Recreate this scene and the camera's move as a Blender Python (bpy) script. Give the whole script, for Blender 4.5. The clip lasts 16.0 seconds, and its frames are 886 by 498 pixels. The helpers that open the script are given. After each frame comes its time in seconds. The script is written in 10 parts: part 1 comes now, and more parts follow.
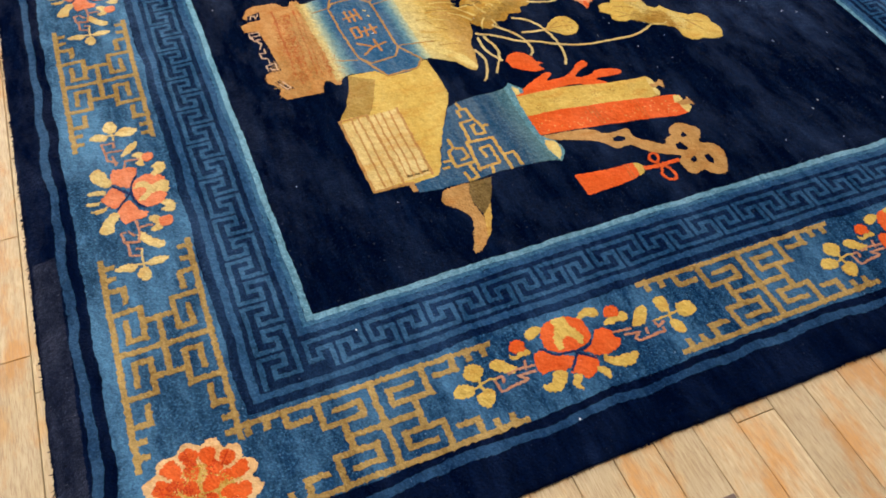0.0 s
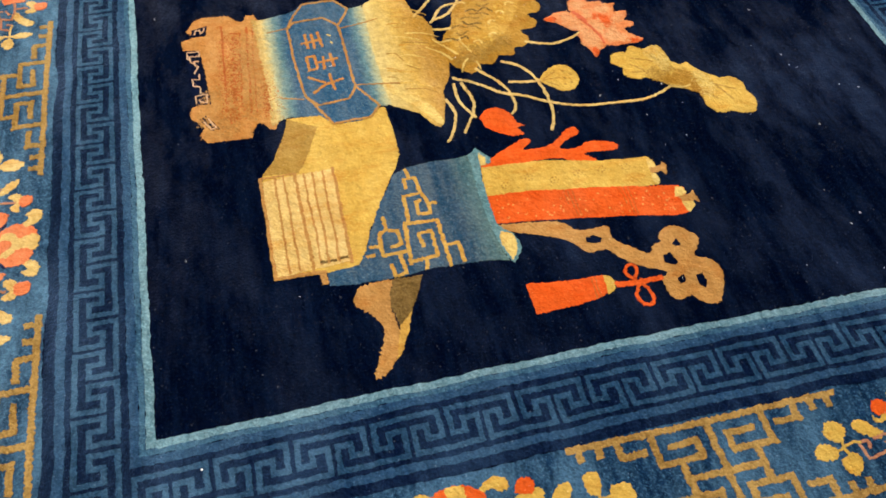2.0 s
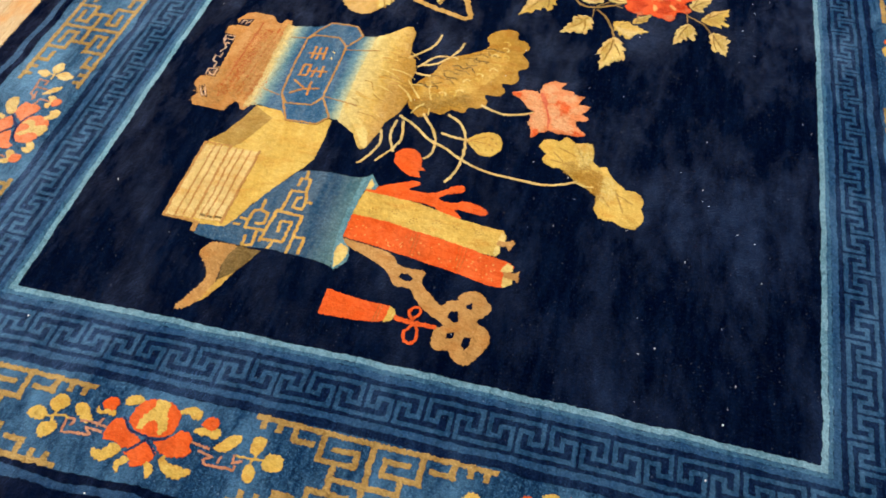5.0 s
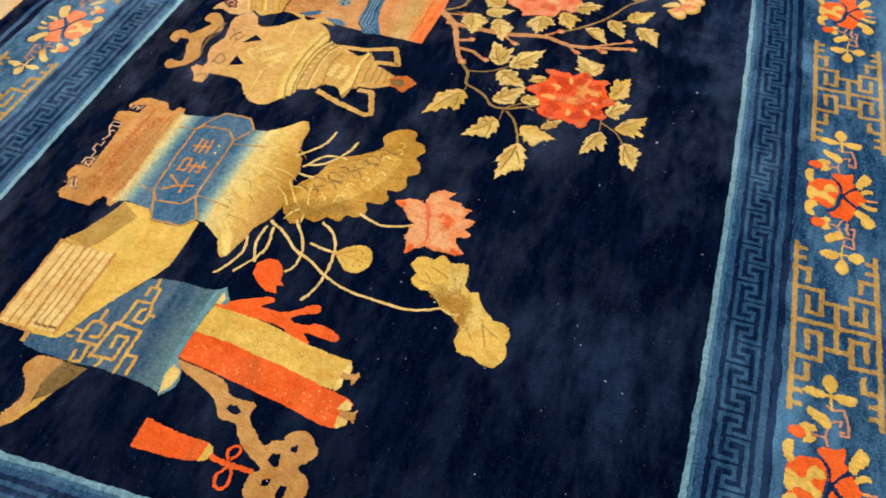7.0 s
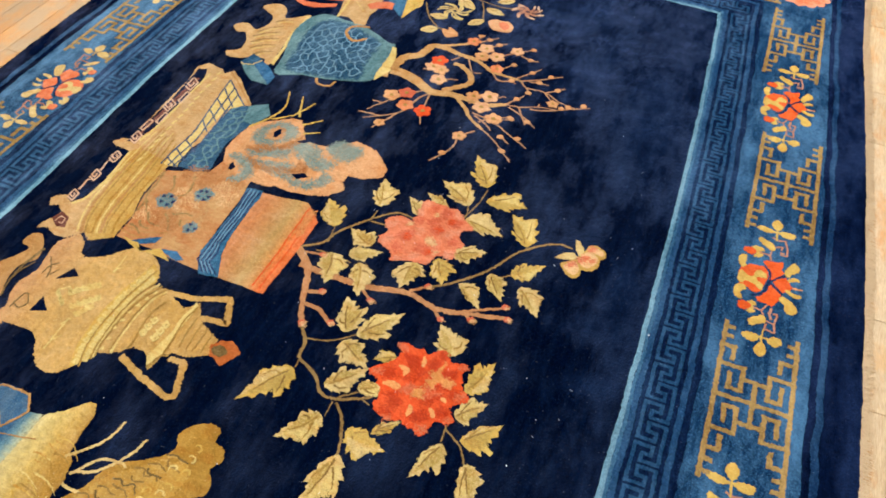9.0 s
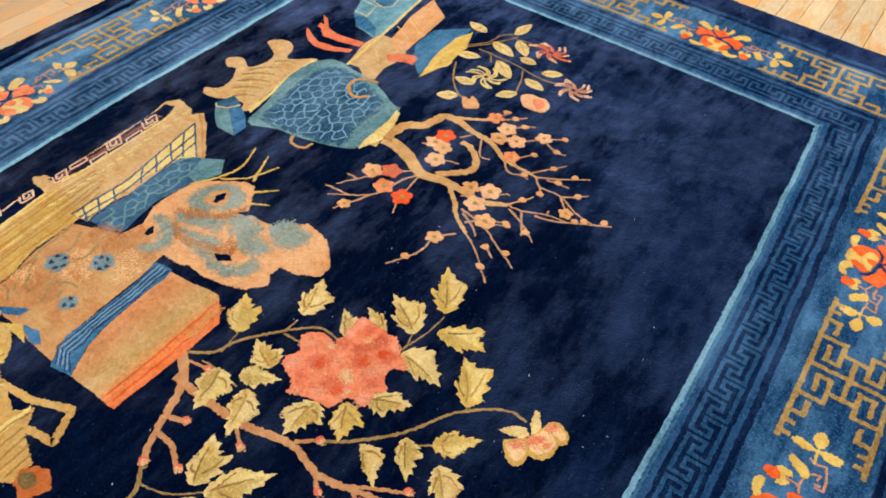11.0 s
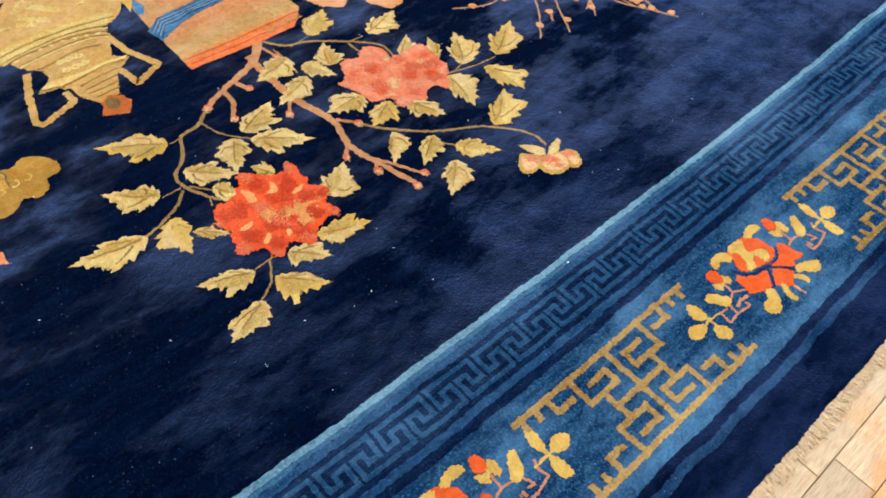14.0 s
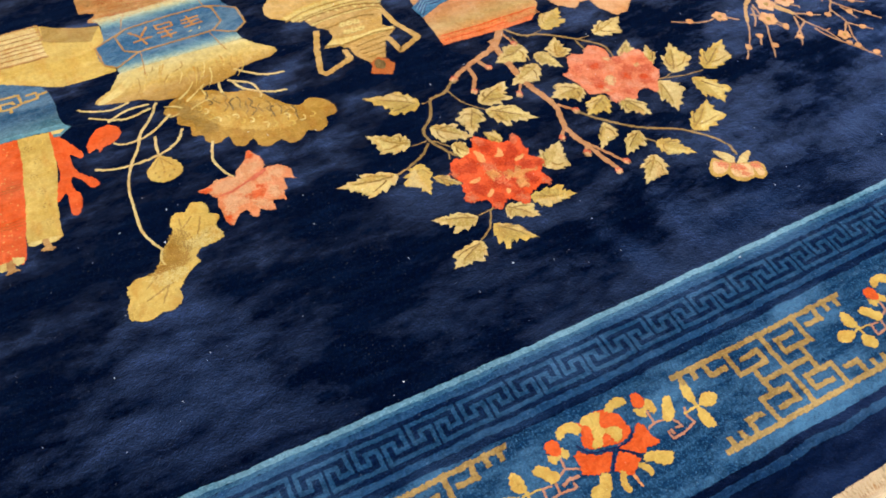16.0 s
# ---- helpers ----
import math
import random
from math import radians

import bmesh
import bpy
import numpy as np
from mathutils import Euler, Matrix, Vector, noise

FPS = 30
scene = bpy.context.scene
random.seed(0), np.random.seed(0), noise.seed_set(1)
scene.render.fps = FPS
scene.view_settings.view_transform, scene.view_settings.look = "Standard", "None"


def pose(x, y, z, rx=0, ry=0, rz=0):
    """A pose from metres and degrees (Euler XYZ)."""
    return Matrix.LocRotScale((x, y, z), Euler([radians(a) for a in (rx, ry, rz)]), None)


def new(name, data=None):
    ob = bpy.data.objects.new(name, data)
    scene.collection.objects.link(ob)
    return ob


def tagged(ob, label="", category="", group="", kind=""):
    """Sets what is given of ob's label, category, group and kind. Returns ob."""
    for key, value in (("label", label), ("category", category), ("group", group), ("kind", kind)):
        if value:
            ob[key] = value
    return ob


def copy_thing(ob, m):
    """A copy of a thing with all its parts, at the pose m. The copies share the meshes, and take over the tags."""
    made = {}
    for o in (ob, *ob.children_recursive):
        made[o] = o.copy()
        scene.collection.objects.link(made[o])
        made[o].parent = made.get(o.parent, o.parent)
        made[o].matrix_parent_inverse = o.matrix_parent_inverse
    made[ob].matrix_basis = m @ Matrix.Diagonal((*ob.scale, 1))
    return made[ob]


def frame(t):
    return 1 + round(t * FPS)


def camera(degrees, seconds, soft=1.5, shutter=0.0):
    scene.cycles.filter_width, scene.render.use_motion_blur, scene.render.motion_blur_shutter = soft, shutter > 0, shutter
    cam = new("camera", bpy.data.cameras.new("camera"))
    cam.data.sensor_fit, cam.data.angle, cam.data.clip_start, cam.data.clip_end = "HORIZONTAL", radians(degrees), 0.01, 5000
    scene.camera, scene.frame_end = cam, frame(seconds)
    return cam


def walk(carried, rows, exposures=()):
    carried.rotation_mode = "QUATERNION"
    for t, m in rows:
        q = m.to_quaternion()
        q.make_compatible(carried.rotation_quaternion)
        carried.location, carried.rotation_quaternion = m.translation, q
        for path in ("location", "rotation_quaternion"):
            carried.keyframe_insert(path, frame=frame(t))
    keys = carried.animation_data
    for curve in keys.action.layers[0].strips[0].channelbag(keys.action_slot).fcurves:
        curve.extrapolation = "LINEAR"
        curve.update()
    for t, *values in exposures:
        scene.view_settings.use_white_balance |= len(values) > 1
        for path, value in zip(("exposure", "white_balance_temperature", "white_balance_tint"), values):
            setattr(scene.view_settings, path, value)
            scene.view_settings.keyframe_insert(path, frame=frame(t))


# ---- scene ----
# ---- camera ----
cam = camera(58.43, 16.0, 1.8)
WALK = [
    (0, pose(-0.147, -0.863, 1.239, 39.72, -2.30, -22.58)),
    (0.5, pose(-0.091, -0.786, 1.246, 37.72, -4.56, -21.63)),
    (1, pose(0.004, -0.668, 1.229, 36.73, -5.11, -20.89)),
    (1.5, pose(0.146, -0.581, 1.191, 36.66, -3.66, -17.72)),
    (2, pose(0.258, -0.564, 1.175, 36.53, -2.59, -14.04)),
    (2.5, pose(0.352, -0.606, 1.251, 36.71, -1.18, -9.21)),
    (3, pose(0.505, -0.581, 1.325, 37.20, 0.41, -2.54)),
    (3.2, pose(0.555, -0.573, 1.303, 38.60, 0.10, -1.19)),
    (5.3, pose(1.204, -0.731, 1.424, 37.11, -0.57, 15.06)),
    (5.5, pose(1.281, -0.700, 1.420, 37.20, -0.48, 15.58)),
    (6, pose(1.416, -0.598, 1.424, 37.31, -0.52, 16.55)),
    (6.5, pose(1.418, -0.513, 1.441, 38.17, -0.56, 17.20)),
    (7, pose(1.408, -0.381, 1.449, 39.42, -0.89, 17.63)),
    (7.5, pose(1.445, -0.200, 1.442, 40.61, -1.18, 18.07)),
    (8, pose(1.526, 0.026, 1.490, 41.73, -1.99, 18.54)),
    (8.5, pose(1.592, 0.206, 1.566, 41.93, -2.40, 19.74)),
    (9, pose(1.599, 0.439, 1.610, 42.29, -2.77, 21.52)),
    (9.5, pose(1.576, 0.649, 1.629, 42.84, -3.24, 23.63)),
    (9.7, pose(1.578, 0.750, 1.619, 43.07, -3.37, 25.05)),
    (11.8, pose(1.891, 1.139, 1.362, 42.99, -3.71, 38.94)),
    (12, pose(1.930, 1.141, 1.355, 42.78, -3.70, 39.85)),
    (12.5, pose(2.042, 1.134, 1.304, 41.78, -3.74, 41.85)),
    (13, pose(2.112, 1.061, 1.277, 40.72, -3.98, 43.63)),
    (13.5, pose(2.144, 0.977, 1.257, 39.37, -4.28, 45.60)),
    (14, pose(2.199, 0.876, 1.250, 37.96, -3.89, 47.82)),
    (14.5, pose(2.248, 0.792, 1.270, 37.11, -3.55, 50.59)),
    (15, pose(2.273, 0.726, 1.335, 36.41, -3.13, 54.17)),
    (15.5, pose(2.294, 0.646, 1.431, 35.95, -2.54, 58.41)),
    (16, pose(2.311, 0.610, 1.476, 35.97, -2.14, 62.14)),
]
EXPOSURES = [(0.0, 0.06, 5850, 10), (0.5, 0.13, 5780, 10), (1.5, 0.14, 6250, 10), (2.5, 0.17, 6900, 10), (3.5, 0.13, 6750, 10), (5.5, 0.27, 6080, 10), (6.5, 0.23, 6250, 9), (7.5, 0.15, 6150, 9), (8.0, 0.12, 5800, 10), (8.5, 0.10, 5650, 10), (9.0, 0.08, 5680, 10), (12.5, 0.09, 5620, 10), (14.0, 0.16, 5400, 11), (16.0, 0.19, 5600, 10)]
walk(cam, WALK, EXPOSURES)

# ---- light ----
world = bpy.data.worlds.new("world")
scene.world = world
world.use_nodes = True
world.node_tree.nodes["Background"].inputs[0].default_value = (0.9, 0.85, 0.75, 1)
world.node_tree.nodes["Background"].inputs[1].default_value = 0.02
LAMP_POWER, LAMP_COLOR = 60.0, (1.0, 0.985, 0.95)
# ceiling lamps added out of view; places and shares set to match brightness
LAMP_SPOTS = [(-1.6, -0.6), (0.05, 0.8), (-1.4, 3.8), (3.4, -0.6), (3.4, 1.5), (2.4, 4.4)]
LAMP_SHARE = [1.15, 0.82, 2.1, 0.95, 0.95, 2.2]
CEILING = 2.9
for (lx, ly), share in zip(LAMP_SPOTS, LAMP_SHARE):
    lamp = bpy.data.lights.new("assumed_lamp_light", "AREA")
    lamp.shape, lamp.size, lamp.size_y = "RECTANGLE", 1.1, 0.5
    lamp.energy, lamp.color = LAMP_POWER * share, LAMP_COLOR
    new("assumed_lamp_light", lamp).matrix_world = pose(lx, ly, CEILING - 0.09)

# ---- materials ----
CM = 0.01


def node(nt, kind, at=(0, 0), **values):
    n = nt.nodes.new(kind)
    n.location = at
    for key, value in values.items():
        n.inputs[key.replace("_", " ")].default_value = value
    return n


def blank(name):
    mat = bpy.data.materials.new(name)
    mat.use_nodes = True
    nt = mat.node_tree
    return mat, nt, nt.nodes["Principled BSDF"], nt.links


def mixer(nt, fac, a, b, blend="MIX"):
    """A colour mix; fac, a and b are sockets or plain values."""
    n = nt.nodes.new("ShaderNodeMix")
    n.data_type, n.blend_type = "RGBA", blend
    for slot, value in ((0, fac), (6, a), (7, b)):
        if hasattr(value, "is_linked"):
            nt.links.new(value, n.inputs[slot])
        else:
            n.inputs[slot].default_value = value
    return n.outputs[2]


def ramp(nt, source, low, high, a=0.0, b=1.0):
    n = nt.nodes.new("ShaderNodeMapRange")
    n.inputs["From Min"].default_value, n.inputs["From Max"].default_value = low, high
    n.inputs["To Min"].default_value, n.inputs["To Max"].default_value = a, b
    nt.links.new(source, n.inputs["Value"])
    return n.outputs[0]


def noise_of(nt, coords, scale, detail=3.0, rough=0.55, stretch=None):
    if stretch:
        m = nt.nodes.new("ShaderNodeMapping")
        m.inputs["Scale"].default_value = stretch
        nt.links.new(coords, m.inputs["Vector"])
        coords = m.outputs[0]
    n = node(nt, "ShaderNodeTexNoise", Scale=scale, Detail=detail, Roughness=rough)
    nt.links.new(coords, n.inputs["Vector"])
    return n.outputs["Fac"]


NAP = (-0.66, -0.13, 0.0)


def pile(name, color, worn=None, patchy=0.3, nap=0.20, painted_sheen=0.0, glints=0.45, fine=0.6, crisp=0.13, along=None, fade_and_sheen=0.0, sheen_spots=()):
    """Cut wool pile: single tufts, clumps and patches of ruffled nap; an optional gradient paints sheen paler to the
    north-east.
    """
    mat, nt, bsdf, links = blank(name)
    geo = nt.nodes.new("ShaderNodeNewGeometry").outputs["Position"]
    pale = max(color) > 0.28
    if pale:
        color = [v * 0.875 for v in color]
        worn = [v * 0.875 for v in worn] if worn else None
    c = (*color, 1)
    w = (*(worn or [min(1, v * 1.6 + 0.01) for v in color]), 1)
    d = (*[v * (0.74 if pale else 0.5) for v in color], 1)
    plain_w, deep = w, (color[0] * 0.80, color[1] * 0.60, color[2] * 0.38, 1)
    if fade_and_sheen:
        # greyer and paler to the west: part fading, part nap sheen put in
        where = nt.nodes.new("ShaderNodeVectorMath")
        where.operation = "DOT_PRODUCT"
        where.inputs[1].default_value = (-1.0, 0.30, 0)
        links.new(geo, where.inputs[0])
        paled = nt.nodes.new("ShaderNodeMath")
        links.new(where.outputs["Value"], paled.inputs[0])
        links.new(ramp(nt, noise_of(nt, geo, 3.5, 6, 0.7), 0.3, 0.7, -0.14, 0.14), paled.inputs[1])
        gone = ramp(nt, paled.outputs[0], -0.22, 0.58, 0, fade_and_sheen)
        c, w, d = (mixer(nt, gone, v, (v[0] * 1.3 + add * 0.6, v[1] * 1.3 + add, v[2] * 1.25 + add, 1)) for v, add in ((c, 0.045), (w, 0.06), (d, 0.02)))
    if along:
        # the dyes change step by step across the motif (cm, colour), a little unevenly
        where = nt.nodes.new("ShaderNodeSeparateXYZ")
        links.new(geo, where.inputs[0])
        uneven = nt.nodes.new("ShaderNodeMath")
        links.new(where.outputs["X"], uneven.inputs[0])
        links.new(ramp(nt, noise_of(nt, geo, 60, 6, 0.75, stretch=(0.7, 1.6, 1)), 0.3, 0.7, -0.007, 0.007), uneven.inputs[1])
        dyes = nt.nodes.new("ShaderNodeValToRGB")
        first, last = along[0][0], along[-1][0]
        links.new(ramp(nt, uneven.outputs[0], first * CM, last * CM), dyes.inputs[0])
        while len(dyes.color_ramp.elements) < len(along):
            dyes.color_ramp.elements.new(0.5)
        for stop, (at, hue) in zip(dyes.color_ramp.elements, along):
            stop.position = (at - first) / (last - first)
            stop.color = (*hue, 1)
        c = dyes.outputs[0]
        d = mixer(nt, 1.0, c, (0.62, 0.62, 0.62, 1), "MULTIPLY")
        w = mixer(nt, 0.16, c, (0.75, 0.72, 0.5, 1))
    tuft = noise_of(nt, geo, 225, 2, 0.6)
    clump = noise_of(nt, geo, 75, 4, 0.65)
    streak = noise_of(nt, geo, 16, 6, 0.68, stretch=(3.0, 0.45, 1))
    patch = noise_of(nt, geo, 3.6, 8, 0.70 if painted_sheen else 0.72, stretch=(1.9, 0.75, 1))
    glint = noise_of(nt, geo, 330, 1, 0.5)
    base = mixer(nt, ramp(nt, clump, 0.30, 0.68), d, c)
    base = mixer(nt, ramp(nt, streak, 0.45, 0.75, 0, 0.4 if not painted_sheen else 0.25), base, w)
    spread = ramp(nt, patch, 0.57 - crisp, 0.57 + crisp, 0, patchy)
    if painted_sheen:
        # colour made paler to the north-east and east, in place of nap sheen
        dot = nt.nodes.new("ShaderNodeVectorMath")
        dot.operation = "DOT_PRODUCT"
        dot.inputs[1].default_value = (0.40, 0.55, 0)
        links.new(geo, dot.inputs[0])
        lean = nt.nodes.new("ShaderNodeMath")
        links.new(ramp(nt, dot.outputs["Value"], 1.35, 2.1, -0.11, painted_sheen), lean.inputs[0])
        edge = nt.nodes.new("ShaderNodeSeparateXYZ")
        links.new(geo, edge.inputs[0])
        east_sheen = nt.nodes.new("ShaderNodeMath")
        links.new(ramp(nt, edge.outputs["X"], 1.2, 1.6, 0.0, 0.06), east_sheen.inputs[0])
        links.new(patch, east_sheen.inputs[1])
        links.new(east_sheen.outputs[0], lean.inputs[1])
        # sheen painted as ellipses, some on real marks: centre, half sizes, turn, how far
        sheen_mask = lean.outputs[0]
        for cx, cy, half_a, half_b, turn, far in sheen_spots:
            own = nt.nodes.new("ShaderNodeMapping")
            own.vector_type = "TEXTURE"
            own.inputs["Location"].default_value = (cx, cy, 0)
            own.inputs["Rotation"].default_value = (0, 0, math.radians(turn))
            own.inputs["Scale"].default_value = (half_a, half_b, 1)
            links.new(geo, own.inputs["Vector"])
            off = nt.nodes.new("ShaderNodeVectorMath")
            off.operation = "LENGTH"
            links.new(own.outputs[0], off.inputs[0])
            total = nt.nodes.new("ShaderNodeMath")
            links.new(sheen_mask, total.inputs[0])
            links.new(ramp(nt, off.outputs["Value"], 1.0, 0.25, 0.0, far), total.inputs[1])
            sheen_mask = total.outputs[0]
        spread = ramp(nt, sheen_mask, 0.49, 0.74, 0.0, patchy)
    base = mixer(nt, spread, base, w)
    if pale:
        mottle = noise_of(nt, geo, 15, 6, 0.66)
        base = mixer(nt, ramp(nt, mottle, 0.50, 0.70, 0, 0.55), base, d)
        base = mixer(nt, ramp(nt, mottle, 0.46, 0.30, 0, 0.5), base, w)
        if not along:
            base = mixer(nt, ramp(nt, noise_of(nt, geo, 26, 5, 0.62, stretch=(0.6, 1.5, 1)), 0.50, 0.70, 0, 0.72), base, deep)
    shade = nt.nodes.new("ShaderNodeMath")
    shade.operation = "MULTIPLY"
    if painted_sheen:
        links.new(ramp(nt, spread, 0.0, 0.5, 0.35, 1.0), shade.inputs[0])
    else:
        shade.inputs[0].default_value = 1.0
    links.new(ramp(nt, tuft, 0.52, 0.72, 0, fine * (0.45 if pale else 0.7)), shade.inputs[1])
    base = mixer(nt, shade.outputs[0], base, w)
    base = mixer(nt, ramp(nt, tuft, 0.46, 0.28, 0, 0.35 if pale else 0.55), base, d)
    # glints of single fibres, painted into the colour as pale points
    g = (*[min(0.85, v * 1.5 + 0.03) for v in plain_w[:3]], 1)
    base = mixer(nt, ramp(nt, glint, 0.67, 0.77, 0, glints), base, g)
    specks = noise_of(nt, geo, 190, 0, 0.5)
    base = mixer(nt, ramp(nt, specks, 0.82, 0.845, 0, glints), base, (*[min(0.85, v + 0.14) for v in plain_w[:3]], 1))
    links.new(base, bsdf.inputs["Base Color"])
    links.new(ramp(nt, patch, 0.42, 0.70, 0.56, 0.44), bsdf.inputs["Roughness"])
    links.new(ramp(nt, patch, 0.46, 0.66, 0.0, nap), bsdf.inputs["Specular IOR Level"])
    bsdf.inputs["Specular Tint"].default_value = (*[min(1, 0.15 + 0.9 * v / max(plain_w[:3])) for v in plain_w[:3]], 1)
    links.new(ramp(nt, sheen_mask, 0.41, 0.60, 0.01, 0.38) if painted_sheen else ramp(nt, patch, 0.42, 0.66, 0.0, 0.14) if pale else ramp(nt, patch, 0.42, 0.66, 0.03, 0.36), bsdf.inputs["Sheen Weight"])
    bsdf.inputs["Sheen Roughness"].default_value = 0.35
    bsdf.inputs["Sheen Tint"].default_value = (0.27, 0.43, 0.95, 1) if painted_sheen else (*[min(1, 0.8 * v / max(plain_w[:3]) + 0.15) for v in plain_w[:3]], 1)
    b1 = node(nt, "ShaderNodeBump", Strength=0.45 if pale else 0.6, Distance=0.003)
    links.new(tuft, b1.inputs["Height"])
    b2 = node(nt, "ShaderNodeBump", Strength=0.3 if painted_sheen else 0.55, Distance=0.008)
    links.new(clump, b2.inputs["Height"])
    # the nap lies over to the south-west
    lying = nt.nodes.new("ShaderNodeVectorMath")
    links.new(nt.nodes.new("ShaderNodeNewGeometry").outputs["Normal"], lying.inputs[0])
    lying.inputs[1].default_value = NAP
    upright = nt.nodes.new("ShaderNodeVectorMath")
    upright.operation = "NORMALIZE"
    links.new(lying.outputs[0], upright.inputs[0])
    b3 = node(nt, "ShaderNodeBump", Strength=1.0, Distance=0.022)
    links.new(upright.outputs[0], b3.inputs["Normal"])
    links.new(noise_of(nt, geo, 5.0, 2), b3.inputs["Height"])
    links.new(b3.outputs[0], b2.inputs["Normal"])
    links.new(b2.outputs[0], b1.inputs["Normal"])
    links.new(b1.outputs[0], bsdf.inputs["Normal"])
    return mat


# navy and field carry the painted sheen gradient
NAVY = pile("navy_pile", (0.0006, 0.0026, 0.0130), (0.009, 0.020, 0.062), 0.6, 0.10, 0.04, 0.16, 0.4)
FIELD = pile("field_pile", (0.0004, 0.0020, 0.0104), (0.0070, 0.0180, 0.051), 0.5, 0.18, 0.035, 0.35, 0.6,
             sheen_spots=((1.20, 3.15, 0.30, 0.20, 30, 0.10), (1.30, 2.80, 0.13, 0.36, -15, 0.09), (1.54, 2.60, 0.12, 0.36, 0, 0.10), (1.62, 1.90, 0.07, 0.24, 10, 0.13),
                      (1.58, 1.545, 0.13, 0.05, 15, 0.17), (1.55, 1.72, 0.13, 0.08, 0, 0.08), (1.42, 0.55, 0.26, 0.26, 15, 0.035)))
NAVYL = pile("line_navy_pile", (0.008, 0.014, 0.05))
BLUE = pile("blue_pile", (0.022, 0.080, 0.158), (0.06, 0.16, 0.27), 0.6)
BORDER = pile("border_blue_pile", (0.0055, 0.025, 0.068), (0.056, 0.138, 0.235), 0.95, 0.24, 0.0, 0.5, 0.8, 0.10, fade_and_sheen=0.6)
BLUEL = pile("grey_blue_pile", (0.025, 0.095, 0.17), (0.08, 0.19, 0.28))
MOSS = pile("grey_green_pile", (0.19, 0.25, 0.20), (0.26, 0.29, 0.22), 0.8)
BLACKISH = pile("worn_black_pile", (0.007, 0.009, 0.020), (0.022, 0.025, 0.042))
FRET = pile("fret_blue_pile", (0.012, 0.042, 0.094), (0.046, 0.108, 0.19), 0.75, 0.2, 0.0, 0.35, 0.6, 0.09, fade_and_sheen=0.55)
FRETG = pile("fret_navy_pile", (0.0020, 0.0066, 0.026), (0.014, 0.035, 0.084), 0.6, 0.12, 0.0, 0.3, 0.5, 0.09, fade_and_sheen=0.18)
STRIPE = pile("stripe_blue_pile", (0.012, 0.040, 0.098), (0.044, 0.106, 0.19), 0.5, fade_and_sheen=0.4)
GUARD = pile("guard_blue_pile", (0.0065, 0.022, 0.062), (0.028, 0.072, 0.142), 0.8, fade_and_sheen=0.3)
PALE = pile("pale_blue_pile", (0.088, 0.185, 0.240), (0.21, 0.34, 0.40), 0.6, 0.24, 0.0, 0.5, 0.8, fade_and_sheen=1.0)
TEAL = pile("teal_pile", (0.09, 0.20, 0.23), (0.19, 0.32, 0.33))
KEY = pile("key_gold_pile", (0.27, 0.155, 0.042), (0.43, 0.28, 0.095), 0.8)
GOLD = pile("gold_pile", (0.50, 0.282, 0.056), (0.61, 0.40, 0.115))
YELLOW = pile("yellow_pile", (0.58, 0.355, 0.066), (0.69, 0.49, 0.13))
CREAM = pile("cream_pile", (0.67, 0.475, 0.14), (0.77, 0.595, 0.23))
OCHRE = pile("ochre_pile", (0.35, 0.20, 0.040), (0.46, 0.30, 0.085))
TAN = pile("tan_pile", (0.42, 0.21, 0.06), (0.55, 0.31, 0.11))
BROWN = pile("brown_pile", (0.14, 0.085, 0.025), (0.22, 0.14, 0.05))
ORANGE = pile("orange_pile", (0.66, 0.090, 0.013), (0.76, 0.155, 0.035))
RUST = pile("rust_pile", (0.40, 0.10, 0.02), (0.52, 0.18, 0.05))
RUSTY = pile("rust_tan_pile", (0.42, 0.16, 0.045), (0.50, 0.24, 0.08))
CORAL = pile("coral_pile", (0.68, 0.18, 0.075), (0.78, 0.30, 0.15))
CORALD = pile("deep_coral_pile", (0.58, 0.12, 0.05), (0.68, 0.20, 0.10))
RED = pile("red_pile", (0.66, 0.072, 0.012), (0.76, 0.13, 0.035))
REDD = pile("deep_red_pile", (0.47, 0.040, 0.009), (0.60, 0.08, 0.02))
LIP = pile("orange_lip_pile", (0.72, 0.28, 0.08), (0.80, 0.40, 0.14))
CORALM = pile("mid_coral_pile", (0.62, 0.145, 0.055), (0.72, 0.24, 0.11))
PEACH = pile("peach_pile", (0.70, 0.36, 0.16), (0.80, 0.48, 0.26))
PEACHT = pile("tan_peach_pile", (0.62, 0.29, 0.105), (0.70, 0.38, 0.17), 0.7)
PINK = pile("pink_cream_pile", (0.66, 0.40, 0.24), (0.75, 0.52, 0.34))
PINKT = pile("dusty_pink_pile", (0.46, 0.20, 0.11), (0.54, 0.29, 0.17))
MAROON = pile("maroon_pile", (0.11, 0.035, 0.02))
BRANCH = pile("branch_brown_pile", (0.45, 0.20, 0.075), (0.55, 0.29, 0.12))
TWIG = pile("twig_brown_pile", (0.26, 0.15, 0.045), (0.36, 0.23, 0.08))
CORALL = pile("light_coral_pile", (0.72, 0.26, 0.13), (0.80, 0.38, 0.22))
CLOTH = pile("apricot_pile", (0.50, 0.192, 0.063), (0.47, 0.285, 0.10), 1.0)
LEAFL = pile("straw_pile", (0.63, 0.425, 0.14), (0.75, 0.575, 0.26))
PEACHO = pile("apricot_pink_pile", (0.70, 0.33, 0.14), (0.78, 0.44, 0.22))
SALMON = pile("paler_orange_pile", (0.68, 0.17, 0.06), (0.76, 0.29, 0.14), 0.8)
ALTAR = pile("pale_tan_pile", (0.51, 0.29, 0.10), (0.64, 0.42, 0.19), 0.6)
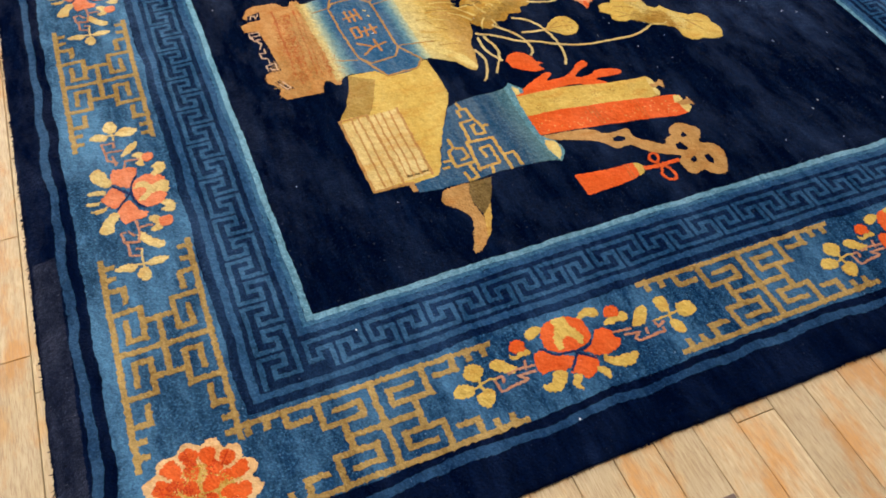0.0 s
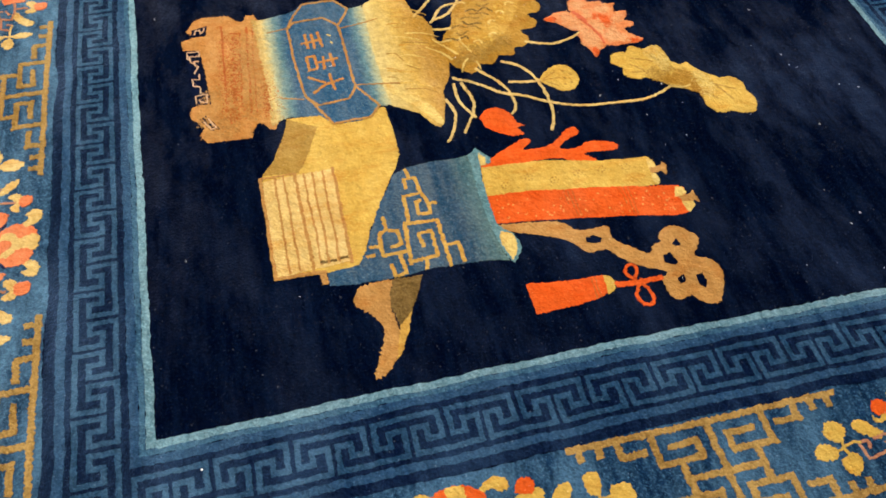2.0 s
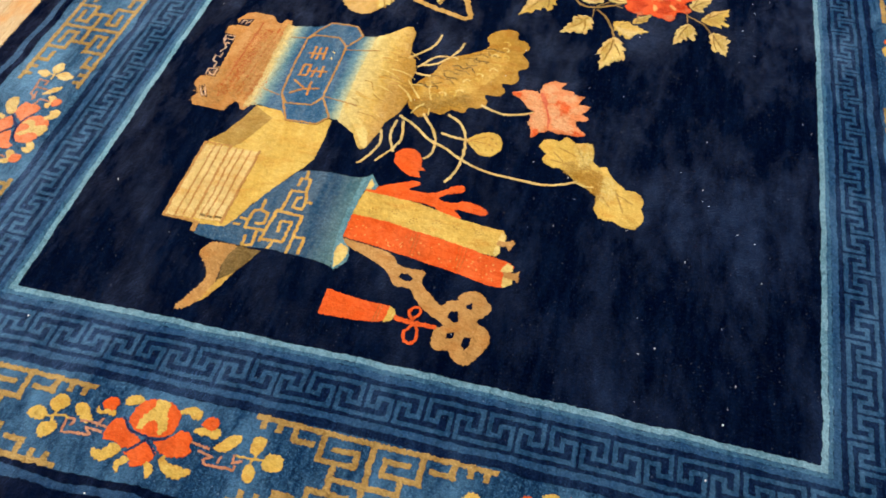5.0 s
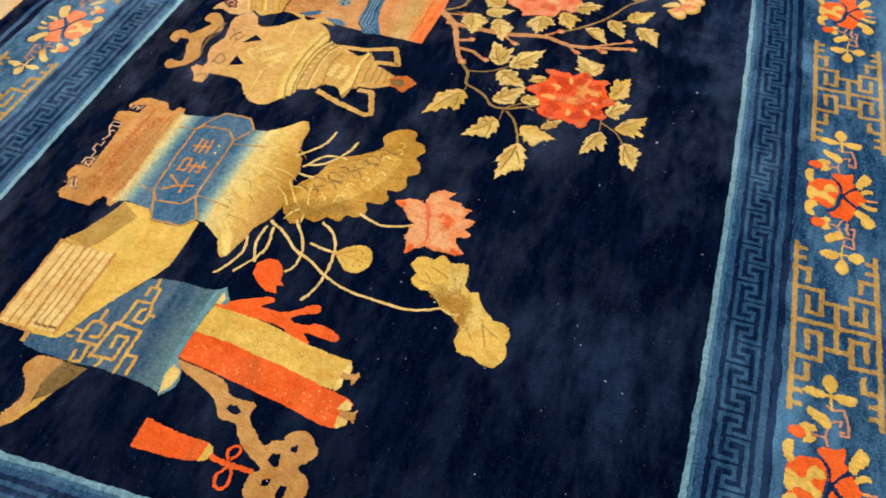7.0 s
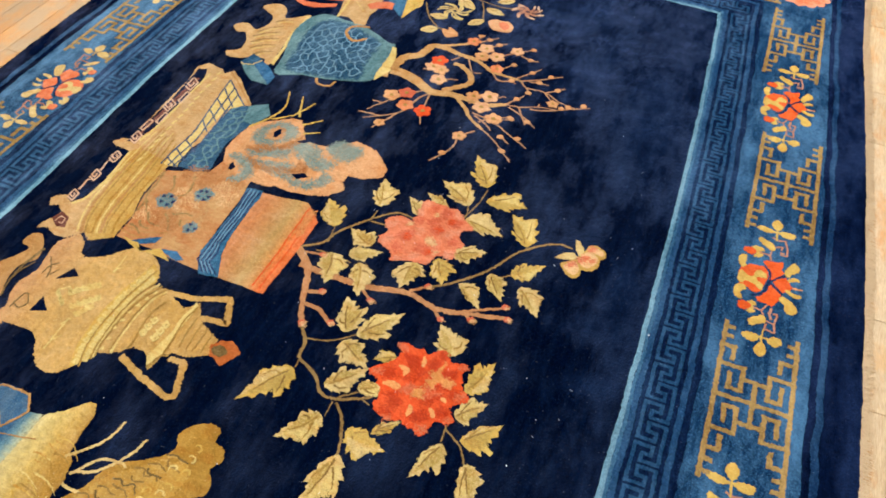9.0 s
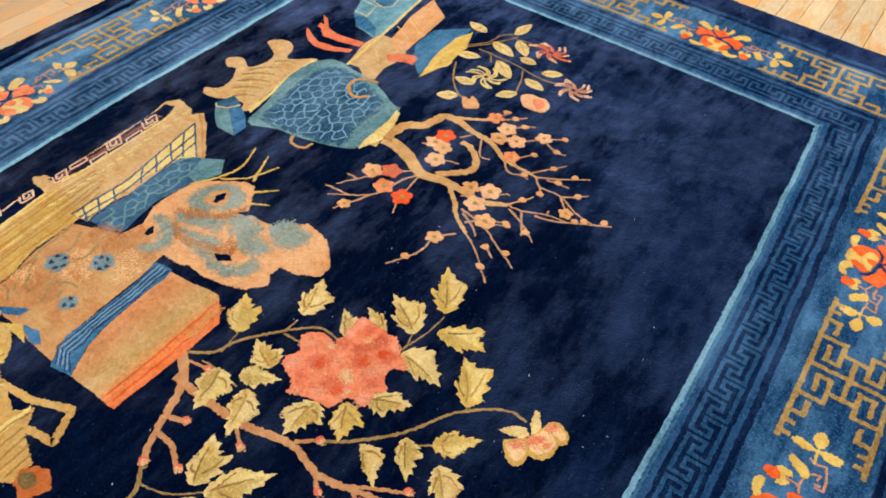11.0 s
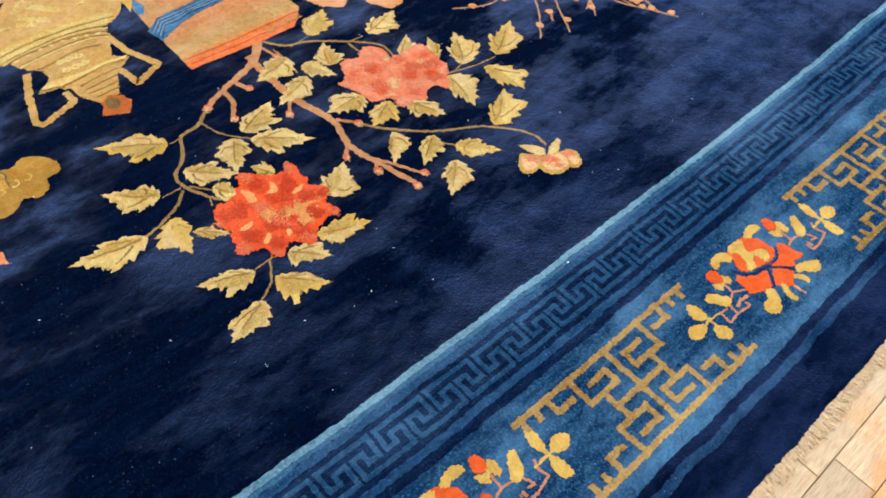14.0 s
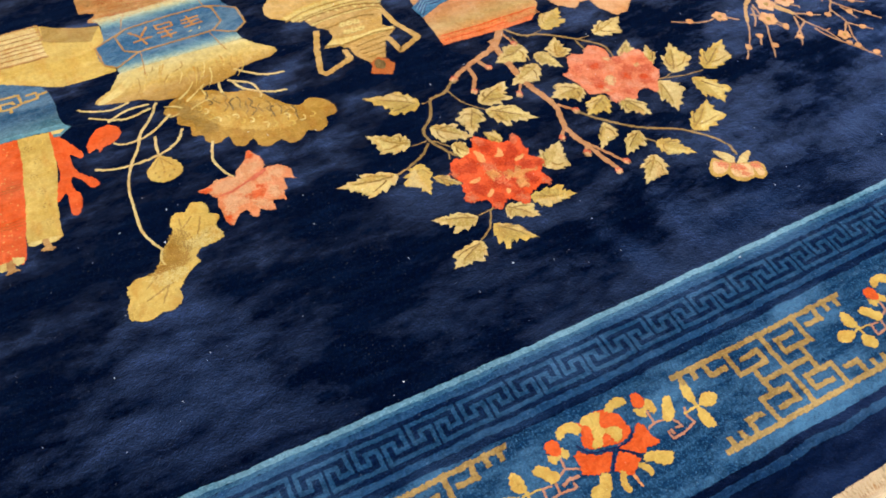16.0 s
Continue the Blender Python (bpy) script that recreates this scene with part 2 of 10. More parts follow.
MID = pile("mid_blue_pile", (0.025, 0.076, 0.138), (0.068, 0.152, 0.23), 0.6, 0.24, 0.0, 0.5, 0.8, fade_and_sheen=0.35)
LOTUS = pile("lotus_orange_pile", (0.66, 0.205, 0.070), (0.74, 0.31, 0.13), 0.6)
DUSK = pile("dark_gold_pile", (0.24, 0.135, 0.030), (0.33, 0.20, 0.06))
TIP = pile("cream_peach_pile", (0.70, 0.40, 0.16), (0.80, 0.54, 0.28))
SLATE = pile("slate_blue_pile", (0.035, 0.055, 0.10), (0.09, 0.12, 0.17))
HEART = pile("apricot_gold_pile", (0.66, 0.24, 0.045), (0.74, 0.34, 0.10))
HONEY = pile("honey_gold_pile", (0.48, 0.258, 0.036), (0.64, 0.42, 0.11))
UMBER = pile("umber_gold_pile", (0.36, 0.182, 0.024), (0.52, 0.30, 0.06))
LEAFD = pile("leaf_tan_pile", (0.46, 0.30, 0.065), (0.56, 0.40, 0.12))
PLUMWOOD = pile("golden_brown_pile", (0.50, 0.265, 0.085), (0.60, 0.36, 0.14), 0.8)
PLUMTWIG = pile("pink_brown_pile", (0.46, 0.235, 0.11), (0.55, 0.33, 0.18))
VASE = pile("graded_vase_pile", (0.10, 0.17, 0.17), (0.2, 0.28, 0.26), along=((24.5, (0.42, 0.235, 0.05)), (26.6, (0.56, 0.41, 0.14)), (28.0, (0.34, 0.37, 0.23)), (29.6, (0.095, 0.19, 0.21)), (31.6, (0.022, 0.080, 0.158)),
            (45.5, (0.022, 0.080, 0.158)), (47.7, (0.085, 0.18, 0.21)), (49.3, (0.33, 0.36, 0.22)), (51.0, (0.56, 0.42, 0.15)), (54.0, (0.47, 0.27, 0.045))))
MOUTH = pile("graded_gold_pile", (0.48, 0.28, 0.06), (0.6, 0.42, 0.14), along=((50.5, (0.58, 0.44, 0.16)), (53.5, (0.58, 0.41, 0.12)), (57.0, (0.53, 0.33, 0.07)), (60.5, (0.42, 0.222, 0.036)), (66.0, (0.36, 0.178, 0.023))))
BOXTOP = pile("graded_apricot_pile", (0.50, 0.21, 0.06), (0.58, 0.32, 0.12), along=((56.0, (0.52, 0.215, 0.08)), (61.0, (0.49, 0.18, 0.055)), (65.0, (0.45, 0.20, 0.06)), (69.5, (0.42, 0.245, 0.07)), (72.5, (0.50, 0.22, 0.055)), (74.5, (0.62, 0.15, 0.03)), (79.0, (0.63, 0.115, 0.02))))
CENSER = pile("graded_bronze_pile", (0.50, 0.28, 0.07), (0.6, 0.4, 0.14), along=((17.0, (0.49, 0.225, 0.080)), (25.0, (0.48, 0.245, 0.070)), (32.0, (0.51, 0.290, 0.078)), (44.0, (0.52, 0.298, 0.078)), (54.0, (0.46, 0.25, 0.055)), (62.0, (0.48, 0.268, 0.06)), (75.0, (0.44, 0.23, 0.050))))
SLEEVE = pile("graded_blue_pile", (0.02, 0.06, 0.11), (0.06, 0.14, 0.2), along=((30.0, (0.024, 0.072, 0.135)), (46.0, (0.018, 0.058, 0.115)), (57.0, (0.016, 0.052, 0.102)), (60.5, (0.045, 0.105, 0.13)), (63.5, (0.075, 0.15, 0.15))))
GLAZE = pile("dull_teal_pile", (0.085, 0.165, 0.17), (0.15, 0.24, 0.23), 0.7)
GLAZEB = pile("dark_glaze_pile", (0.020, 0.062, 0.110), (0.05, 0.11, 0.16), 0.7)
GLAZEL = pile("ice_blue_pile", (0.17, 0.30, 0.38), (0.25, 0.39, 0.46))
STAND = pile("orange_tan_pile", (0.47, 0.20, 0.05), (0.56, 0.30, 0.10), 0.9)


def floor_wood():
    """Pale strip oak with yellow grain and orange varnish stains."""
    mat, nt, bsdf, links = blank("oak_strip")
    geo = nt.nodes.new("ShaderNodeNewGeometry").outputs["Position"]
    rnd = nt.nodes.new("ShaderNodeObjectInfo").outputs["Random"]
    isl = nt.nodes.new("ShaderNodeNewGeometry").outputs["Random Per Island"]
    both = nt.nodes.new("ShaderNodeMath")
    both.operation = "ADD"
    links.new(rnd, both.inputs[0]), links.new(isl, both.inputs[1])
    frac = nt.nodes.new("ShaderNodeMath")
    frac.operation = "FRACT"
    links.new(both.outputs[0], frac.inputs[0])
    shift = nt.nodes.new("ShaderNodeVectorMath")
    shift.operation = "SCALE"
    shift.inputs[0].default_value = (7.1, 13.7, 3.3)
    links.new(frac.outputs[0], shift.inputs["Scale"])
    moved = nt.nodes.new("ShaderNodeVectorMath")
    links.new(geo, moved.inputs[0]), links.new(shift.outputs[0], moved.inputs[1])
    p = moved.outputs[0]
    grain = noise_of(nt, p, 30, 5, 0.6, stretch=(6, 0.55, 1))
    fine = noise_of(nt, p, 150, 4, 0.6, stretch=(5, 0.3, 1))
    cloud = noise_of(nt, p, 9, 4)
    stain = noise_of(nt, p, 14, 5, 0.62, stretch=(1.3, 0.6, 1))
    rings = nt.nodes.new("ShaderNodeTexWave")
    rings.bands_direction = "X"
    for name, value in (("Scale", 26.0), ("Distortion", 9.0), ("Detail", 3.0), ("Detail Scale", 1.2)):
        rings.inputs[name].default_value = value
    flat = nt.nodes.new("ShaderNodeMapping")
    flat.inputs["Scale"].default_value = (1, 0.12, 1)
    links.new(p, flat.inputs["Vector"]), links.new(flat.outputs[0], rings.inputs["Vector"])
    figured = ramp(nt, frac.outputs[0], 0.35, 0.8, 0.0, 0.85)
    base = mixer(nt, ramp(nt, grain, 0.38, 0.66), (0.36, 0.245, 0.112, 1), (0.51, 0.372, 0.19, 1))
    ring_fac = nt.nodes.new("ShaderNodeMath")
    ring_fac.operation = "MULTIPLY"
    links.new(ramp(nt, rings.outputs["Fac"], 0.45, 0.9), ring_fac.inputs[0]), links.new(figured, ring_fac.inputs[1])
    base = mixer(nt, ring_fac.outputs[0], base, (0.40, 0.26, 0.12, 1))
    base = mixer(nt, ramp(nt, fine, 0.54, 0.72, 0, 0.6), base, (0.31, 0.20, 0.095, 1))
    base = mixer(nt, ramp(nt, cloud, 0.42, 0.68, 0, 0.55), base, (0.49, 0.375, 0.22, 1))
    # old varnish is left in flecks and blots, and more of it to the north-west
    spot = nt.nodes.new("ShaderNodeVectorMath")
    spot.operation = "DOT_PRODUCT"
    spot.inputs[1].default_value = (-0.75, 0.42, 0)
    links.new(geo, spot.inputs[0])
    zone = ramp(nt, spot.outputs["Value"], 0.7, 1.6)
    # colour darkened north-west as well, partly to offset the strong lamp above
    base = mixer(nt, ramp(nt, spot.outputs["Value"], 0.7, 1.6, 0, 0.9), base, (0.29, 0.172, 0.068, 1))
    blot = noise_of(nt, geo, 8, 6, 0.66, stretch=(1.5, 0.6, 1))
    left = nt.nodes.new("ShaderNodeMath")
    links.new(blot, left.inputs[0]), links.new(ramp(nt, zone, 0, 1, 0.06, 0.10), left.inputs[1])
    base = mixer(nt, ramp(nt, left.outputs[0], 0.55, 0.68, 0, 0.85), base, (0.43, 0.185, 0.025, 1))
    base = mixer(nt, ramp(nt, stain, 0.60, 0.70, 0, 0.6), base, (0.48, 0.26, 0.07, 1))
    base = mixer(nt, ramp(nt, fine, 0.46, 0.66, 0, 0.62), base, (0.25, 0.14, 0.055, 1))
    tone = mixer(nt, frac.outputs[0], (0.80, 0.78, 0.74, 1), (1.08, 1.06, 1.02, 1))
    base = mixer(nt, 1.0, base, tone, "MULTIPLY")
    links.new(base, bsdf.inputs["Base Color"])
    links.new(ramp(nt, cloud, 0.3, 0.7, 0.48, 0.62), bsdf.inputs["Roughness"])
    b = node(nt, "ShaderNodeBump", Strength=0.25, Distance=0.001)
    links.new(fine, b.inputs["Height"])
    links.new(b.outputs[0], bsdf.inputs["Normal"])
    return mat


def plain(name, color, rough=0.85, speck=60.0):
    mat, nt, bsdf, links = blank(name)
    geo = nt.nodes.new("ShaderNodeNewGeometry").outputs["Position"]
    big, small = noise_of(nt, geo, 2.0, 4), noise_of(nt, geo, speck, 3)
    c = (*color, 1)
    base = mixer(nt, ramp(nt, big, 0.35, 0.7), c, (*[v * 0.88 for v in color], 1))
    base = mixer(nt, ramp(nt, small, 0.5, 0.8, 0, 0.35), base, (*[v * 0.75 for v in color], 1))
    links.new(base, bsdf.inputs["Base Color"])
    bsdf.inputs["Roughness"].default_value = rough
    b = node(nt, "ShaderNodeBump", Strength=0.2, Distance=0.002)
    links.new(small, b.inputs["Height"])
    links.new(b.outputs[0], bsdf.inputs["Normal"])
    return mat


OAK = floor_wood()
PLASTER = plain("cream_plaster", (0.50, 0.45, 0.38))
SUBFLOOR = plain("dark_subfloor", (0.05, 0.035, 0.02))
COTTON = plain("cotton_fringe", (0.49, 0.345, 0.18), 0.95, 300)
LINT = plain("white_lint", (0.8, 0.8, 0.8), 0.9, 500)
IRON = plain("brown_enamel", (0.10, 0.055, 0.035), 0.45)
STEEL = plain("white_enamel", (0.75, 0.74, 0.70), 0.4)


# glowing cover of the added, unseen ceiling lamps
def lit_panel():
    mat, nt, bsdf, links = blank("lamp_diffuser")
    bsdf.inputs["Base Color"].default_value = (0.9, 0.88, 0.82, 1)
    bsdf.inputs["Emission Color"].default_value = (1.0, 0.985, 0.95, 1)
    bsdf.inputs["Emission Strength"].default_value = 4.0
    return mat


DIFFUSER = lit_panel()

# ---- building helpers ----
rng = random.Random(11)


def solid(name, verts, faces, material, parent=None, label=""):
    me = bpy.data.meshes.new(name)
    me.from_pydata(verts, [], faces)
    me.materials.append(material)
    me.validate()
    ob = new(name, me)
    if parent is not None:
        ob.parent = parent
    return tagged(ob, label)


def box(name, lo, hi, material, parent=None, bevel=0.0):
    bm = bmesh.new()
    bmesh.ops.create_cube(bm, size=1)
    for v in bm.verts:
        v.co = [(lo[i] + hi[i]) / 2 + v.co[i] * (hi[i] - lo[i]) for i in range(3)]
    if bevel:
        bmesh.ops.bevel(bm, geom=bm.edges[:], offset=bevel, segments=1, affect="EDGES")
    me = bpy.data.meshes.new(name)
    bm.to_mesh(me)
    bm.free()
    me.materials.append(material)
    ob = new(name, me)
    if parent is not None:
        ob.parent = parent
    return ob


PILE_TOP, LAYER = 0.0100, 0.0005
laid = [0]


def lift():
    """A hair of height, so that no two patches of pile share a plane."""
    laid[0] = (laid[0] + 1) % 41
    return laid[0] * 0.018


def rounded(points, closed):
    """Catmull-Rom through the points."""
    n, out = len(points), []
    count = n if closed else n - 1
    for i in range(count):
        if closed:
            a, b, c, d = (points[(i + k) % n] for k in (-1, 0, 1, 2))
        else:
            a, b, c, d = points[max(i - 1, 0)], points[i], points[i + 1], points[min(i + 2, n - 1)]
        for k in range(4):
            t = k / 4
            out.append(tuple(0.5 * (2 * b[j] + (c[j] - a[j]) * t + (2 * a[j] - 5 * b[j] + 4 * c[j] - d[j]) * t * t
                                    + (3 * b[j] - a[j] - 3 * c[j] + d[j]) * t ** 3) for j in (0, 1)))
    if not closed:
        out.append(points[-1])
    return out


def knotted(points, closed, step=0.42, rough=0.11):
    """Outline stepped knot by knot, a little uneven, in centimetres."""
    n, out = len(points), []
    for i in range(n if closed else n - 1):
        (x0, y0), (x1, y1) = points[i], points[(i + 1) % n]
        length = math.hypot(x1 - x0, y1 - y0)
        parts = max(1, round(length / step))
        nx, ny = (-(y1 - y0) / length, (x1 - x0) / length) if length else (0, 0)
        for k in range(parts):
            t = k / parts
            off = rng.uniform(-rough, rough) + rough * (1 if (i + k) % 2 else -1) * 0.6
            out.append((x0 + (x1 - x0) * t + nx * off, y0 + (y1 - y0) * t + ny * off))
    if not closed:
        out.append(points[-1])
    return out


def wob(x, y):
    """The hand-woven unevenness of lines, in centimetres."""
    out = []
    for shift in (0.0, 57.0):
        v = 0.22 * noise.noise((x / 7.0 + shift, y / 7.0, 0.3)) + 0.12 * noise.noise((x / 1.7, y / 1.7 + shift, 4.1))
        out.append(v + 0.07 * noise.noise((x / 0.6 + shift, y / 0.6, 9.7)))
    return x + out[0], y + out[1]


def area(loop):
    return sum(a[0] * b[1] - b[0] * a[1] for a, b in zip(loop, loop[1:] + loop[:1])) / 2


def weave(name, material, level, parent, points, smooth=False, label="", rough=0.11):
    """A patch of pile with a drawn outline (cm), standing a little proud of what lies under it."""
    loop = knotted(rounded(points, True) if smooth else points, True, rough=rough)
    loop = [wob(x, y) for x, y in loop]
    if area(loop) < 0:
        loop.reverse()
    n, z = len(loop), PILE_TOP + LAYER * (level + lift())
    verts = [(x * CM, y * CM, z) for x, y in loop] + [(x * CM, y * CM, z - LAYER * 3) for x, y in loop]
    faces = [tuple(range(n))] + [(i, i + n, (i + 1) % n + n, (i + 1) % n) for i in range(n)]
    return solid(name, verts, faces, material, parent, label)


def shade(name, material, level, parent, points, soft=1.2, fill=1.0, pitch=0.24, seed=0):
    """Pile knots of another colour worked into a patch: dense in its middle, strewn singly towards the outline (cm)."""
    sow = np.random.RandomState(seed + int(abs(points[0][0]) * 7 + abs(points[0][1]) * 13) % 9973)
    loop = np.array(rounded(points, True))
    lo, hi = loop.min(0) - soft / 2, loop.max(0) + soft / 2
    gx, gy = np.meshgrid(np.arange(lo[0], hi[0], pitch), np.arange(lo[1], hi[1], pitch))
    spots = np.stack([gx.ravel(), gy.ravel()], 1) + sow.uniform(-0.3, 0.3, (gx.size, 2)) * pitch
    a, b = loop, np.roll(loop, -1, 0)
    ab = b - a
    ap = spots[:, None, :] - a[None]
    s = np.clip((ap * ab).sum(2) / np.maximum((ab * ab).sum(1), 1e-9), 0, 1)
    away = np.sqrt(((ap - s[..., None] * ab) ** 2).sum(2).min(1))
    rise = np.where(ab[:, 1] == 0, 1e-9, ab[:, 1])
    cross = (a[None, :, 1] > spots[:, None, 1]) != (b[None, :, 1] > spots[:, None, 1])
    cross &= spots[:, None, 0] < ab[:, 0] * (spots[:, None, 1] - a[None, :, 1]) / rise + a[None, :, 0]
    deep = np.where(cross.sum(1) % 2 == 1, away, -away)
    clump = np.array([noise.noise((x / 1.3, y / 1.3, seed + 0.5)) for x, y in spots]) * 0.45
    keep = sow.uniform(0, 1, len(spots)) < np.clip(0.5 + deep / soft + clump * (np.abs(deep) < soft), 0, fill)
    verts, faces = [], []
    z, r = PILE_TOP + LAYER * (level + lift()), pitch * 0.62
    for (x, y), turn, top in zip(spots[keep], sow.uniform(0, 1.5, keep.sum()), sow.uniform(0, 0.3, keep.sum())):
        n = len(verts)
        ring = [(x + math.cos(turn + q) * r * 1.05, y + math.sin(turn + q) * r * 1.2) for q in (0.0, 1.57, 3.14, 4.71)]
        verts += [(p * CM, q * CM, z + LAYER * top) for p, q in ring] + [(p * CM, q * CM, z - LAYER * 2.5) for p, q in ring]
        faces += [(n, n + 1, n + 2, n + 3)] + [(n + k, n + 4 + k, n + 4 + (k + 1) % 4, n + (k + 1) % 4) for k in range(4)]
    if verts:
        return tagged(solid(name, verts, faces, material, parent), kind="stuff")


def cord_mesh(points, width, end, level, smooth, rough=None):
    if rough is None:
        rough = min(0.05 + 0.085 * width, 0.26)
    line = knotted(rounded(points, False) if smooth else points, False, step=max(0.4, 0.3 * width), rough=min(rough, 0.13) * 0.7)
    n, z = len(line), PILE_TOP + LAYER * (level + lift())
    verts, faces = [], []
    for i, (x, y) in enumerate(line):
        (ax, ay), (bx, by) = line[max(i - 1, 0)], line[min(i + 1, n - 1)]
        tx, ty = bx - ax, by - ay
        size = math.hypot(tx, ty) or 1
        half = (width + (end - width) * i / (n - 1)) / 2
        l, r = half + rng.uniform(-rough, rough), half + rng.uniform(-rough, rough)
        nx, ny = -ty / size, tx / size
        lx, ly = wob(x + nx * l, y + ny * l)
        rx, ry = wob(x - nx * r, y - ny * r)
        left, right = (lx * CM, ly * CM), (rx * CM, ry * CM)
        verts += [(*left, z), (*right, z), (*left, z - LAYER * 3), (*right, z - LAYER * 3)]
        if i:
            k = 4 * i
            faces += [(k - 4, k - 3, k + 1, k), (k - 2, k - 4, k, k + 2), (k - 3, k - 1, k + 3, k + 1)]
    k = 4 * (n - 1)
    faces += [(0, 2, 3, 1), (k + 1, k + 3, k + 2, k)]
    return verts, faces


def square_ends(points, width):
    """Lengthens a stroke by half its width at both ends, so that corners close."""
    pts = [list(p) for p in points]
    for a, b in ((0, 1), (-1, -2)):
        dx, dy = pts[a][0] - pts[b][0], pts[a][1] - pts[b][1]
        size = math.hypot(dx, dy) or 1
        pts[a] = [pts[a][0] + dx / size * width / 2, pts[a][1] + dy / size * width / 2]
    return [tuple(p) for p in pts]


def cord(name, material, level, parent, points, width, end=None, smooth=False, label=""):
    """A line of pile of the given width (cm)."""
    verts, faces = cord_mesh(points, width, end or width, level, smooth)
    return solid(name, verts, faces, material, parent, label)


def strokes(name, material, level, parent, lines, width, label=""):
    """Straight strokes of one ornament in one mesh; crossings are lifted by a hair."""
    verts, faces = [], []
    for k, line in enumerate(lines):
        for j, (a, b) in enumerate(zip(line, line[1:])):
            v, f = cord_mesh(square_ends([a, b], width), width, width, level, False)
            faces += [tuple(i + len(verts) for i in face) for face in f]
            verts += v
    return solid(name, verts, faces, material, parent, label)


def leaf(parent, base, tip, lobe, other):
    """A three-lobed straw-coloured leaf given by its stalk end and three points: toothed edge, shaded heart, broken brown veins."""
    (bx, by), (tx, ty) = base, tip
    length = math.hypot(tx - bx, ty - by)
    ux, uy = (tx - bx) / length, (ty - by) / length

    def own(p):
        return ((p[0] - bx) * ux + (p[1] - by) * uy) / length, -(p[0] - bx) * uy + (p[1] - by) * ux

    def at(s, w):
        return bx + ux * s * length - uy * w, by + uy * s * length + ux * w

    a, b = sorted((own(lobe), own(other)), key=lambda q: -q[1])
    rim = []
    for (s, w), order in ((a, 1), (b, -1)):
        nick = s - 0.10 if s > 0.5 else s + 0.06
        left = 1 - nick
        side = [(0.01, 0.06 * w), (0.20 * s, 0.60 * w), (0.30 * s, 0.52 * w), (0.50 * s, 0.95 * w), (0.58 * s, 0.70 * w), (0.82 * s, 1.04 * w), (s, w), (0.5 * (s + nick), 0.66 * w), (nick + 0.03, 0.42 * w),
                (nick + 0.32 * left, 0.62 * w), (nick + 0.37 * left, 0.35 * w), (nick + 0.66 * left, 0.40 * w), (nick + 0.70 * left, 0.19 * w)]
        side = [(u + rng.uniform(-0.015, 0.015), v * rng.uniform(0.94, 1.06)) for u, v in side]
        rim = rim + side + [(1.02, 0.0)] if order == 1 else rim + side[::-1]
    ob = weave("leaf", rng.choice((LEAFL, LEAFL, YELLOW)), 2, parent, [at(*q) for q in rim], rough=0.12)
    p, q = (a, b) if rng.random() < 0.5 else (b, a)
    glow = [(0.12, 0.3 * p[1]), (0.7 * p[0], 0.8 * p[1]), (p[0], 0.85 * p[1]), (0.75, 0.3 * p[1]), (0.92, 0.05 * p[1]), (0.5, 0.2 * p[1])]
    shade("leaf_light", CREAM if rng.random() < 0.4 else LEAFL, 2.5, parent, [at(*v) for v in glow], 0.7)
    dusk = [(0.05, 0.1 * q[1]), (0.5 * q[0], 0.6 * q[1]), (0.85 * q[0], 0.65 * q[1]), (0.62, 0.3 * q[1]), (0.8, 0.05 * q[1]), (0.5, 0.1 * p[1]), (0.2, 0.1 * p[1])]
    shade("leaf_shade", LEAFD, 2.6, parent, [at(*v) for v in dusk], 0.8, 0.85)
    for vein in ([(0.10, 0), (0.38, 0.06 * p[1]), (0.72, 0.0)], [(0.22, 0.15 * p[1]), (0.6 * p[0], 0.5 * p[1]), (0.88 * p[0], 0.72 * p[1])], [(0.22, 0.15 * q[1]), (0.6 * q[0], 0.5 * q[1]), (0.88 * q[0], 0.72 * q[1])]):
        if rng.random() < 0.85:
            cord("vein", rng.choice((DUSK, OCHRE, DUSK)), 3, parent, [at(s + rng.uniform(-0.03, 0.03), w + rng.uniform(-0.15, 0.15)) for s, w in vein], rng.uniform(0.42, 0.62), 0.26, smooth=True)
    return ob


def crackle(parent, outline, material, cell, width, seed):
    """Cracked-ice lines: an uneven net kept inside an outline (cm)."""
    net = random.Random(seed)

    def inside(p):
        odd = False
        for (x0, y0), (x1, y1) in zip(outline, outline[1:] + outline[:1]):
            if (y0 > p[1]) != (y1 > p[1]) and p[0] < (x1 - x0) * (p[1] - y0) / (y1 - y0) + x0:
                odd = not odd
        return odd

    xs, ys = [p[0] for p in outline], [p[1] for p in outline]
    spots = {}

    def spot(i, j):
        if (i, j) not in spots:
            x = min(xs) + i * cell * 0.9 + (0.3 * cell if (i + j) % 2 else 0) + net.uniform(-0.28, 0.28) * cell
            spots[i, j] = (x, min(ys) + j * cell * 0.8 + net.uniform(-0.25, 0.25) * cell)
        return spots[i, j]

    verts, faces = [], []
    for i in range(int((max(xs) - min(xs)) / cell / 0.9) + 2):
        for j in range(int((max(ys) - min(ys)) / cell / 0.8) + 2):
            for to in ((i, j + 1),) + (((i + 1, j),) if (i + j) % 2 else ()):
                a, b = spot(i, j), spot(*to)
                if inside(a) and inside(b) and net.random() > 0.06:
                    v, f = cord_mesh(square_ends([a, b], width * 0.6), width, width * net.uniform(0.7, 1.1), 4, False)
                    faces += [tuple(k + len(verts) for k in q) for q in f]
                    verts += v
    solid("crackle_net", verts, faces, material, parent)


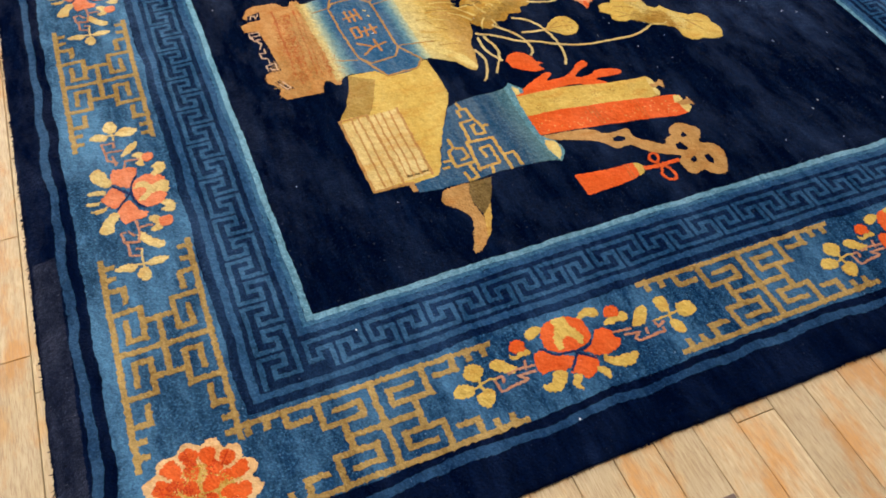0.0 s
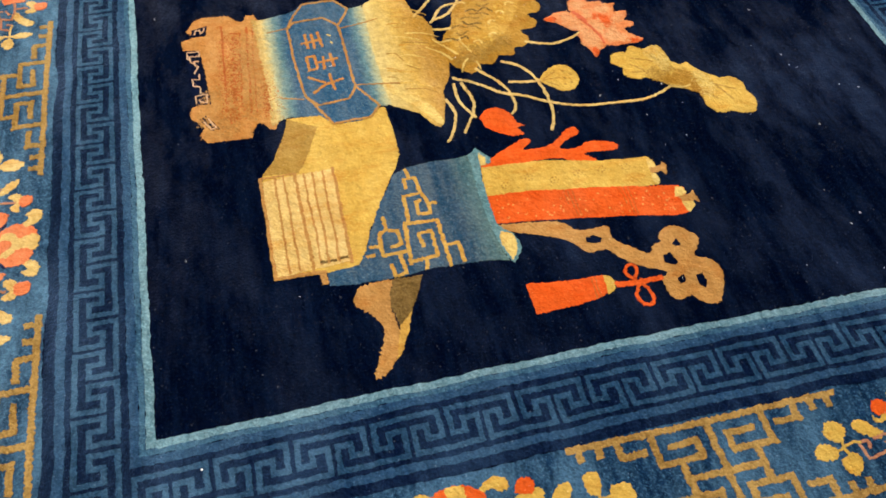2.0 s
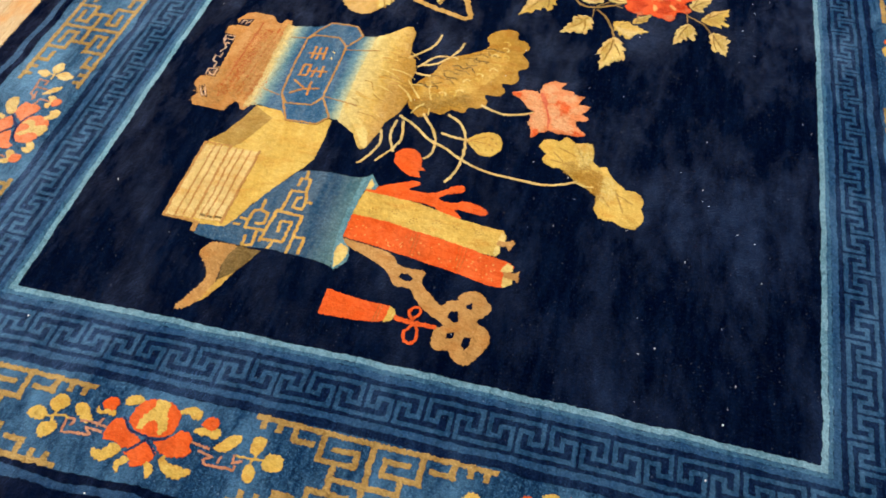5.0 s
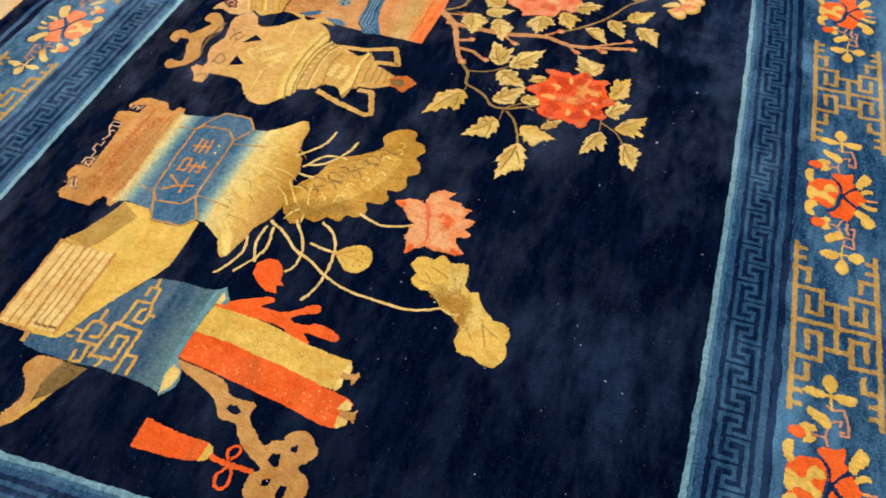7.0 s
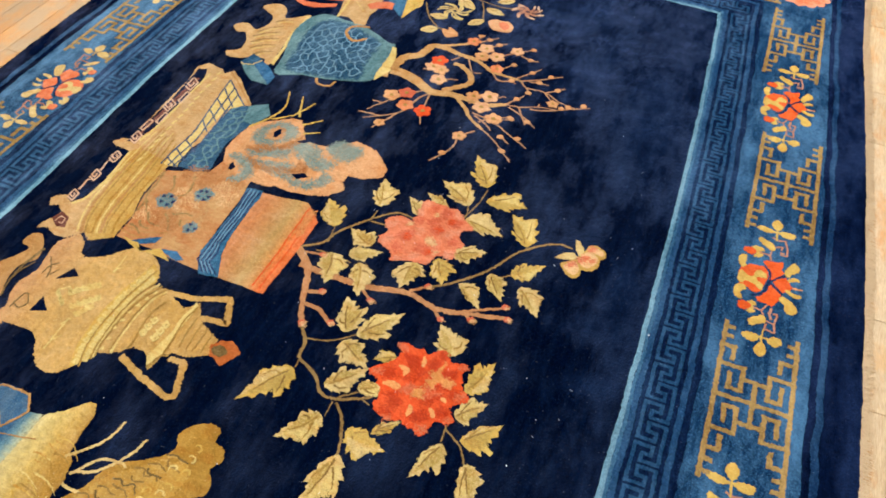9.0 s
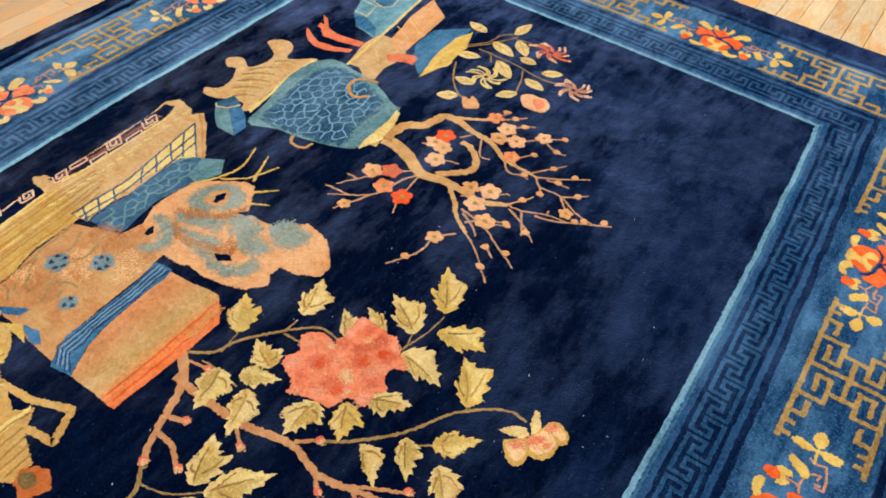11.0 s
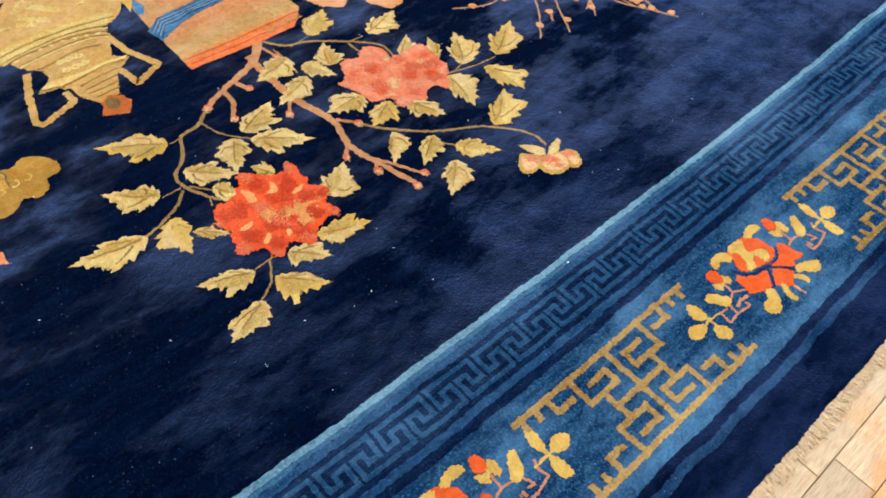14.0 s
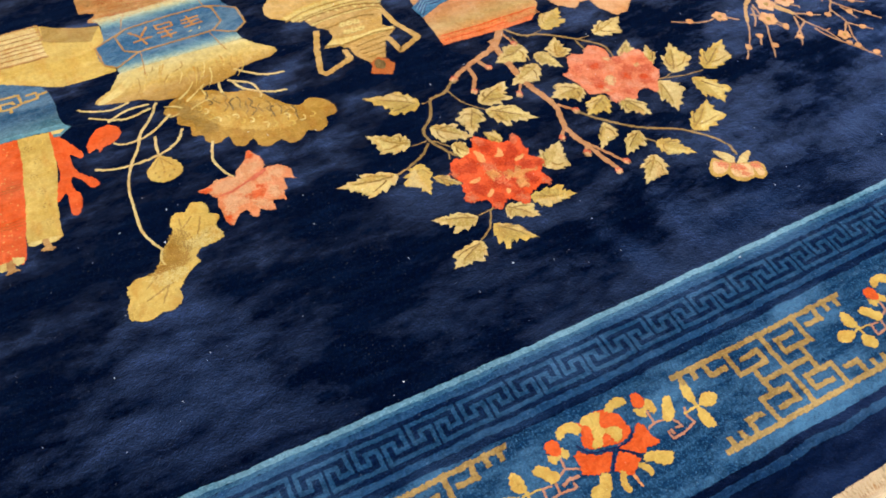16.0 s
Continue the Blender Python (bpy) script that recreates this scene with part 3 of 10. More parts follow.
def oval_leaf(parent, base, tip, width):
    (bx, by), (tx, ty) = base, tip
    dx, dy = tx - bx, ty - by
    length = math.hypot(dx, dy)
    px, py = -dy / length * width * 1.25, dx / length * width * 1.25
    shape = [(0, 0.05), (0.25, 0.8), (0.5, 1.0), (0.78, 0.7), (1.02, 0.0), (0.8, -0.65), (0.5, -1.0), (0.22, -0.8)]
    ob = weave("leaf", LEAFL, 2, parent, [(bx + dx * u + px * v, by + dy * u + py * v) for u, v in shape], smooth=True)
    cord("vein", OCHRE, 3, parent, [(bx + dx * u, by + dy * u) for u in (0.0, 0.45, 0.85)], 0.3, 0.2)
    for s in (-1, 1):
        cord("vein", OCHRE, 3, parent, [(bx + dx * 0.3, by + dy * 0.3), (bx + dx * 0.55 + px * 0.6 * s, by + dy * 0.55 + py * 0.6 * s)], 0.2, 0.15)
    return ob


def bud(parent, centre, radius):
    pts = [(centre[0] + math.cos(a) * radius * rng.uniform(0.85, 1.2), centre[1] + math.sin(a) * radius * rng.uniform(0.8, 1.1)) for a in [i * math.pi / 4 for i in range(8)]]
    weave("bud", CORALD if parent.name.startswith("peony") else PEACHT, 3, parent, pts, smooth=True)
    if parent.name.startswith("peony"):
        shade("bud_tip", TIP, 4, parent, [(x + radius * 0.55, y - radius * 0.25) for x, y in [(centre[0] + (px - centre[0]) * 0.7, centre[1] + (py - centre[1]) * 0.7) for px, py in pts]], 0.8, 0.8)


def blossom(parent, centre, radius, material):
    turn = rng.uniform(0, 1.2)
    pts = []
    for i in range(20):
        a = i * math.pi / 10
        r = radius * (0.72 + 0.34 * abs(math.cos(2.5 * (a + turn))))
        pts.append((centre[0] + math.cos(a) * r, centre[1] + math.sin(a) * r))
    weave("blossom", material, 3, parent, pts)
    heart = [(centre[0] + math.cos(a) * radius * 0.26, centre[1] + math.sin(a) * radius * 0.26) for a in [i * math.pi / 3 for i in range(6)]]
    weave("blossom_heart", OCHRE, 4, parent, heart)


def spider_bloom(parent, centre, radius, material, tips, squash=0.85):
    """Curled thread-like petals round a small heart, pale towards their ends."""
    for i in range(13):
        a = i * math.tau / 13 + rng.uniform(-0.12, 0.12)
        curl = (1.0 if i % 2 else 0.55) * rng.uniform(0.8, 1.2)
        far = radius * rng.uniform(0.85, 1.15)
        line = [(centre[0] + math.cos(a + curl * s * s) * far * s, centre[1] + math.sin(a + curl * s * s) * far * s * squash) for s in (0.14, 0.4, 0.7, 0.92, 1.0)]
        cord("petal", material, 3, parent, line[:4], 0.55, 0.7, smooth=True)
        cord("petal_tip", tips, 3, parent, line[2:], 0.8, 0.6, smooth=True)


def dots(parent, corners, material, count, size, clusters, seed):
    """Little woven spots strewn over a four-cornered patch (cm), loose or in rosettes."""
    sow = random.Random(seed)
    (ax, ay), (bx, by), (cx, cy), (dx, dy) = corners
    verts, faces = [], []
    for i in range(count):
        u, v = (i + 0.5) / count if clusters else sow.random(), sow.uniform(0.25, 0.75) if clusters else sow.uniform(0.08, 0.92)
        x = (ax + (bx - ax) * u) * (1 - v) + (dx + (cx - dx) * u) * v
        y = (ay + (by - ay) * u) * (1 - v) + (dy + (cy - dy) * u) * v
        for k in range(8 if clusters else 1):
            turn = k * math.tau / 7
            px, py = (x, y) if k == 7 or not clusters else (x + math.cos(turn) * clusters * sow.uniform(0.7, 1.3), y + math.sin(turn) * clusters * sow.uniform(0.7, 1.3))
            z, n, r = PILE_TOP + LAYER * (2.6 + lift()), len(verts), size * sow.uniform(0.6, 1.3)
            ring = [(px + math.cos(q) * r, py + math.sin(q) * r) for q in (0.3, 1.5, 2.9, 4.2, 5.3)]
            verts += [(p * CM, q * CM, z) for p, q in ring] + [(p * CM, q * CM, z - LAYER * 2) for p, q in ring]
            faces += [tuple(range(n, n + 5))] + [(n + k2, n + 5 + k2, n + 5 + (k2 + 1) % 5, n + (k2 + 1) % 5) for k2 in range(5)]
    tagged(solid("spot_pattern", verts, faces, material, parent), kind="stuff")

# ---- the room ----
ROOM = (-3.2, -3.4, 5.2, 7.4)


# walls and ceiling are unseen, added to close the room and bounce light
def build_room():
    x0, y0, x1, y1 = ROOM
    tagged(box("floor", (x0, y0, -0.06), (x1, y1, -0.021), SUBFLOOR), "dark boarding under the strip floor", "floor", kind="structure")
    for name, lo, hi in (("wall_north", (x0, y1, -0.06), (x1, y1 + 0.15, CEILING)), ("wall_south", (x0, y0 - 0.15, -0.06), (x1, y0, CEILING)),
                         ("wall_west", (x0 - 0.15, y0 - 0.15, -0.06), (x0, y1 + 0.15, CEILING)), ("wall_east", (x1, y0 - 0.15, -0.06), (x1 + 0.15, y1 + 0.15, CEILING))):
        tagged(box(name, lo, hi, PLASTER), "plain cream plastered wall, assumed out of view", "wall", kind="structure")
    tagged(box("ceiling", (x0 - 0.15, y0 - 0.15, CEILING), (x1 + 0.15, y1 + 0.15, CEILING + 0.12), PLASTER), "plain cream plastered ceiling, assumed out of view", "ceiling", kind="structure")
    for lx, ly in LAMP_SPOTS:
        lamp = tagged(new("ceiling_light"), "assumed flat white ceiling light, out of view", "light", "ceiling lights")
        lamp.location = (lx, ly, CEILING)
        box("housing", (-0.62, -0.32, -0.06), (0.62, 0.32, -0.002), STEEL, lamp, 0.006)
        box("diffuser", (-0.58, -0.28, -0.075), (0.58, 0.28, -0.062), DIFFUSER, lamp, 0.004)


build_room()

# ---- the rug: ground, bands and frets ----
FIELD_W, FIELD_H = 165.9, 340.2


def west(y):
    """The field's long edges bow out a little, bent to fit the camera's view."""
    s = min(max((y - 140) / 85, 0), 1)
    return -0.8 * min(max(y / 100, 0), 1) - 2.3 * s * s * (3 - 2 * s)


def east(y):
    u = min(max(y / FIELD_H, 0), 1)
    return FIELD_W + 4.2 * math.sin(math.pi * u) ** 0.8


def south(x):
    return 0.9 * math.sin(math.pi * min(max(x / FIELD_W, 0), 1))


def north(x):
    return FIELD_H + 1.2 * math.sin(math.pi * min(max(x / FIELD_W, 0), 1))


# distances of the band edges from the field, in order west, east, south, north
EDGE = {"light": (2.3, 2.2, 2.3, 2.4), "dim": (3.8, 3.7, 3.8, 4.0), "fret_in": (5.1, 4.9, 5.1, 5.4), "fret_out": (12.6, 11.9, 12.4, 13.0),
        "stripe_in": (13.3, 12.7, 13.0, 13.8), "stripe_out": (14.8, 14.2, 14.4, 15.4), "ground_in": (16.6, 16.0, 16.2, 17.4),
        "ground_out": (38.2, 41.4, 34.9, 42.0), "guard_in": (40.3, 43.2, 36.6, 44.0), "guard_out": (42.0, 44.8, 38.3, 46.0), "rim": (47.2, 53.6, 46.0, 57.0)}


def band_loop(d, rough, step=0.7):
    w, e, s, n = d
    pts = []
    x0, x1, y0, y1 = -w, FIELD_W + e, -s, FIELD_H + n

    def run(count, f):
        for i in range(count):
            x, y = f(i / count)
            pts.append((x + rng.uniform(-rough, rough), y + rng.uniform(-rough, rough)))

    nx, ny = int((x1 - x0) / step), int((y1 - y0) / step)
    run(nx, lambda t: (x0 + (x1 - x0) * t, south(x0 + (x1 - x0) * t) - s))
    run(ny, lambda t: (east(y0 + (y1 - y0) * t) + e, y0 + (y1 - y0) * t))
    run(nx, lambda t: (x1 + (x0 + west(FIELD_H) - x1) * t, north(x1 + (x0 - x1) * t) + n))
    run(ny, lambda t: (west(y1 + (y0 - y1) * t) - w, y1 + (y0 - y1) * t))
    return pts


def band(name, material, inner, outer, level, label="", waver=0.25):
    """A woven band all round, between two distances from the field."""
    z = PILE_TOP + LAYER * level
    # both loops run side by side, corner to corner
    def sides(d):
        w, e, s, n = d
        full = band_loop(d, 0.13)
        nx, ny = int((FIELD_W + e + w) / 0.7), int((FIELD_H + n + s) / 0.7)
        cuts = [0, nx, nx + ny, 2 * nx + ny, 2 * nx + 2 * ny]
        return [full[cuts[k]:cuts[k + 1]] for k in range(4)]

    def sway(x, y):
        return x + waver * noise.noise((x / 8.0, y / 8.0, level + 2.2)), y + waver * noise.noise((y / 8.0, x / 8.0, level + 7.7))

    la, lb = [], []
    for p, q in zip(sides(inner), sides(outer)):
        c = max(len(p), len(q))
        la += [sway(*wob(*p[int(i * len(p) / c)])) for i in range(c)]
        lb += [sway(*wob(*q[int(i * len(q) / c)])) for i in range(c)]
    n = len(la)
    verts = [(x * CM, y * CM, z) for x, y in la] + [(x * CM, y * CM, z) for x, y in lb]
    verts += [(x * CM, y * CM, z - LAYER * 3) for x, y in la] + [(x * CM, y * CM, z - LAYER * 3) for x, y in lb]
    faces = []
    for i in range(n):
        j = (i + 1) % n
        faces += [(i, n + i, n + j, j), (i, j, 2 * n + j, 2 * n + i), (n + i, 3 * n + i, 3 * n + j, n + j)]
    return solid(name, verts, faces, material, rug, label)


rug = tagged(new("rug"), "antique navy pictorial wool rug lying on a strip-wood floor", "rug")


def build_ground():
    loop = [wob(x, y) for x, y in band_loop(EDGE["rim"], 0.1, 0.9)]
    n = len(loop)
    cx, cy = FIELD_W / 2, FIELD_H / 2
    verts = []
    for grow, z in ((-0.5, PILE_TOP), (0.05, PILE_TOP - 0.0015), (0.35, PILE_TOP - 0.005), (0.2, 0.0008)):
        for x, y in loop:
            verts.append(((x + (grow if x > cx else -grow)) * CM, (y + (grow if y > cy else -grow)) * CM, z))
    faces = [tuple(range(n))]
    for r in range(3):
        faces += [(r * n + i, (r + 1) * n + i, (r + 1) * n + (i + 1) % n, r * n + (i + 1) % n) for i in range(n)]
    solid("navy_ground", verts, faces, NAVY, rug, "plain navy wool pile round the border")
    weave("field", FIELD, 0.2, rug, band_loop((0, 0, 0, 0), 0.05, 2.0), label="midnight blue wool pile with nap patches, sheen put into its colour")


build_ground()
weave("worn_edge", BLACKISH, 0.3, rug, [(-47.0, 30), (-42.6, 31), (-42.4, 10), (-42.5, -20), (-42.6, -38.4), (-30, -38.6), (-24, -41), (-26, -45.6), (-46.6, -45.6), (-47.2, -10)], label="worn black-brown pile at a corner")
zero = (0, 0, 0, 0)
HALF = (1.35, 1.3, 1.35, 1.4)
band("fret_ground", FRETG, EDGE["dim"], EDGE["ground_in"], 0.2)
band("light_stripe", PALE, zero, HALF, 0.4, "pale blue woven edge stripe")
band("mid_stripe", MID, HALF, EDGE["light"], 0.45)
band("dim_stripe", STRIPE, EDGE["light"], EDGE["dim"], 0.4)
band("guard_stripe", STRIPE, EDGE["stripe_in"], EDGE["stripe_out"], 0.4)
band("border_ground", BORDER, EDGE["ground_in"], EDGE["ground_out"], 0.4, "mid-blue woven main border", 0.6)
band("guard_stripe", GUARD, EDGE["guard_in"], EDGE["guard_out"], 0.4, waver=0.8)


def side_point(side, along, out):
    """A place on a side: along it (cm, in the field's x or y) and outward from the field."""
    if side == "south":
        return along, south(along) - out
    if side == "north":
        return along, north(along) + out
    if side == "west":
        return west(along) - out, along
    return east(along) + out, along


def fret_line(side, start, end):
    """Interlocking meander hooks between the two inner stripes."""
    row = {"west": 0, "east": 1, "south": 2, "north": 3}[side]
    lo, hi = EDGE["fret_in"][row] + 0.35, EDGE["fret_out"][row] - 0.75
    count = round((end - start) / 11.8)
    unit, deep = (end - start) / count / 8, (hi - lo) / 6
    turns = [(3, 6), (3, 2), (1.4, 2), (1.4, 4), (0, 4), (0, 0), (6.9, 0), (6.9, 4), (5.4, 4), (5.4, 2), (4, 2), (4, 6), (11, 6)]
    flip = side in ("west", "north")
    verts, faces = [], []
    for k in range(count):
        for a, b in zip(turns, turns[1:]):
            pts = []
            for s, d in (a, b):
                at = k * 8 + s
                pts.append((end - at * unit if flip else start + at * unit, lo + d * deep))
            pts = [(min(max(p, start), end), o) for p, o in pts]
            if pts[0] == pts[1]:
                continue
            v, f = cord_mesh(square_ends([side_point(side, p, o) for p, o in pts], 0.86), 0.9, 0.9, 0.5, False, 0.07)
            faces += [tuple(i + len(verts) for i in q) for q in f]
            verts += v
    tagged(solid("fret_band", verts, faces, FRET, rug, "mid-blue key fret on navy"), kind="stuff")


fret_line("south", -3.2, FIELD_W + 10.5)
fret_line("north", -14, FIELD_W + 10.5)
fret_line("west", -12.3, FIELD_H + 4.0)
fret_line("east", -4.0, FIELD_H + 4.0)

# ---- the rug: pictures in the field ----

vase = weave('vase_motif', STAND, 1, rug, [(11.6, 100.3), (13.7, 101.3), (19.6, 101.2), (21.1, 98.9), (22.7, 98.4), (23.4, 100.6), (25.1, 100.5), (26.1, 98), (27.1, 80.7), (26.9, 64.8), (26.1, 62.6), (24.7, 62.7), (24, 64.9), (22.7, 65.1), (21.6, 63.4), (21, 61.1), (12.4, 61.4), (10.9, 63.9), (12.1, 65.9), (9.4, 69.2), (9.7, 72.1), (11.7, 72.6), (13.8, 72.6), (12.7, 90), (9.3, 90.6), (8.8, 93.8), (11, 94.5), (10, 97.2)], label='tan footed stand under a woven blue vase', rough=0.2)
weave('lining', VASE, 0.5, vase, [(25.2, 98.2), (31, 98.2), (36, 101.2), (44, 101.2), (47, 98), (52.5, 99.4), (52.5, 64.8), (47.5, 65.8), (44, 62.8), (37, 62.6), (31, 66.2), (25.6, 64.4)])
weave('shoulder', VASE, 2, vase, [(24.4, 99.2), (25.8, 98), (27.2, 98.1), (28, 88.8), (28.5, 72.9), (27.8, 66), (26.9, 64.5), (25.2, 63.3), (25.7, 73.1), (25.1, 89.1)], rough=0.3)
weave('body', VASE, 2, vase, [(27.3, 98.1), (31.3, 99.1), (34.1, 99.5), (36.3, 102.1), (39.1, 102.5), (44.2, 102.3), (47.1, 98.7), (50.2, 99.2), (50, 87.1), (49.6, 71.3), (49.6, 65), (47.7, 65.3), (45.6, 62.8), (43.3, 61.7), (37.6, 61.8), (35.2, 65), (30.7, 65.2), (28, 66.1), (28.7, 72.9), (28.3, 88.8)], label='blue vase body')
weave('mouth', MOUTH, 2, vase, [(50.4, 99.2), (54.3, 101.9), (57.5, 105.8), (59.2, 106.1), (60.7, 103.6), (60.9, 99.1), (61.8, 94), (63.4, 92.7), (64.8, 87.9), (64.3, 84.8), (65.6, 81.7), (65.6, 75.7), (64.5, 71.1), (62.2, 67.5), (61.5, 63), (60, 57.9), (58.8, 56.5), (57.2, 58.3), (55.7, 61.5), (50.6, 64.8), (50, 71.1), (50, 82.8), (50.4, 93.2)], label='golden flared vase mouth')
cord('cartouche_line', TAN, 4, vase, [(32.3, 93.7), (34.1, 95.8), (40.7, 96.2), (43.6, 93.1), (43.9, 84.5), (44, 72), (42.1, 68.8), (35.3, 67.7), (33.1, 70.7), (32.3, 82.3), (32.3, 93.7)], 0.5)
cord('cartouche_line', TAN, 4, vase, [(32.3, 93.7), (34.3, 98.4), (36.6, 101.9), (44.1, 102.3), (47, 98.7), (43.6, 93.1)], 0.5)
cord('cartouche_line', TAN, 4, vase, [(44, 72), (47.9, 65.3), (45.6, 62.4), (37.6, 61.8), (35.3, 66.5), (33.4, 70.5)], 0.5)
cord('seam_line', TAN, 4, vase, [(27.5, 93.1), (32.3, 94)], 0.25, smooth=True)
cord('seam_line', TAN, 4, vase, [(27.8, 71.4), (32.7, 70.1)], 0.25, smooth=True)
cord('seam_line', TAN, 4, vase, [(43.7, 91.8), (53, 93.7)], 0.25, smooth=True)
cord('seam_line', TAN, 4, vase, [(44.1, 72.5), (53.5, 71.3)], 0.25, smooth=True)
cord('character_stroke', STAND, 4, vase, [(34.4, 88.1), (39.3, 88.6)], 0.62)
cord('character_stroke', STAND, 4, vase, [(35.6, 91.2), (35.8, 86.1)], 0.62)
cord('character_stroke', STAND, 4, vase, [(37.1, 91), (37.4, 86)], 0.62)
cord('character_stroke', STAND, 4, vase, [(38.6, 91.4), (39.1, 86.2)], 0.62)
cord('character_stroke', STAND, 4, vase, [(37.2, 81.2), (42, 81.8)], 0.62)
cord('character_stroke', STAND, 4, vase, [(40.4, 83.7), (40.7, 79.3)], 0.62)
cord('character_stroke', STAND, 4, vase, [(38.7, 83), (38.4, 78.8)], 0.62)
cord('character_stroke', STAND, 4, vase, [(35, 83.3), (36.9, 83.6), (36.9, 79.2), (35, 78.9), (35, 83.3)], 0.62)
cord('character_stroke', STAND, 4, vase, [(39.2, 77.2), (39.6, 71.8)], 0.62)
cord('character_stroke', STAND, 4, vase, [(42, 74.9), (38, 74), (34.9, 71.6)], 0.62)
cord('character_stroke', STAND, 4, vase, [(38, 74.4), (34.5, 76.8)], 0.62)
cord('character_stroke', CREAM, 4, vase, [(40.8, 90.2), (41.4, 89.5)], 0.3)
cord('character_stroke', CREAM, 4, vase, [(41.1, 87.6), (41.6, 86.9)], 0.3)
weave('stand_opening', NAVY, 2, vase, [(10.8, 94.7), (11.2, 97.3), (14.8, 98.3), (14.2, 94.8)])
weave('stand_opening', NAVY, 2, vase, [(11.2, 68.4), (12.5, 69.4), (15.1, 64.9), (13.1, 64.6)])
weave('stand_opening', NAVY, 2, vase, [(11.5, 72.9), (11.3, 75.8), (10.1, 75.6), (9.3, 90.4), (12.7, 89.8), (13.8, 72.6)])
shade('stand_stain', TAN, 2, vase, [(20.7, 90.6), (25.3, 91.8), (25.1, 80.1), (23.6, 69.4), (20.5, 68.2), (20.6, 79)], 3.0, 0.55)
shade('stand_stain', TAN, 2, vase, [(12.7, 74.7), (17, 75.6), (18.2, 64.7), (12.6, 63.3)], 3.0, 0.55)
shade('stand_stain', RUST, 2, vase, [(17.4, 91.5), (19.9, 92), (20, 79.2), (19.2, 68.6), (17.1, 68.1), (16.9, 77.9)], 2.5, 0.3)
shade('stand_stain', RUST, 2, vase, [(26.4, 79.7), (26.6, 72.9), (27.7, 67.2), (25.5, 66.7), (25, 72.3)], 2.5, 0.3)
cord('stand_fret', PINK, 3, vase, [(11.7, 95.5), (12, 96.9), (13.1, 97), (12.9, 95.6), (13.8, 96.4), (14.1, 97.6)], 0.3)
cord('stand_fret', PINK, 3, vase, [(12, 67.7), (13.2, 65.2), (14.3, 65.3), (12.9, 68.3)], 0.3)
cord('stand_fret', PINK, 3, vase, [(10.9, 73.3), (10.7, 75.4), (13.1, 75.7), (13.1, 73.1), (11.7, 73.6), (11.6, 74.3)], 0.3)
cord('stand_fret', PINK, 3, vase, [(11.9, 76.1), (11.9, 78.2), (10.5, 78.6), (10.4, 80.9), (12, 80.5), (11.9, 82.4)], 0.3)
cord('stand_fret', PINK, 3, vase, [(11, 82.5), (12, 84.8), (10.6, 86.2), (10.4, 88.3), (12.6, 88), (12.5, 89.7), (9.9, 89.7), (10.1, 87.3)], 0.3)
cord('stand_fret', PINK, 3, vase, [(11.5, 84.8), (11.3, 86.5), (12.3, 86.4)], 0.3)
cord('mouth_streak', YELLOW, 3, vase, [(56.6, 96.2), (60.9, 96.1), (64.5, 93.1)], 0.35, 0.15, smooth=True)
cord('mouth_streak', GOLD, 3, vase, [(57, 95), (60.2, 94.8), (63.2, 93.8)], 0.27, 0.15, smooth=True)
cord('mouth_streak', GOLD, 3, vase, [(56.2, 94), (58.8, 93), (61.5, 92.8)], 0.43, 0.15, smooth=True)
cord('mouth_streak', OCHRE, 3, vase, [(58.7, 92.4), (61.4, 92.6), (63.9, 91.4)], 0.46, 0.15, smooth=True)
cord('mouth_streak', CREAM, 3, vase, [(55.6, 92), (57.3, 91.2), (59.2, 90.9)], 0.48, 0.15, smooth=True)
cord('mouth_streak', GOLD, 3, vase, [(54.6, 91.1), (58.7, 90.8), (61.9, 87)], 0.43, 0.15, smooth=True)
cord('mouth_streak', GOLD, 3, vase, [(56.2, 89.7), (59.3, 89.2), (61.8, 86)], 0.32, 0.15, smooth=True)
cord('mouth_streak', CREAM, 3, vase, [(58.2, 87.3), (62, 86.8), (65.4, 84.8)], 0.41, 0.15, smooth=True)
cord('mouth_streak', CREAM, 3, vase, [(54.8, 86.8), (57.9, 86), (61, 84.7)], 0.48, 0.15, smooth=True)
cord('mouth_streak', YELLOW, 3, vase, [(57.6, 85.3), (59.9, 84.8), (62, 83.4)], 0.32, 0.15, smooth=True)
cord('mouth_streak', OCHRE, 3, vase, [(57, 84.4), (60.8, 83.7), (64.5, 82.5)], 0.29, 0.15, smooth=True)
cord('mouth_streak', YELLOW, 3, vase, [(56, 83.5), (60, 83.2), (63.9, 81.7)], 0.49, 0.15, smooth=True)
cord('mouth_streak', YELLOW, 3, vase, [(56.5, 82.4), (58.7, 80.9), (61.3, 81.2)], 0.39, 0.15, smooth=True)
cord('mouth_streak', OCHRE, 3, vase, [(52.6, 81.1), (54.5, 80.8), (55.8, 78.2)], 0.38, 0.15, smooth=True)
cord('mouth_streak', CREAM, 3, vase, [(54.4, 79.8), (57.8, 79.9), (60.9, 78.2)], 0.27, 0.15, smooth=True)
cord('mouth_streak', CREAM, 3, vase, [(55.6, 77.6), (57.4, 76.1), (59.2, 74.8)], 0.26, 0.15, smooth=True)
cord('mouth_streak', OCHRE, 3, vase, [(56.2, 76.5), (58.8, 74.9), (61.7, 74.2)], 0.29, 0.15, smooth=True)
cord('mouth_streak', GOLD, 3, vase, [(51.6, 76.4), (54.5, 75.1), (57.4, 74.2)], 0.45, 0.15, smooth=True)
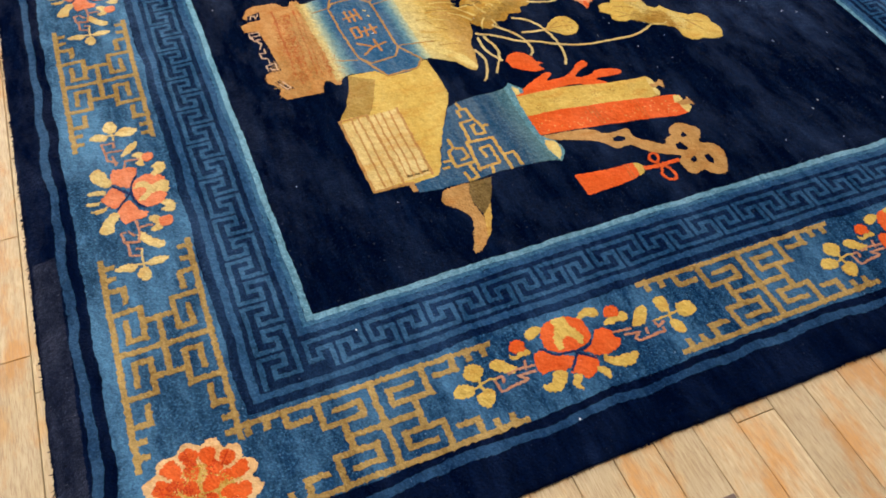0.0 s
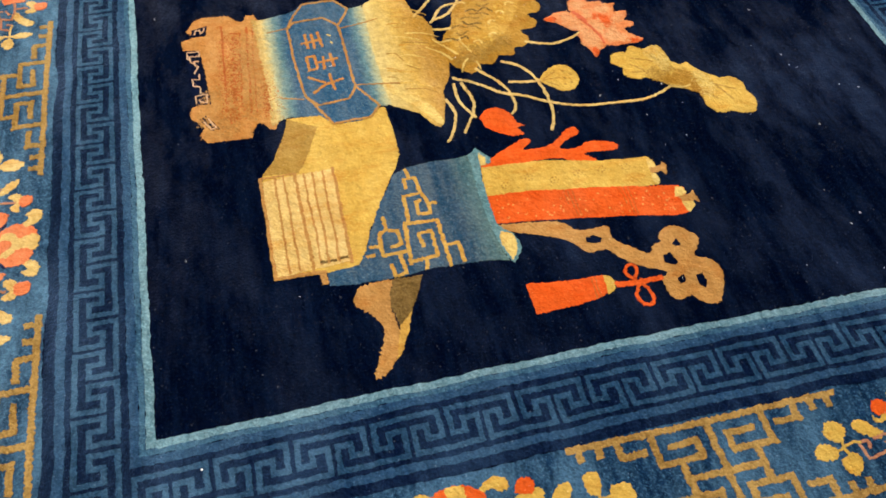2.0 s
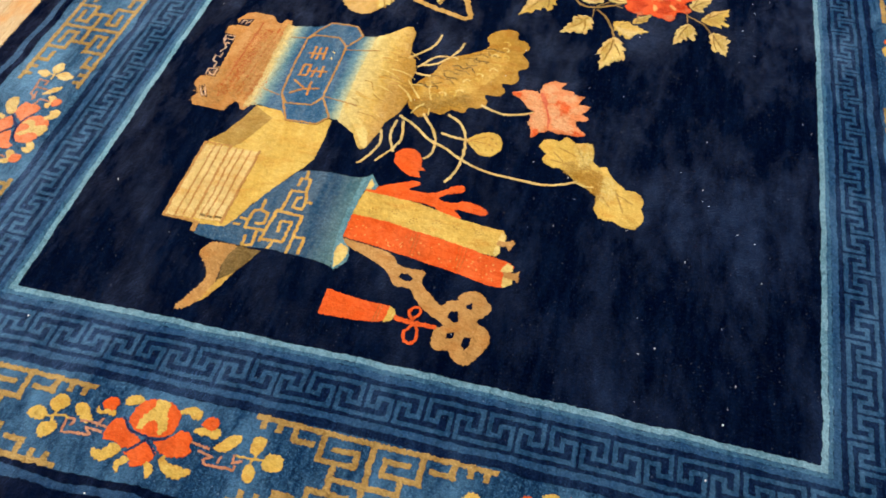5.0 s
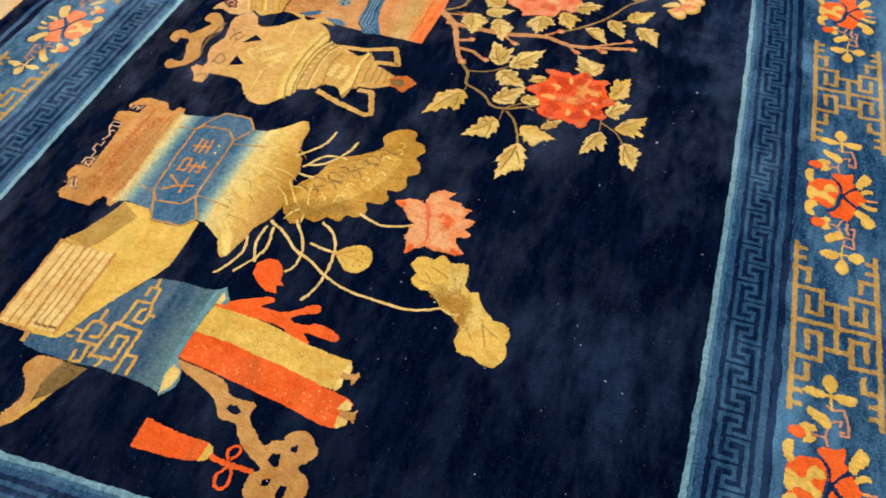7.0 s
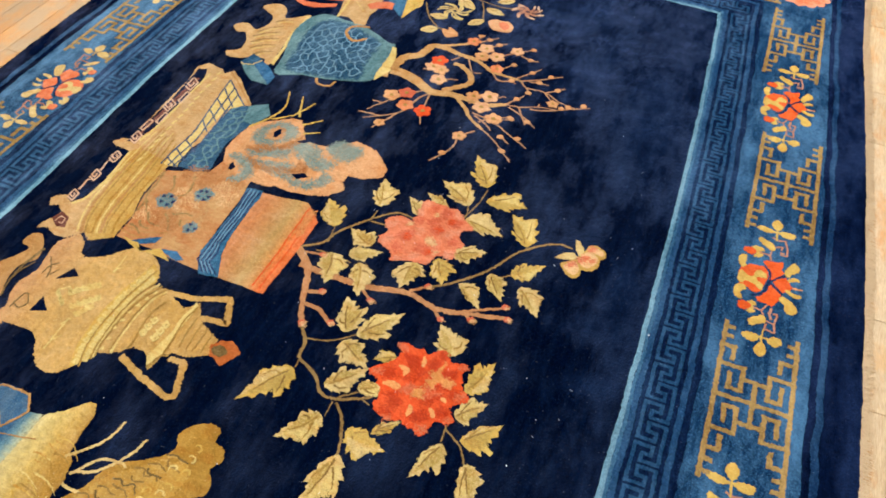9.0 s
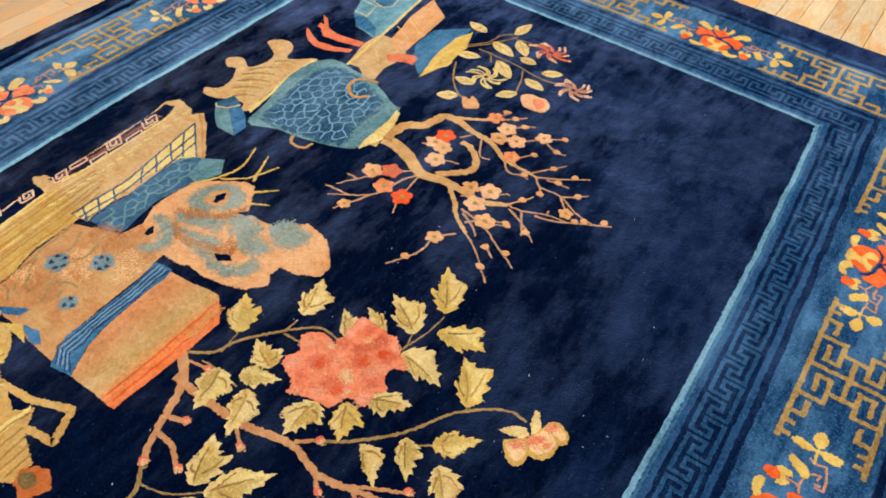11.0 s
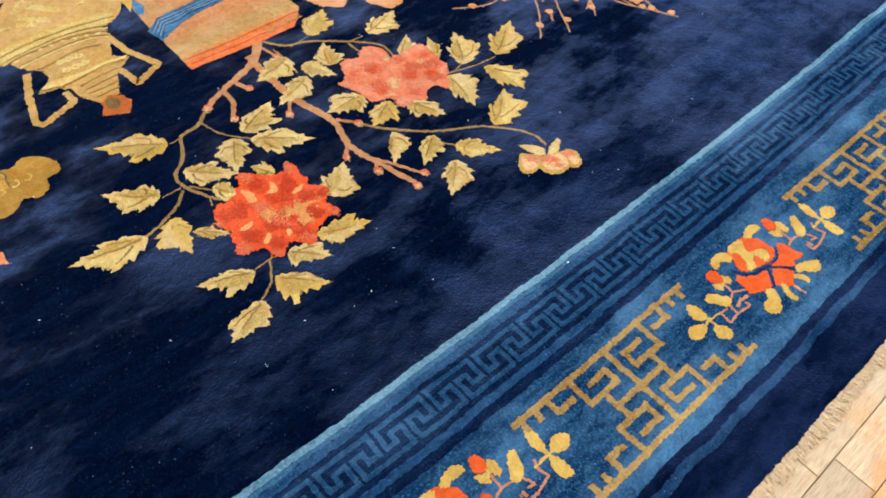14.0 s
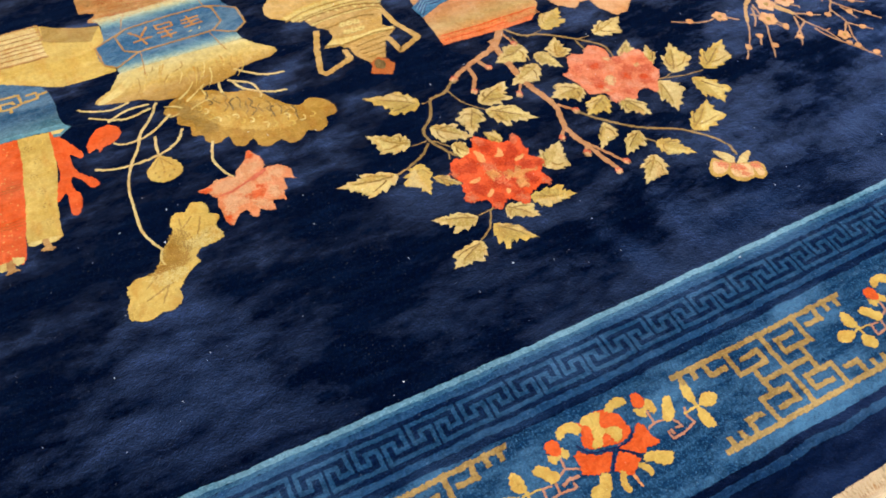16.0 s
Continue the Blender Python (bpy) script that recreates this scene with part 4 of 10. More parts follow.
cord('mouth_streak', YELLOW, 3, vase, [(51.6, 75.5), (54.7, 74.6), (58, 74)], 0.43, 0.15, smooth=True)
cord('mouth_streak', OCHRE, 3, vase, [(51.2, 73.6), (53.2, 72.9), (54.7, 70.4)], 0.25, 0.15, smooth=True)
cord('mouth_streak', CREAM, 3, vase, [(53.5, 72.2), (56.7, 70.5), (60, 68.9)], 0.27, 0.15, smooth=True)
cord('mouth_streak', YELLOW, 3, vase, [(52.6, 71.4), (55.8, 71), (58.7, 69.3)], 0.38, 0.15, smooth=True)
cord('mouth_streak', OCHRE, 3, vase, [(54.2, 69.3), (58, 68.7), (61.5, 66.4)], 0.31, 0.15, smooth=True)
weave('mouth_light', CREAM, 3, vase, [(50.7, 71.8), (53.3, 69), (55.8, 66.3), (58.4, 63.5), (59.9, 58.8), (59.2, 57.2), (56.4, 61.6), (53.7, 65.5), (50.8, 68.9)], smooth=True)
cord('stand_moulding', RUST, 2, vase, [(17.9, 97.4), (17.4, 84.2), (16.7, 69.4)], 0.4, smooth=True)
cord('stand_moulding', RUST, 2, vase, [(23.3, 96.3), (22.5, 83.2), (21.6, 68.4)], 0.5, smooth=True)
cord('stand_moulding', RUST, 2, vase, [(24.5, 96), (23.6, 83), (22.7, 68.2)], 0.3, smooth=True)
cord('stand_moulding', RUST, 2, vase, [(19.4, 94.5), (21.7, 94.3), (21.5, 91.7), (19.9, 92.1), (20, 93.3), (20.8, 93.2)], 0.34)
cord('stand_moulding', RUST, 2, vase, [(19.2, 91), (21.5, 90.8), (21.2, 88.3), (19.7, 88.5), (19.8, 89.7), (20.6, 89.6)], 0.34)
cord('stand_moulding', RUST, 2, vase, [(18.8, 87.4), (21.2, 87.3), (21, 84.9), (19.5, 85.1), (19.6, 86.3), (20.4, 86.2)], 0.34)
cord('stand_moulding', RUST, 2, vase, [(18.6, 84.1), (20.9, 83.9), (20.7, 81.6), (19.2, 81.8), (19.4, 83), (20, 82.9)], 0.34)
cord('stand_moulding', RUST, 2, vase, [(18.4, 80.8), (20.7, 80.6), (20.4, 78.3), (18.9, 78.6), (19, 79.7), (19.8, 79.6)], 0.34)
cord('stand_moulding', RUST, 2, vase, [(18.1, 77.6), (20.4, 77.4), (20.2, 75.1), (18.7, 75.4), (18.8, 76.5), (19.6, 76.4)], 0.34)
cord('stand_moulding', RUST, 2, vase, [(17.9, 74.4), (20.2, 74.2), (20, 72), (18.5, 72.3), (18.6, 73.4), (19.3, 73.2)], 0.34)

books = weave('book_stack_motif', YELLOW, 1, rug, [(28.6, 65.2), (35.8, 64.9), (48.8, 64.7), (49.1, 58.7), (49.2, 51.2), (47.4, 47.4), (45.1, 43.6), (42.1, 37.2), (39.7, 33.1), (37.8, 28.4), (36.3, 25.8), (30.5, 25.4), (21.2, 25.5), (21.3, 38.8), (21.7, 50.6), (24.5, 53.9), (27.2, 60.4)], label='woven golden stack of books in a wrapper')
weave('wrapper_side', OCHRE, 2, books, [(28.6, 65.2), (34.2, 61.5), (30.7, 53.4), (28.9, 50), (21.7, 50.6), (24.5, 53.9), (27.2, 60.4)])
weave('page_block', LEAFL, 2, books, [(21.7, 49), (28, 49.4), (35.4, 49.7), (35.3, 27.1), (21.4, 25.9), (21.4, 38.8)])
cord('page_line', TAN, 3, books, [(21.7, 49.8), (28, 49.9)], 0.42)
cord('page_line', TAN, 3, books, [(24.1, 49.5), (24, 26.4)], 0.42)
cord('page_line', TAN, 3, books, [(25.8, 49.5), (25.9, 26.5)], 0.42)
cord('page_line', TAN, 3, books, [(31.4, 49.5), (31.2, 27.2)], 0.42)
cord('page_line', TAN, 3, books, [(33.3, 49.6), (33.1, 27.2)], 0.42)
cord('page_line', TAN, 3, books, [(29.7, 49.6), (29.8, 27.2)], 0.42)
cord('cover_edge', TAN, 3, books, [(28, 50), (28.3, 25.8)], 0.6)
cord('cover_edge', TAN, 3, books, [(21.3, 50), (21.5, 25.9)], 0.6)
cord('cover_edge', TAN, 3, books, [(35.4, 50.1), (35.2, 26.5)], 0.6)
cord('cover_edge', TAN, 3, books, [(21.2, 25.8), (30.5, 25.7)], 0.6)
cord('clasp', BROWN, 3, books, [(29.6, 27.8), (31, 27.8)], 0.6)
cord('clasp', BROWN, 3, books, [(31.4, 27.8), (32.7, 27.8)], 0.6)
cord('clasp', BROWN, 3, books, [(33.2, 28), (34.8, 28)], 0.6)
weave('ribbon_end', TAN, 2, books, [(29.2, 25.8), (30.4, 25.9), (30.4, 23), (29.2, 22.9)])

legm = weave('carved_leg_motif', TAN, 1, rug, [(41.4, 21.3), (40.1, 16), (40.9, 9.3), (38.7, 5.4), (36.6, 3.3), (34.8, 2.5), (34.6, 3.4), (36.2, 6.7), (37.8, 10), (38.1, 12.4), (36.4, 15), (33.9, 17.4), (33.9, 18.7), (35.7, 21.1), (40.3, 21.4)], label='woven golden carved table leg', rough=0.2)
weave('leg_shade', BROWN, 2, legm, [(41.4, 21.3), (46.9, 21.5), (45.4, 18), (43.4, 14.2), (42, 10.9), (41, 12.2), (40.1, 16), (40.5, 18.4)])
weave('leg_edge', GOLD, 2, legm, [(43.4, 14.2), (42, 10.4), (40, 6.6), (38.7, 5.2), (39.9, 8.7), (41, 12)])

sleeve = weave('scroll_sleeve_motif', SLEEVE, 1, rug, [(49.5, 47.1), (54.7, 47.5), (59.5, 47.4), (62.3, 47.9), (62.3, 41.7), (62, 32.8), (62, 28.6), (62.7, 24.4), (63.3, 21.1), (61.2, 21.7), (56.8, 22), (48, 22.3), (41.4, 21.6), (34.9, 21.7), (30.5, 22.4), (30.5, 25.3), (36.3, 25.8), (38.1, 29.1), (40.9, 35.1), (44.1, 41.4), (46.7, 45.8)], label='woven blue scroll holder with golden key pattern')
weave('sleeve_rim', TEAL, 2, sleeve, [(62.3, 47.9), (64.4, 49.3), (65.5, 47.9), (66.7, 45.9), (66.3, 44.7), (64, 44.8), (63.5, 41.6), (63.2, 34.2), (63.3, 29.9), (63.9, 28.5), (65.5, 27.2), (66.3, 24.9), (66.1, 22.9), (64.1, 20.4), (63.2, 21.8), (62.3, 25.8), (61.8, 31.5), (61.9, 38.7), (62.2, 44)])
weave('sleeve_lining', CREAM, 3, sleeve, [(64.5, 47.9), (65.7, 46.4), (65.3, 44.5), (64, 44.6)])
weave('sleeve_lining', CREAM, 3, sleeve, [(63.3, 27.7), (65.4, 27), (65.7, 24.9), (65.2, 22.7), (63.9, 21), (63.1, 23.8), (62.7, 26.5)])
cord('key_line', GOLD, 2, sleeve, [(49.3, 46.9), (49.4, 44.6)], 0.74)
cord('key_line', GOLD, 2, sleeve, [(48.3, 41.5), (48.3, 44.2), (50.6, 44.1), (50.8, 39.8)], 0.74)
cord('key_line', GOLD, 2, sleeve, [(47.2, 33.2), (47.3, 39.8), (51, 40), (51.7, 37.2), (53.4, 37)], 0.74)
cord('key_line', GOLD, 2, sleeve, [(51.7, 37.1), (51.6, 34.8), (49.4, 35), (49.4, 37.8), (50.6, 38.1)], 0.74)
cord('key_line', GOLD, 2, sleeve, [(45.4, 23.8), (46.3, 33.3), (52.5, 32.9), (52.4, 22)], 0.74)
cord('key_line', GOLD, 2, sleeve, [(45.7, 24.5), (50.5, 24.8), (50.7, 30.8), (48.3, 30.5), (48.4, 27.2)], 0.74)
cord('key_line', GOLD, 2, sleeve, [(48, 22.3), (48.5, 24.7)], 0.74)
cord('key_line', GOLD, 2, sleeve, [(52.8, 26.9), (55.1, 26.9), (55.1, 22.4)], 0.74)
cord('key_line', GOLD, 2, sleeve, [(42.6, 35.7), (42.6, 32.6), (41, 31.8), (40.9, 26.8), (45.9, 27.1)], 0.74)
cord('key_line', GOLD, 2, sleeve, [(42.8, 32.4), (44.6, 32), (44.7, 28.8), (42.6, 28.5)], 0.74)
cord('key_line', GOLD, 2, sleeve, [(38.7, 29.3), (40.9, 29.1)], 0.74)
cord('key_line', GOLD, 2, sleeve, [(37.8, 27.3), (39.5, 27.3)], 0.74)
cord('key_line', GOLD, 2, sleeve, [(43.9, 26.6), (44.2, 22.4), (41.8, 21.8)], 0.74)
cord('key_line', GOLD, 2, sleeve, [(41.9, 24.8), (42.1, 22.3)], 0.74)

scroll = weave('scroll_motif', YELLOW, 1, rug, [(63.9, 44), (73.6, 43.6), (79.5, 42.9), (87.6, 41.1), (95.8, 40.2), (98, 40.3), (99, 38.5), (99, 36.7), (98, 35.6), (98.4, 33.8), (97.7, 32.6), (94, 32.8), (83.8, 34.6), (63, 36.6)], label='woven rolled yellow scroll')
weave('scroll_end', CREAM, 2, scroll, [(97.9, 40), (98.9, 39), (99.1, 37.5), (98.3, 36.8), (97.4, 37)])
weave('scroll_end', CREAM, 2, scroll, [(97.2, 35.5), (98.2, 35.5), (98.4, 33.8), (97.6, 32.7), (96.9, 33.3)])
weave('rod', TAN, 2, scroll, [(97.5, 37.1), (99.9, 37.2), (100.7, 38.1), (101.4, 37.1), (100.3, 34.7), (99.7, 35.8), (97.4, 35.7)])
dots(scroll, [(65.7, 43.2), (95.7, 39.7), (94.2, 33.6), (64.9, 37)], OCHRE, 6, 0.17, 0.75, 2)

scroll = weave('scroll_motif', ORANGE, 1, rug, [(63, 36.6), (72.4, 36.1), (83.8, 34.6), (94, 32.8), (101, 31.8), (102.3, 30.8), (101.2, 28.1), (101.5, 25.9), (100.2, 24.5), (96.7, 24.8), (86.8, 26.5), (71.3, 28.9), (62.8, 29.9)], label='woven rolled orange scroll')
weave('scroll_end', CREAM, 2, scroll, [(100.7, 31.5), (101.9, 31.2), (102.3, 29.6), (100.8, 28.8), (99.5, 28.9)])
weave('scroll_end', CREAM, 2, scroll, [(100.4, 27.9), (102.3, 28), (102.5, 26.2), (100.9, 24.7), (100.3, 25)])
weave('rod', TAN, 2, scroll, [(100.2, 28.9), (102.6, 29.1), (103.6, 30), (103.7, 26.8), (102.8, 27.2), (100.5, 27.5)])
cord('wear_line', RUST, 2, scroll, [(79.2, 34.9), (79.1, 28.3)], 0.16, smooth=True)
cord('wear_line', RUST, 2, scroll, [(80, 34.7), (79.9, 28.3)], 0.16, smooth=True)
cord('wear_line', RUST, 2, scroll, [(78.3, 35), (78.3, 31.5)], 0.16, smooth=True)
cord('wear_line', RUST, 2, scroll, [(90.3, 33.2), (90, 26.5)], 0.16, smooth=True)
cord('wear_line', RUST, 2, scroll, [(91.2, 33.1), (90.7, 26.5)], 0.16, smooth=True)
cord('wear_line', RUST, 2, scroll, [(89.4, 33.3), (89.4, 29.1)], 0.16, smooth=True)
dots(scroll, [(64.7, 36), (99.5, 31.5), (98.4, 25.2), (64, 30.2)], LIP, 60, 0.2, 0, 5)

coral = weave('coral_motif', ORANGE, 1, rug, [(64.7, 44.8), (68.7, 47), (71.9, 48.7), (74.9, 50), (76.2, 49.1), (74, 47.2), (75.1, 46.8), (79.1, 47.1), (81.9, 48.7), (84.1, 50.5), (86.3, 51.1), (86.7, 49.3), (82.8, 47.4), (81.6, 45.9), (84.9, 45.4), (88.2, 46.7), (92.3, 45.7), (93.5, 44.6), (92.4, 43.4), (85.8, 43.7), (87.6, 41.3), (82.9, 41.8), (80.8, 43.2), (75.4, 43.6), (73.5, 43.2), (64.6, 44)], smooth=True, label='woven orange branch of coral')

weave('lotus_bud_motif', ORANGE, 1, rug, [(67.5, 57.6), (69.2, 59.6), (71.5, 60.1), (73.5, 58.8), (74.8, 56.7), (74.9, 55), (76.3, 53.6), (74.6, 53.4), (75.5, 51.3), (72.9, 51.2), (70.1, 52.7), (68.2, 54.6)], label='woven orange lotus bud')

ruyi = weave('sceptre_motif', TAN, 1, rug, [(63.1, 29.4), (71.7, 28.5), (75.5, 27.5), (77.4, 25.3), (79.5, 24.6), (83.6, 24.8), (83.6, 22), (85.3, 19.9), (87.6, 18.1), (89.1, 17), (90.4, 18.8), (92.4, 19.3), (92.1, 20.3), (93.6, 21.9), (96, 22.4), (97.4, 21.5), (99.7, 18.9), (98.6, 16.5), (97.3, 14.7), (99.7, 13.5), (100.8, 11.2), (100.1, 8.5), (97.9, 5.1), (96.3, 4.4), (94.2, 5.2), (93, 6.8), (90.8, 6.3), (89.4, 7), (89, 9.5), (89.1, 11.3), (90.7, 12.4), (88.3, 13.8), (85, 15.8), (82.7, 18.2), (81.4, 19.6), (78, 19.5), (76.6, 21.4), (74.9, 23.4), (70.7, 25.4), (64.8, 27.7)], smooth=True, label='woven tan ceremonial sceptre with pierced head')
weave('piercing', NAVY, 2, ruyi, [(78.6, 22.9), (80.2, 23.1), (81.6, 22.3), (81.1, 21.3), (79.8, 21.3), (78.6, 21.9)])
weave('piercing', NAVY, 2, ruyi, [(94.1, 18.4), (95.4, 19.3), (95.7, 17.7), (94.5, 17.6)])
weave('piercing', NAVY, 2, ruyi, [(91.3, 16.1), (92.8, 16.4), (93.6, 14), (92.6, 13.5), (90.9, 14.5)])
weave('piercing', NAVY, 2, ruyi, [(91.9, 10.7), (93.4, 11.3), (93.4, 9.8), (92.1, 9.4)])
weave('piercing', NAVY, 2, ruyi, [(95.7, 10.7), (97.1, 11), (97, 8.9), (96.2, 7.7), (95.4, 8.7)])

tassel = weave('tassel_motif', ORANGE, 1, rug, [(64.5, 15.5), (73.2, 14.5), (78.8, 14.3), (78.4, 10.4), (76.7, 9.8), (71.3, 9.3), (64.4, 9), (64.4, 12.7)], label='woven orange silk tassel')
weave('tassel_cap', YELLOW, 2, tassel, [(78.6, 14.2), (79.8, 13.8), (80.6, 12.4), (80.1, 11.2), (78.4, 10.1)])
cord('cord_strand', ORANGE, 2, tassel, [(80.3, 11.8), (84.5, 11.5), (89.4, 11.5)], 1.1)
cord('knot_loop', ORANGE, 3, tassel, [(84.2, 12.1), (83.1, 13.7), (83.7, 15.2), (85.1, 15.3), (85.2, 13.7), (84.1, 12.3)], 0.6, smooth=True)
cord('knot_loop', ORANGE, 3, tassel, [(84.8, 11.6), (83.3, 8.8), (83.8, 6.9), (85.6, 6.8), (86, 8.6), (85.3, 11)], 0.6, smooth=True)
cord('binding', RUST, 2, tassel, [(77, 14.2), (77, 9.8)], 0.2, smooth=True)
cord('binding', RUST, 2, tassel, [(76.3, 14.3), (76.1, 9.6)], 0.2, smooth=True)

lleaf = weave('lotus_leaf_motif', UMBER, 1, rug, [(70.2, 71.3), (67.4, 73.4), (65.4, 77), (65.2, 81.2), (67, 85.4), (69.7, 89.4), (70.6, 92.8), (73, 96.2), (76.6, 98.4), (80, 101), (81.8, 103.7), (80.5, 106.3), (81, 108.4), (83.3, 110.8), (86.2, 112), (88.6, 110.9), (88.9, 108.4), (91.6, 107.4), (92.9, 104.6), (91.2, 102.4), (93.2, 99.8), (93.3, 96.6), (91.1, 95), (92.2, 91.8), (90.8, 89.4), (88, 88.7), (89.4, 86), (87.9, 83.9), (84.7, 83.6), (85.8, 80.4), (84, 78), (81.6, 77.9), (80.6, 75.6), (77.4, 75.9), (75.4, 73.6), (72.4, 73.8)], smooth=True, label='woven ochre lotus leaf and roots')
weave('leaf_heart', HONEY, 2, lleaf, [(67.9, 77.7), (67.4, 82.1), (70, 87), (72.2, 92), (76.6, 96.4), (81.5, 99), (85.6, 101.6), (88, 98.8), (87.2, 94), (84.6, 88.8), (81.3, 84), (77.7, 80.7), (73.7, 77.9)], smooth=True, rough=0.3)
shade('leaf_light', GOLD, 2.6, lleaf, [(70, 85), (72, 91), (77, 96), (82, 98.6), (82.4, 95.6), (78.6, 91.6), (75, 86.8), (72, 83)], 2.6, 0.75)
shade('leaf_shade', OCHRE, 2.7, lleaf, [(68, 75.5), (69.6, 79.6), (75, 80.8), (79.5, 83), (80.5, 80), (76, 77.4), (72, 75)], 2.4, 0.6)
for k in range(13):
    # broken brown creases across the upper half
    u = 0.10 + 0.062 * k + rng.uniform(-0.025, 0.025)
    cx, cy = 69.2 + 19.5 * u, 79.5 + 24.5 * u
    line = [(cx + a * 0.62 - b * 0.78 + rng.uniform(-0.35, 0.35), cy + a * 0.78 + b * 0.62 + rng.uniform(-0.35, 0.35)) for a, b in ((-1.6, 4.6), (-0.2, 3.4), (rng.uniform(-1.0, 0.4), 2.0), (rng.uniform(0.4, 1.8), 0.8), (1.4, rng.uniform(-1.6, 0.2)))]
    cord('leaf_crease', DUSK if k % 3 else BROWN, 4, lleaf, line[k % 2:5 - (k % 3 == 1)], 0.46, 0.3, smooth=True)
    cord('leaf_vein', GOLD, 3, lleaf, [(px + 0.5, py - 0.3) for px, py in line[:4]], 0.6, 0.3, smooth=True)
for k in range(15):
    # curled pale ticks along the lower rim and in the tip
    u = 0.06 + 0.066 * k
    off = -rng.uniform(1.8, 5.0) if k < 11 else rng.uniform(-4.5, 3.0)
    cx, cy = 69.2 + 19.5 * u - 0.78 * off, 79.5 + 24.5 * u + 0.62 * off
    turn = rng.uniform(-0.5, 0.9)
    cord('leaf_light', CREAM if k % 2 else YELLOW, 4, lleaf, [(cx + math.cos(turn + a) * 0.95, cy + math.sin(turn + a) * 0.95) for a in (-0.4, 0.8, 2.0, 3.0)], 0.48, 0.34, smooth=True)
for line in ([(66.7, 76.4), (64.6, 79.2), (61.7, 81.6)], [(68.4, 77.9), (65.7, 81.4), (63.7, 84)], [(71.6, 77.9), (70.1, 81.5), (70.1, 83.5)], [(70.2, 76.2), (68.6, 74.3), (67.8, 72.1)], [(71.9, 74.9), (72.2, 72.2)], [(68.1, 83.1), (64.9, 82.6)]):
    cord('leaf_vein', CREAM, 4, lleaf, line, 0.5, 0.3, smooth=True)
cord('root', LEAFL, 2, lleaf, [(61.4, 92.9), (64.5, 96.1), (67.1, 99.6), (67.9, 104.8)], 0.7, 0.55, smooth=True)
cord('root', LEAFL, 2, lleaf, [(64.7, 90), (68.7, 95.1), (73.2, 96.2), (74.8, 95.6)], 0.7, 0.55, smooth=True)
cord('root', LEAFL, 2, lleaf, [(65.4, 91), (69.9, 92.8), (73.9, 99), (74.9, 103)], 0.7, 0.55, smooth=True)
cord('root', LEAFL, 2, lleaf, [(64, 88), (66.5, 87.3), (70, 87.4)], 0.7, 0.55, smooth=True)
cord('root', LEAFL, 2, lleaf, [(65, 70.7), (69.7, 68.2), (74.3, 64.1), (78.6, 62.5), (83.4, 59.8), (89.8, 57.1), (99.8, 56.3), (106.2, 56.6), (112, 59)], 0.7, 0.55, smooth=True)
cord('root', LEAFL, 2, lleaf, [(77.2, 74.1), (80.2, 72.1), (82.8, 68.1), (83.9, 62.9), (83.5, 56), (81.4, 51.1)], 0.7, 0.55, smooth=True)
cord('root', LEAFL, 2, lleaf, [(70.9, 72.7), (74.3, 68.3), (76.2, 63.2), (76, 59.2), (74.6, 57.5)], 0.7, 0.55, smooth=True)
cord('root', LEAFL, 2, lleaf, [(76.8, 67.2), (80.6, 66.4), (84.6, 66.5)], 0.7, 0.55, smooth=True)
cord('root', LEAFL, 2, lleaf, [(64.8, 69), (64.8, 62.8), (67, 57.8)], 0.7, 0.55, smooth=True)
cord('root', LEAFL, 2, lleaf, [(66.5, 69), (67.8, 63.3), (66.6, 59.1), (63.4, 53.9)], 0.7, 0.55, smooth=True)
cord('root', LEAFL, 2, lleaf, [(61.8, 64.4), (62.9, 60.3), (61.8, 56.1), (59.4, 52.1)], 0.7, 0.55, smooth=True)
cord('root', LEAFL, 2, lleaf, [(84.6, 79.5), (90, 77.5), (94.9, 78.6), (98.4, 80.2)], 0.7, 0.55, smooth=True)

pod = weave('seed_pod_motif', YELLOW, 3, rug, [(83.9, 66.5), (86.4, 69.2), (89.2, 70.2), (91.6, 69.3), (92.6, 65.7), (91, 62.7), (88.3, 62.1), (86, 63.7)], smooth=True, label='woven yellow lotus seed pod')
cord('seed', OCHRE, 4, pod, [(89.6, 68.3), (90, 67.8)], 0.45, smooth=True)
cord('seed', OCHRE, 4, pod, [(90.9, 66.9), (91.3, 66.4)], 0.45, smooth=True)
cord('seed', OCHRE, 4, pod, [(89.3, 66.1), (89.8, 65.6)], 0.45, smooth=True)
cord('seed', OCHRE, 4, pod, [(90.3, 64.5), (90.8, 64.1)], 0.45, smooth=True)
cord('seed', OCHRE, 4, pod, [(88.7, 64), (89.1, 63.8)], 0.45, smooth=True)
cord('pod_rib', OCHRE, 4, pod, [(84.6, 66.5), (88.2, 68.4)], 0.2, smooth=True)
cord('pod_rib', OCHRE, 4, pod, [(84.5, 66.3), (88.5, 66.2)], 0.2, smooth=True)
cord('pod_rib', OCHRE, 4, pod, [(84.6, 66), (87.4, 63.7)], 0.2, smooth=True)

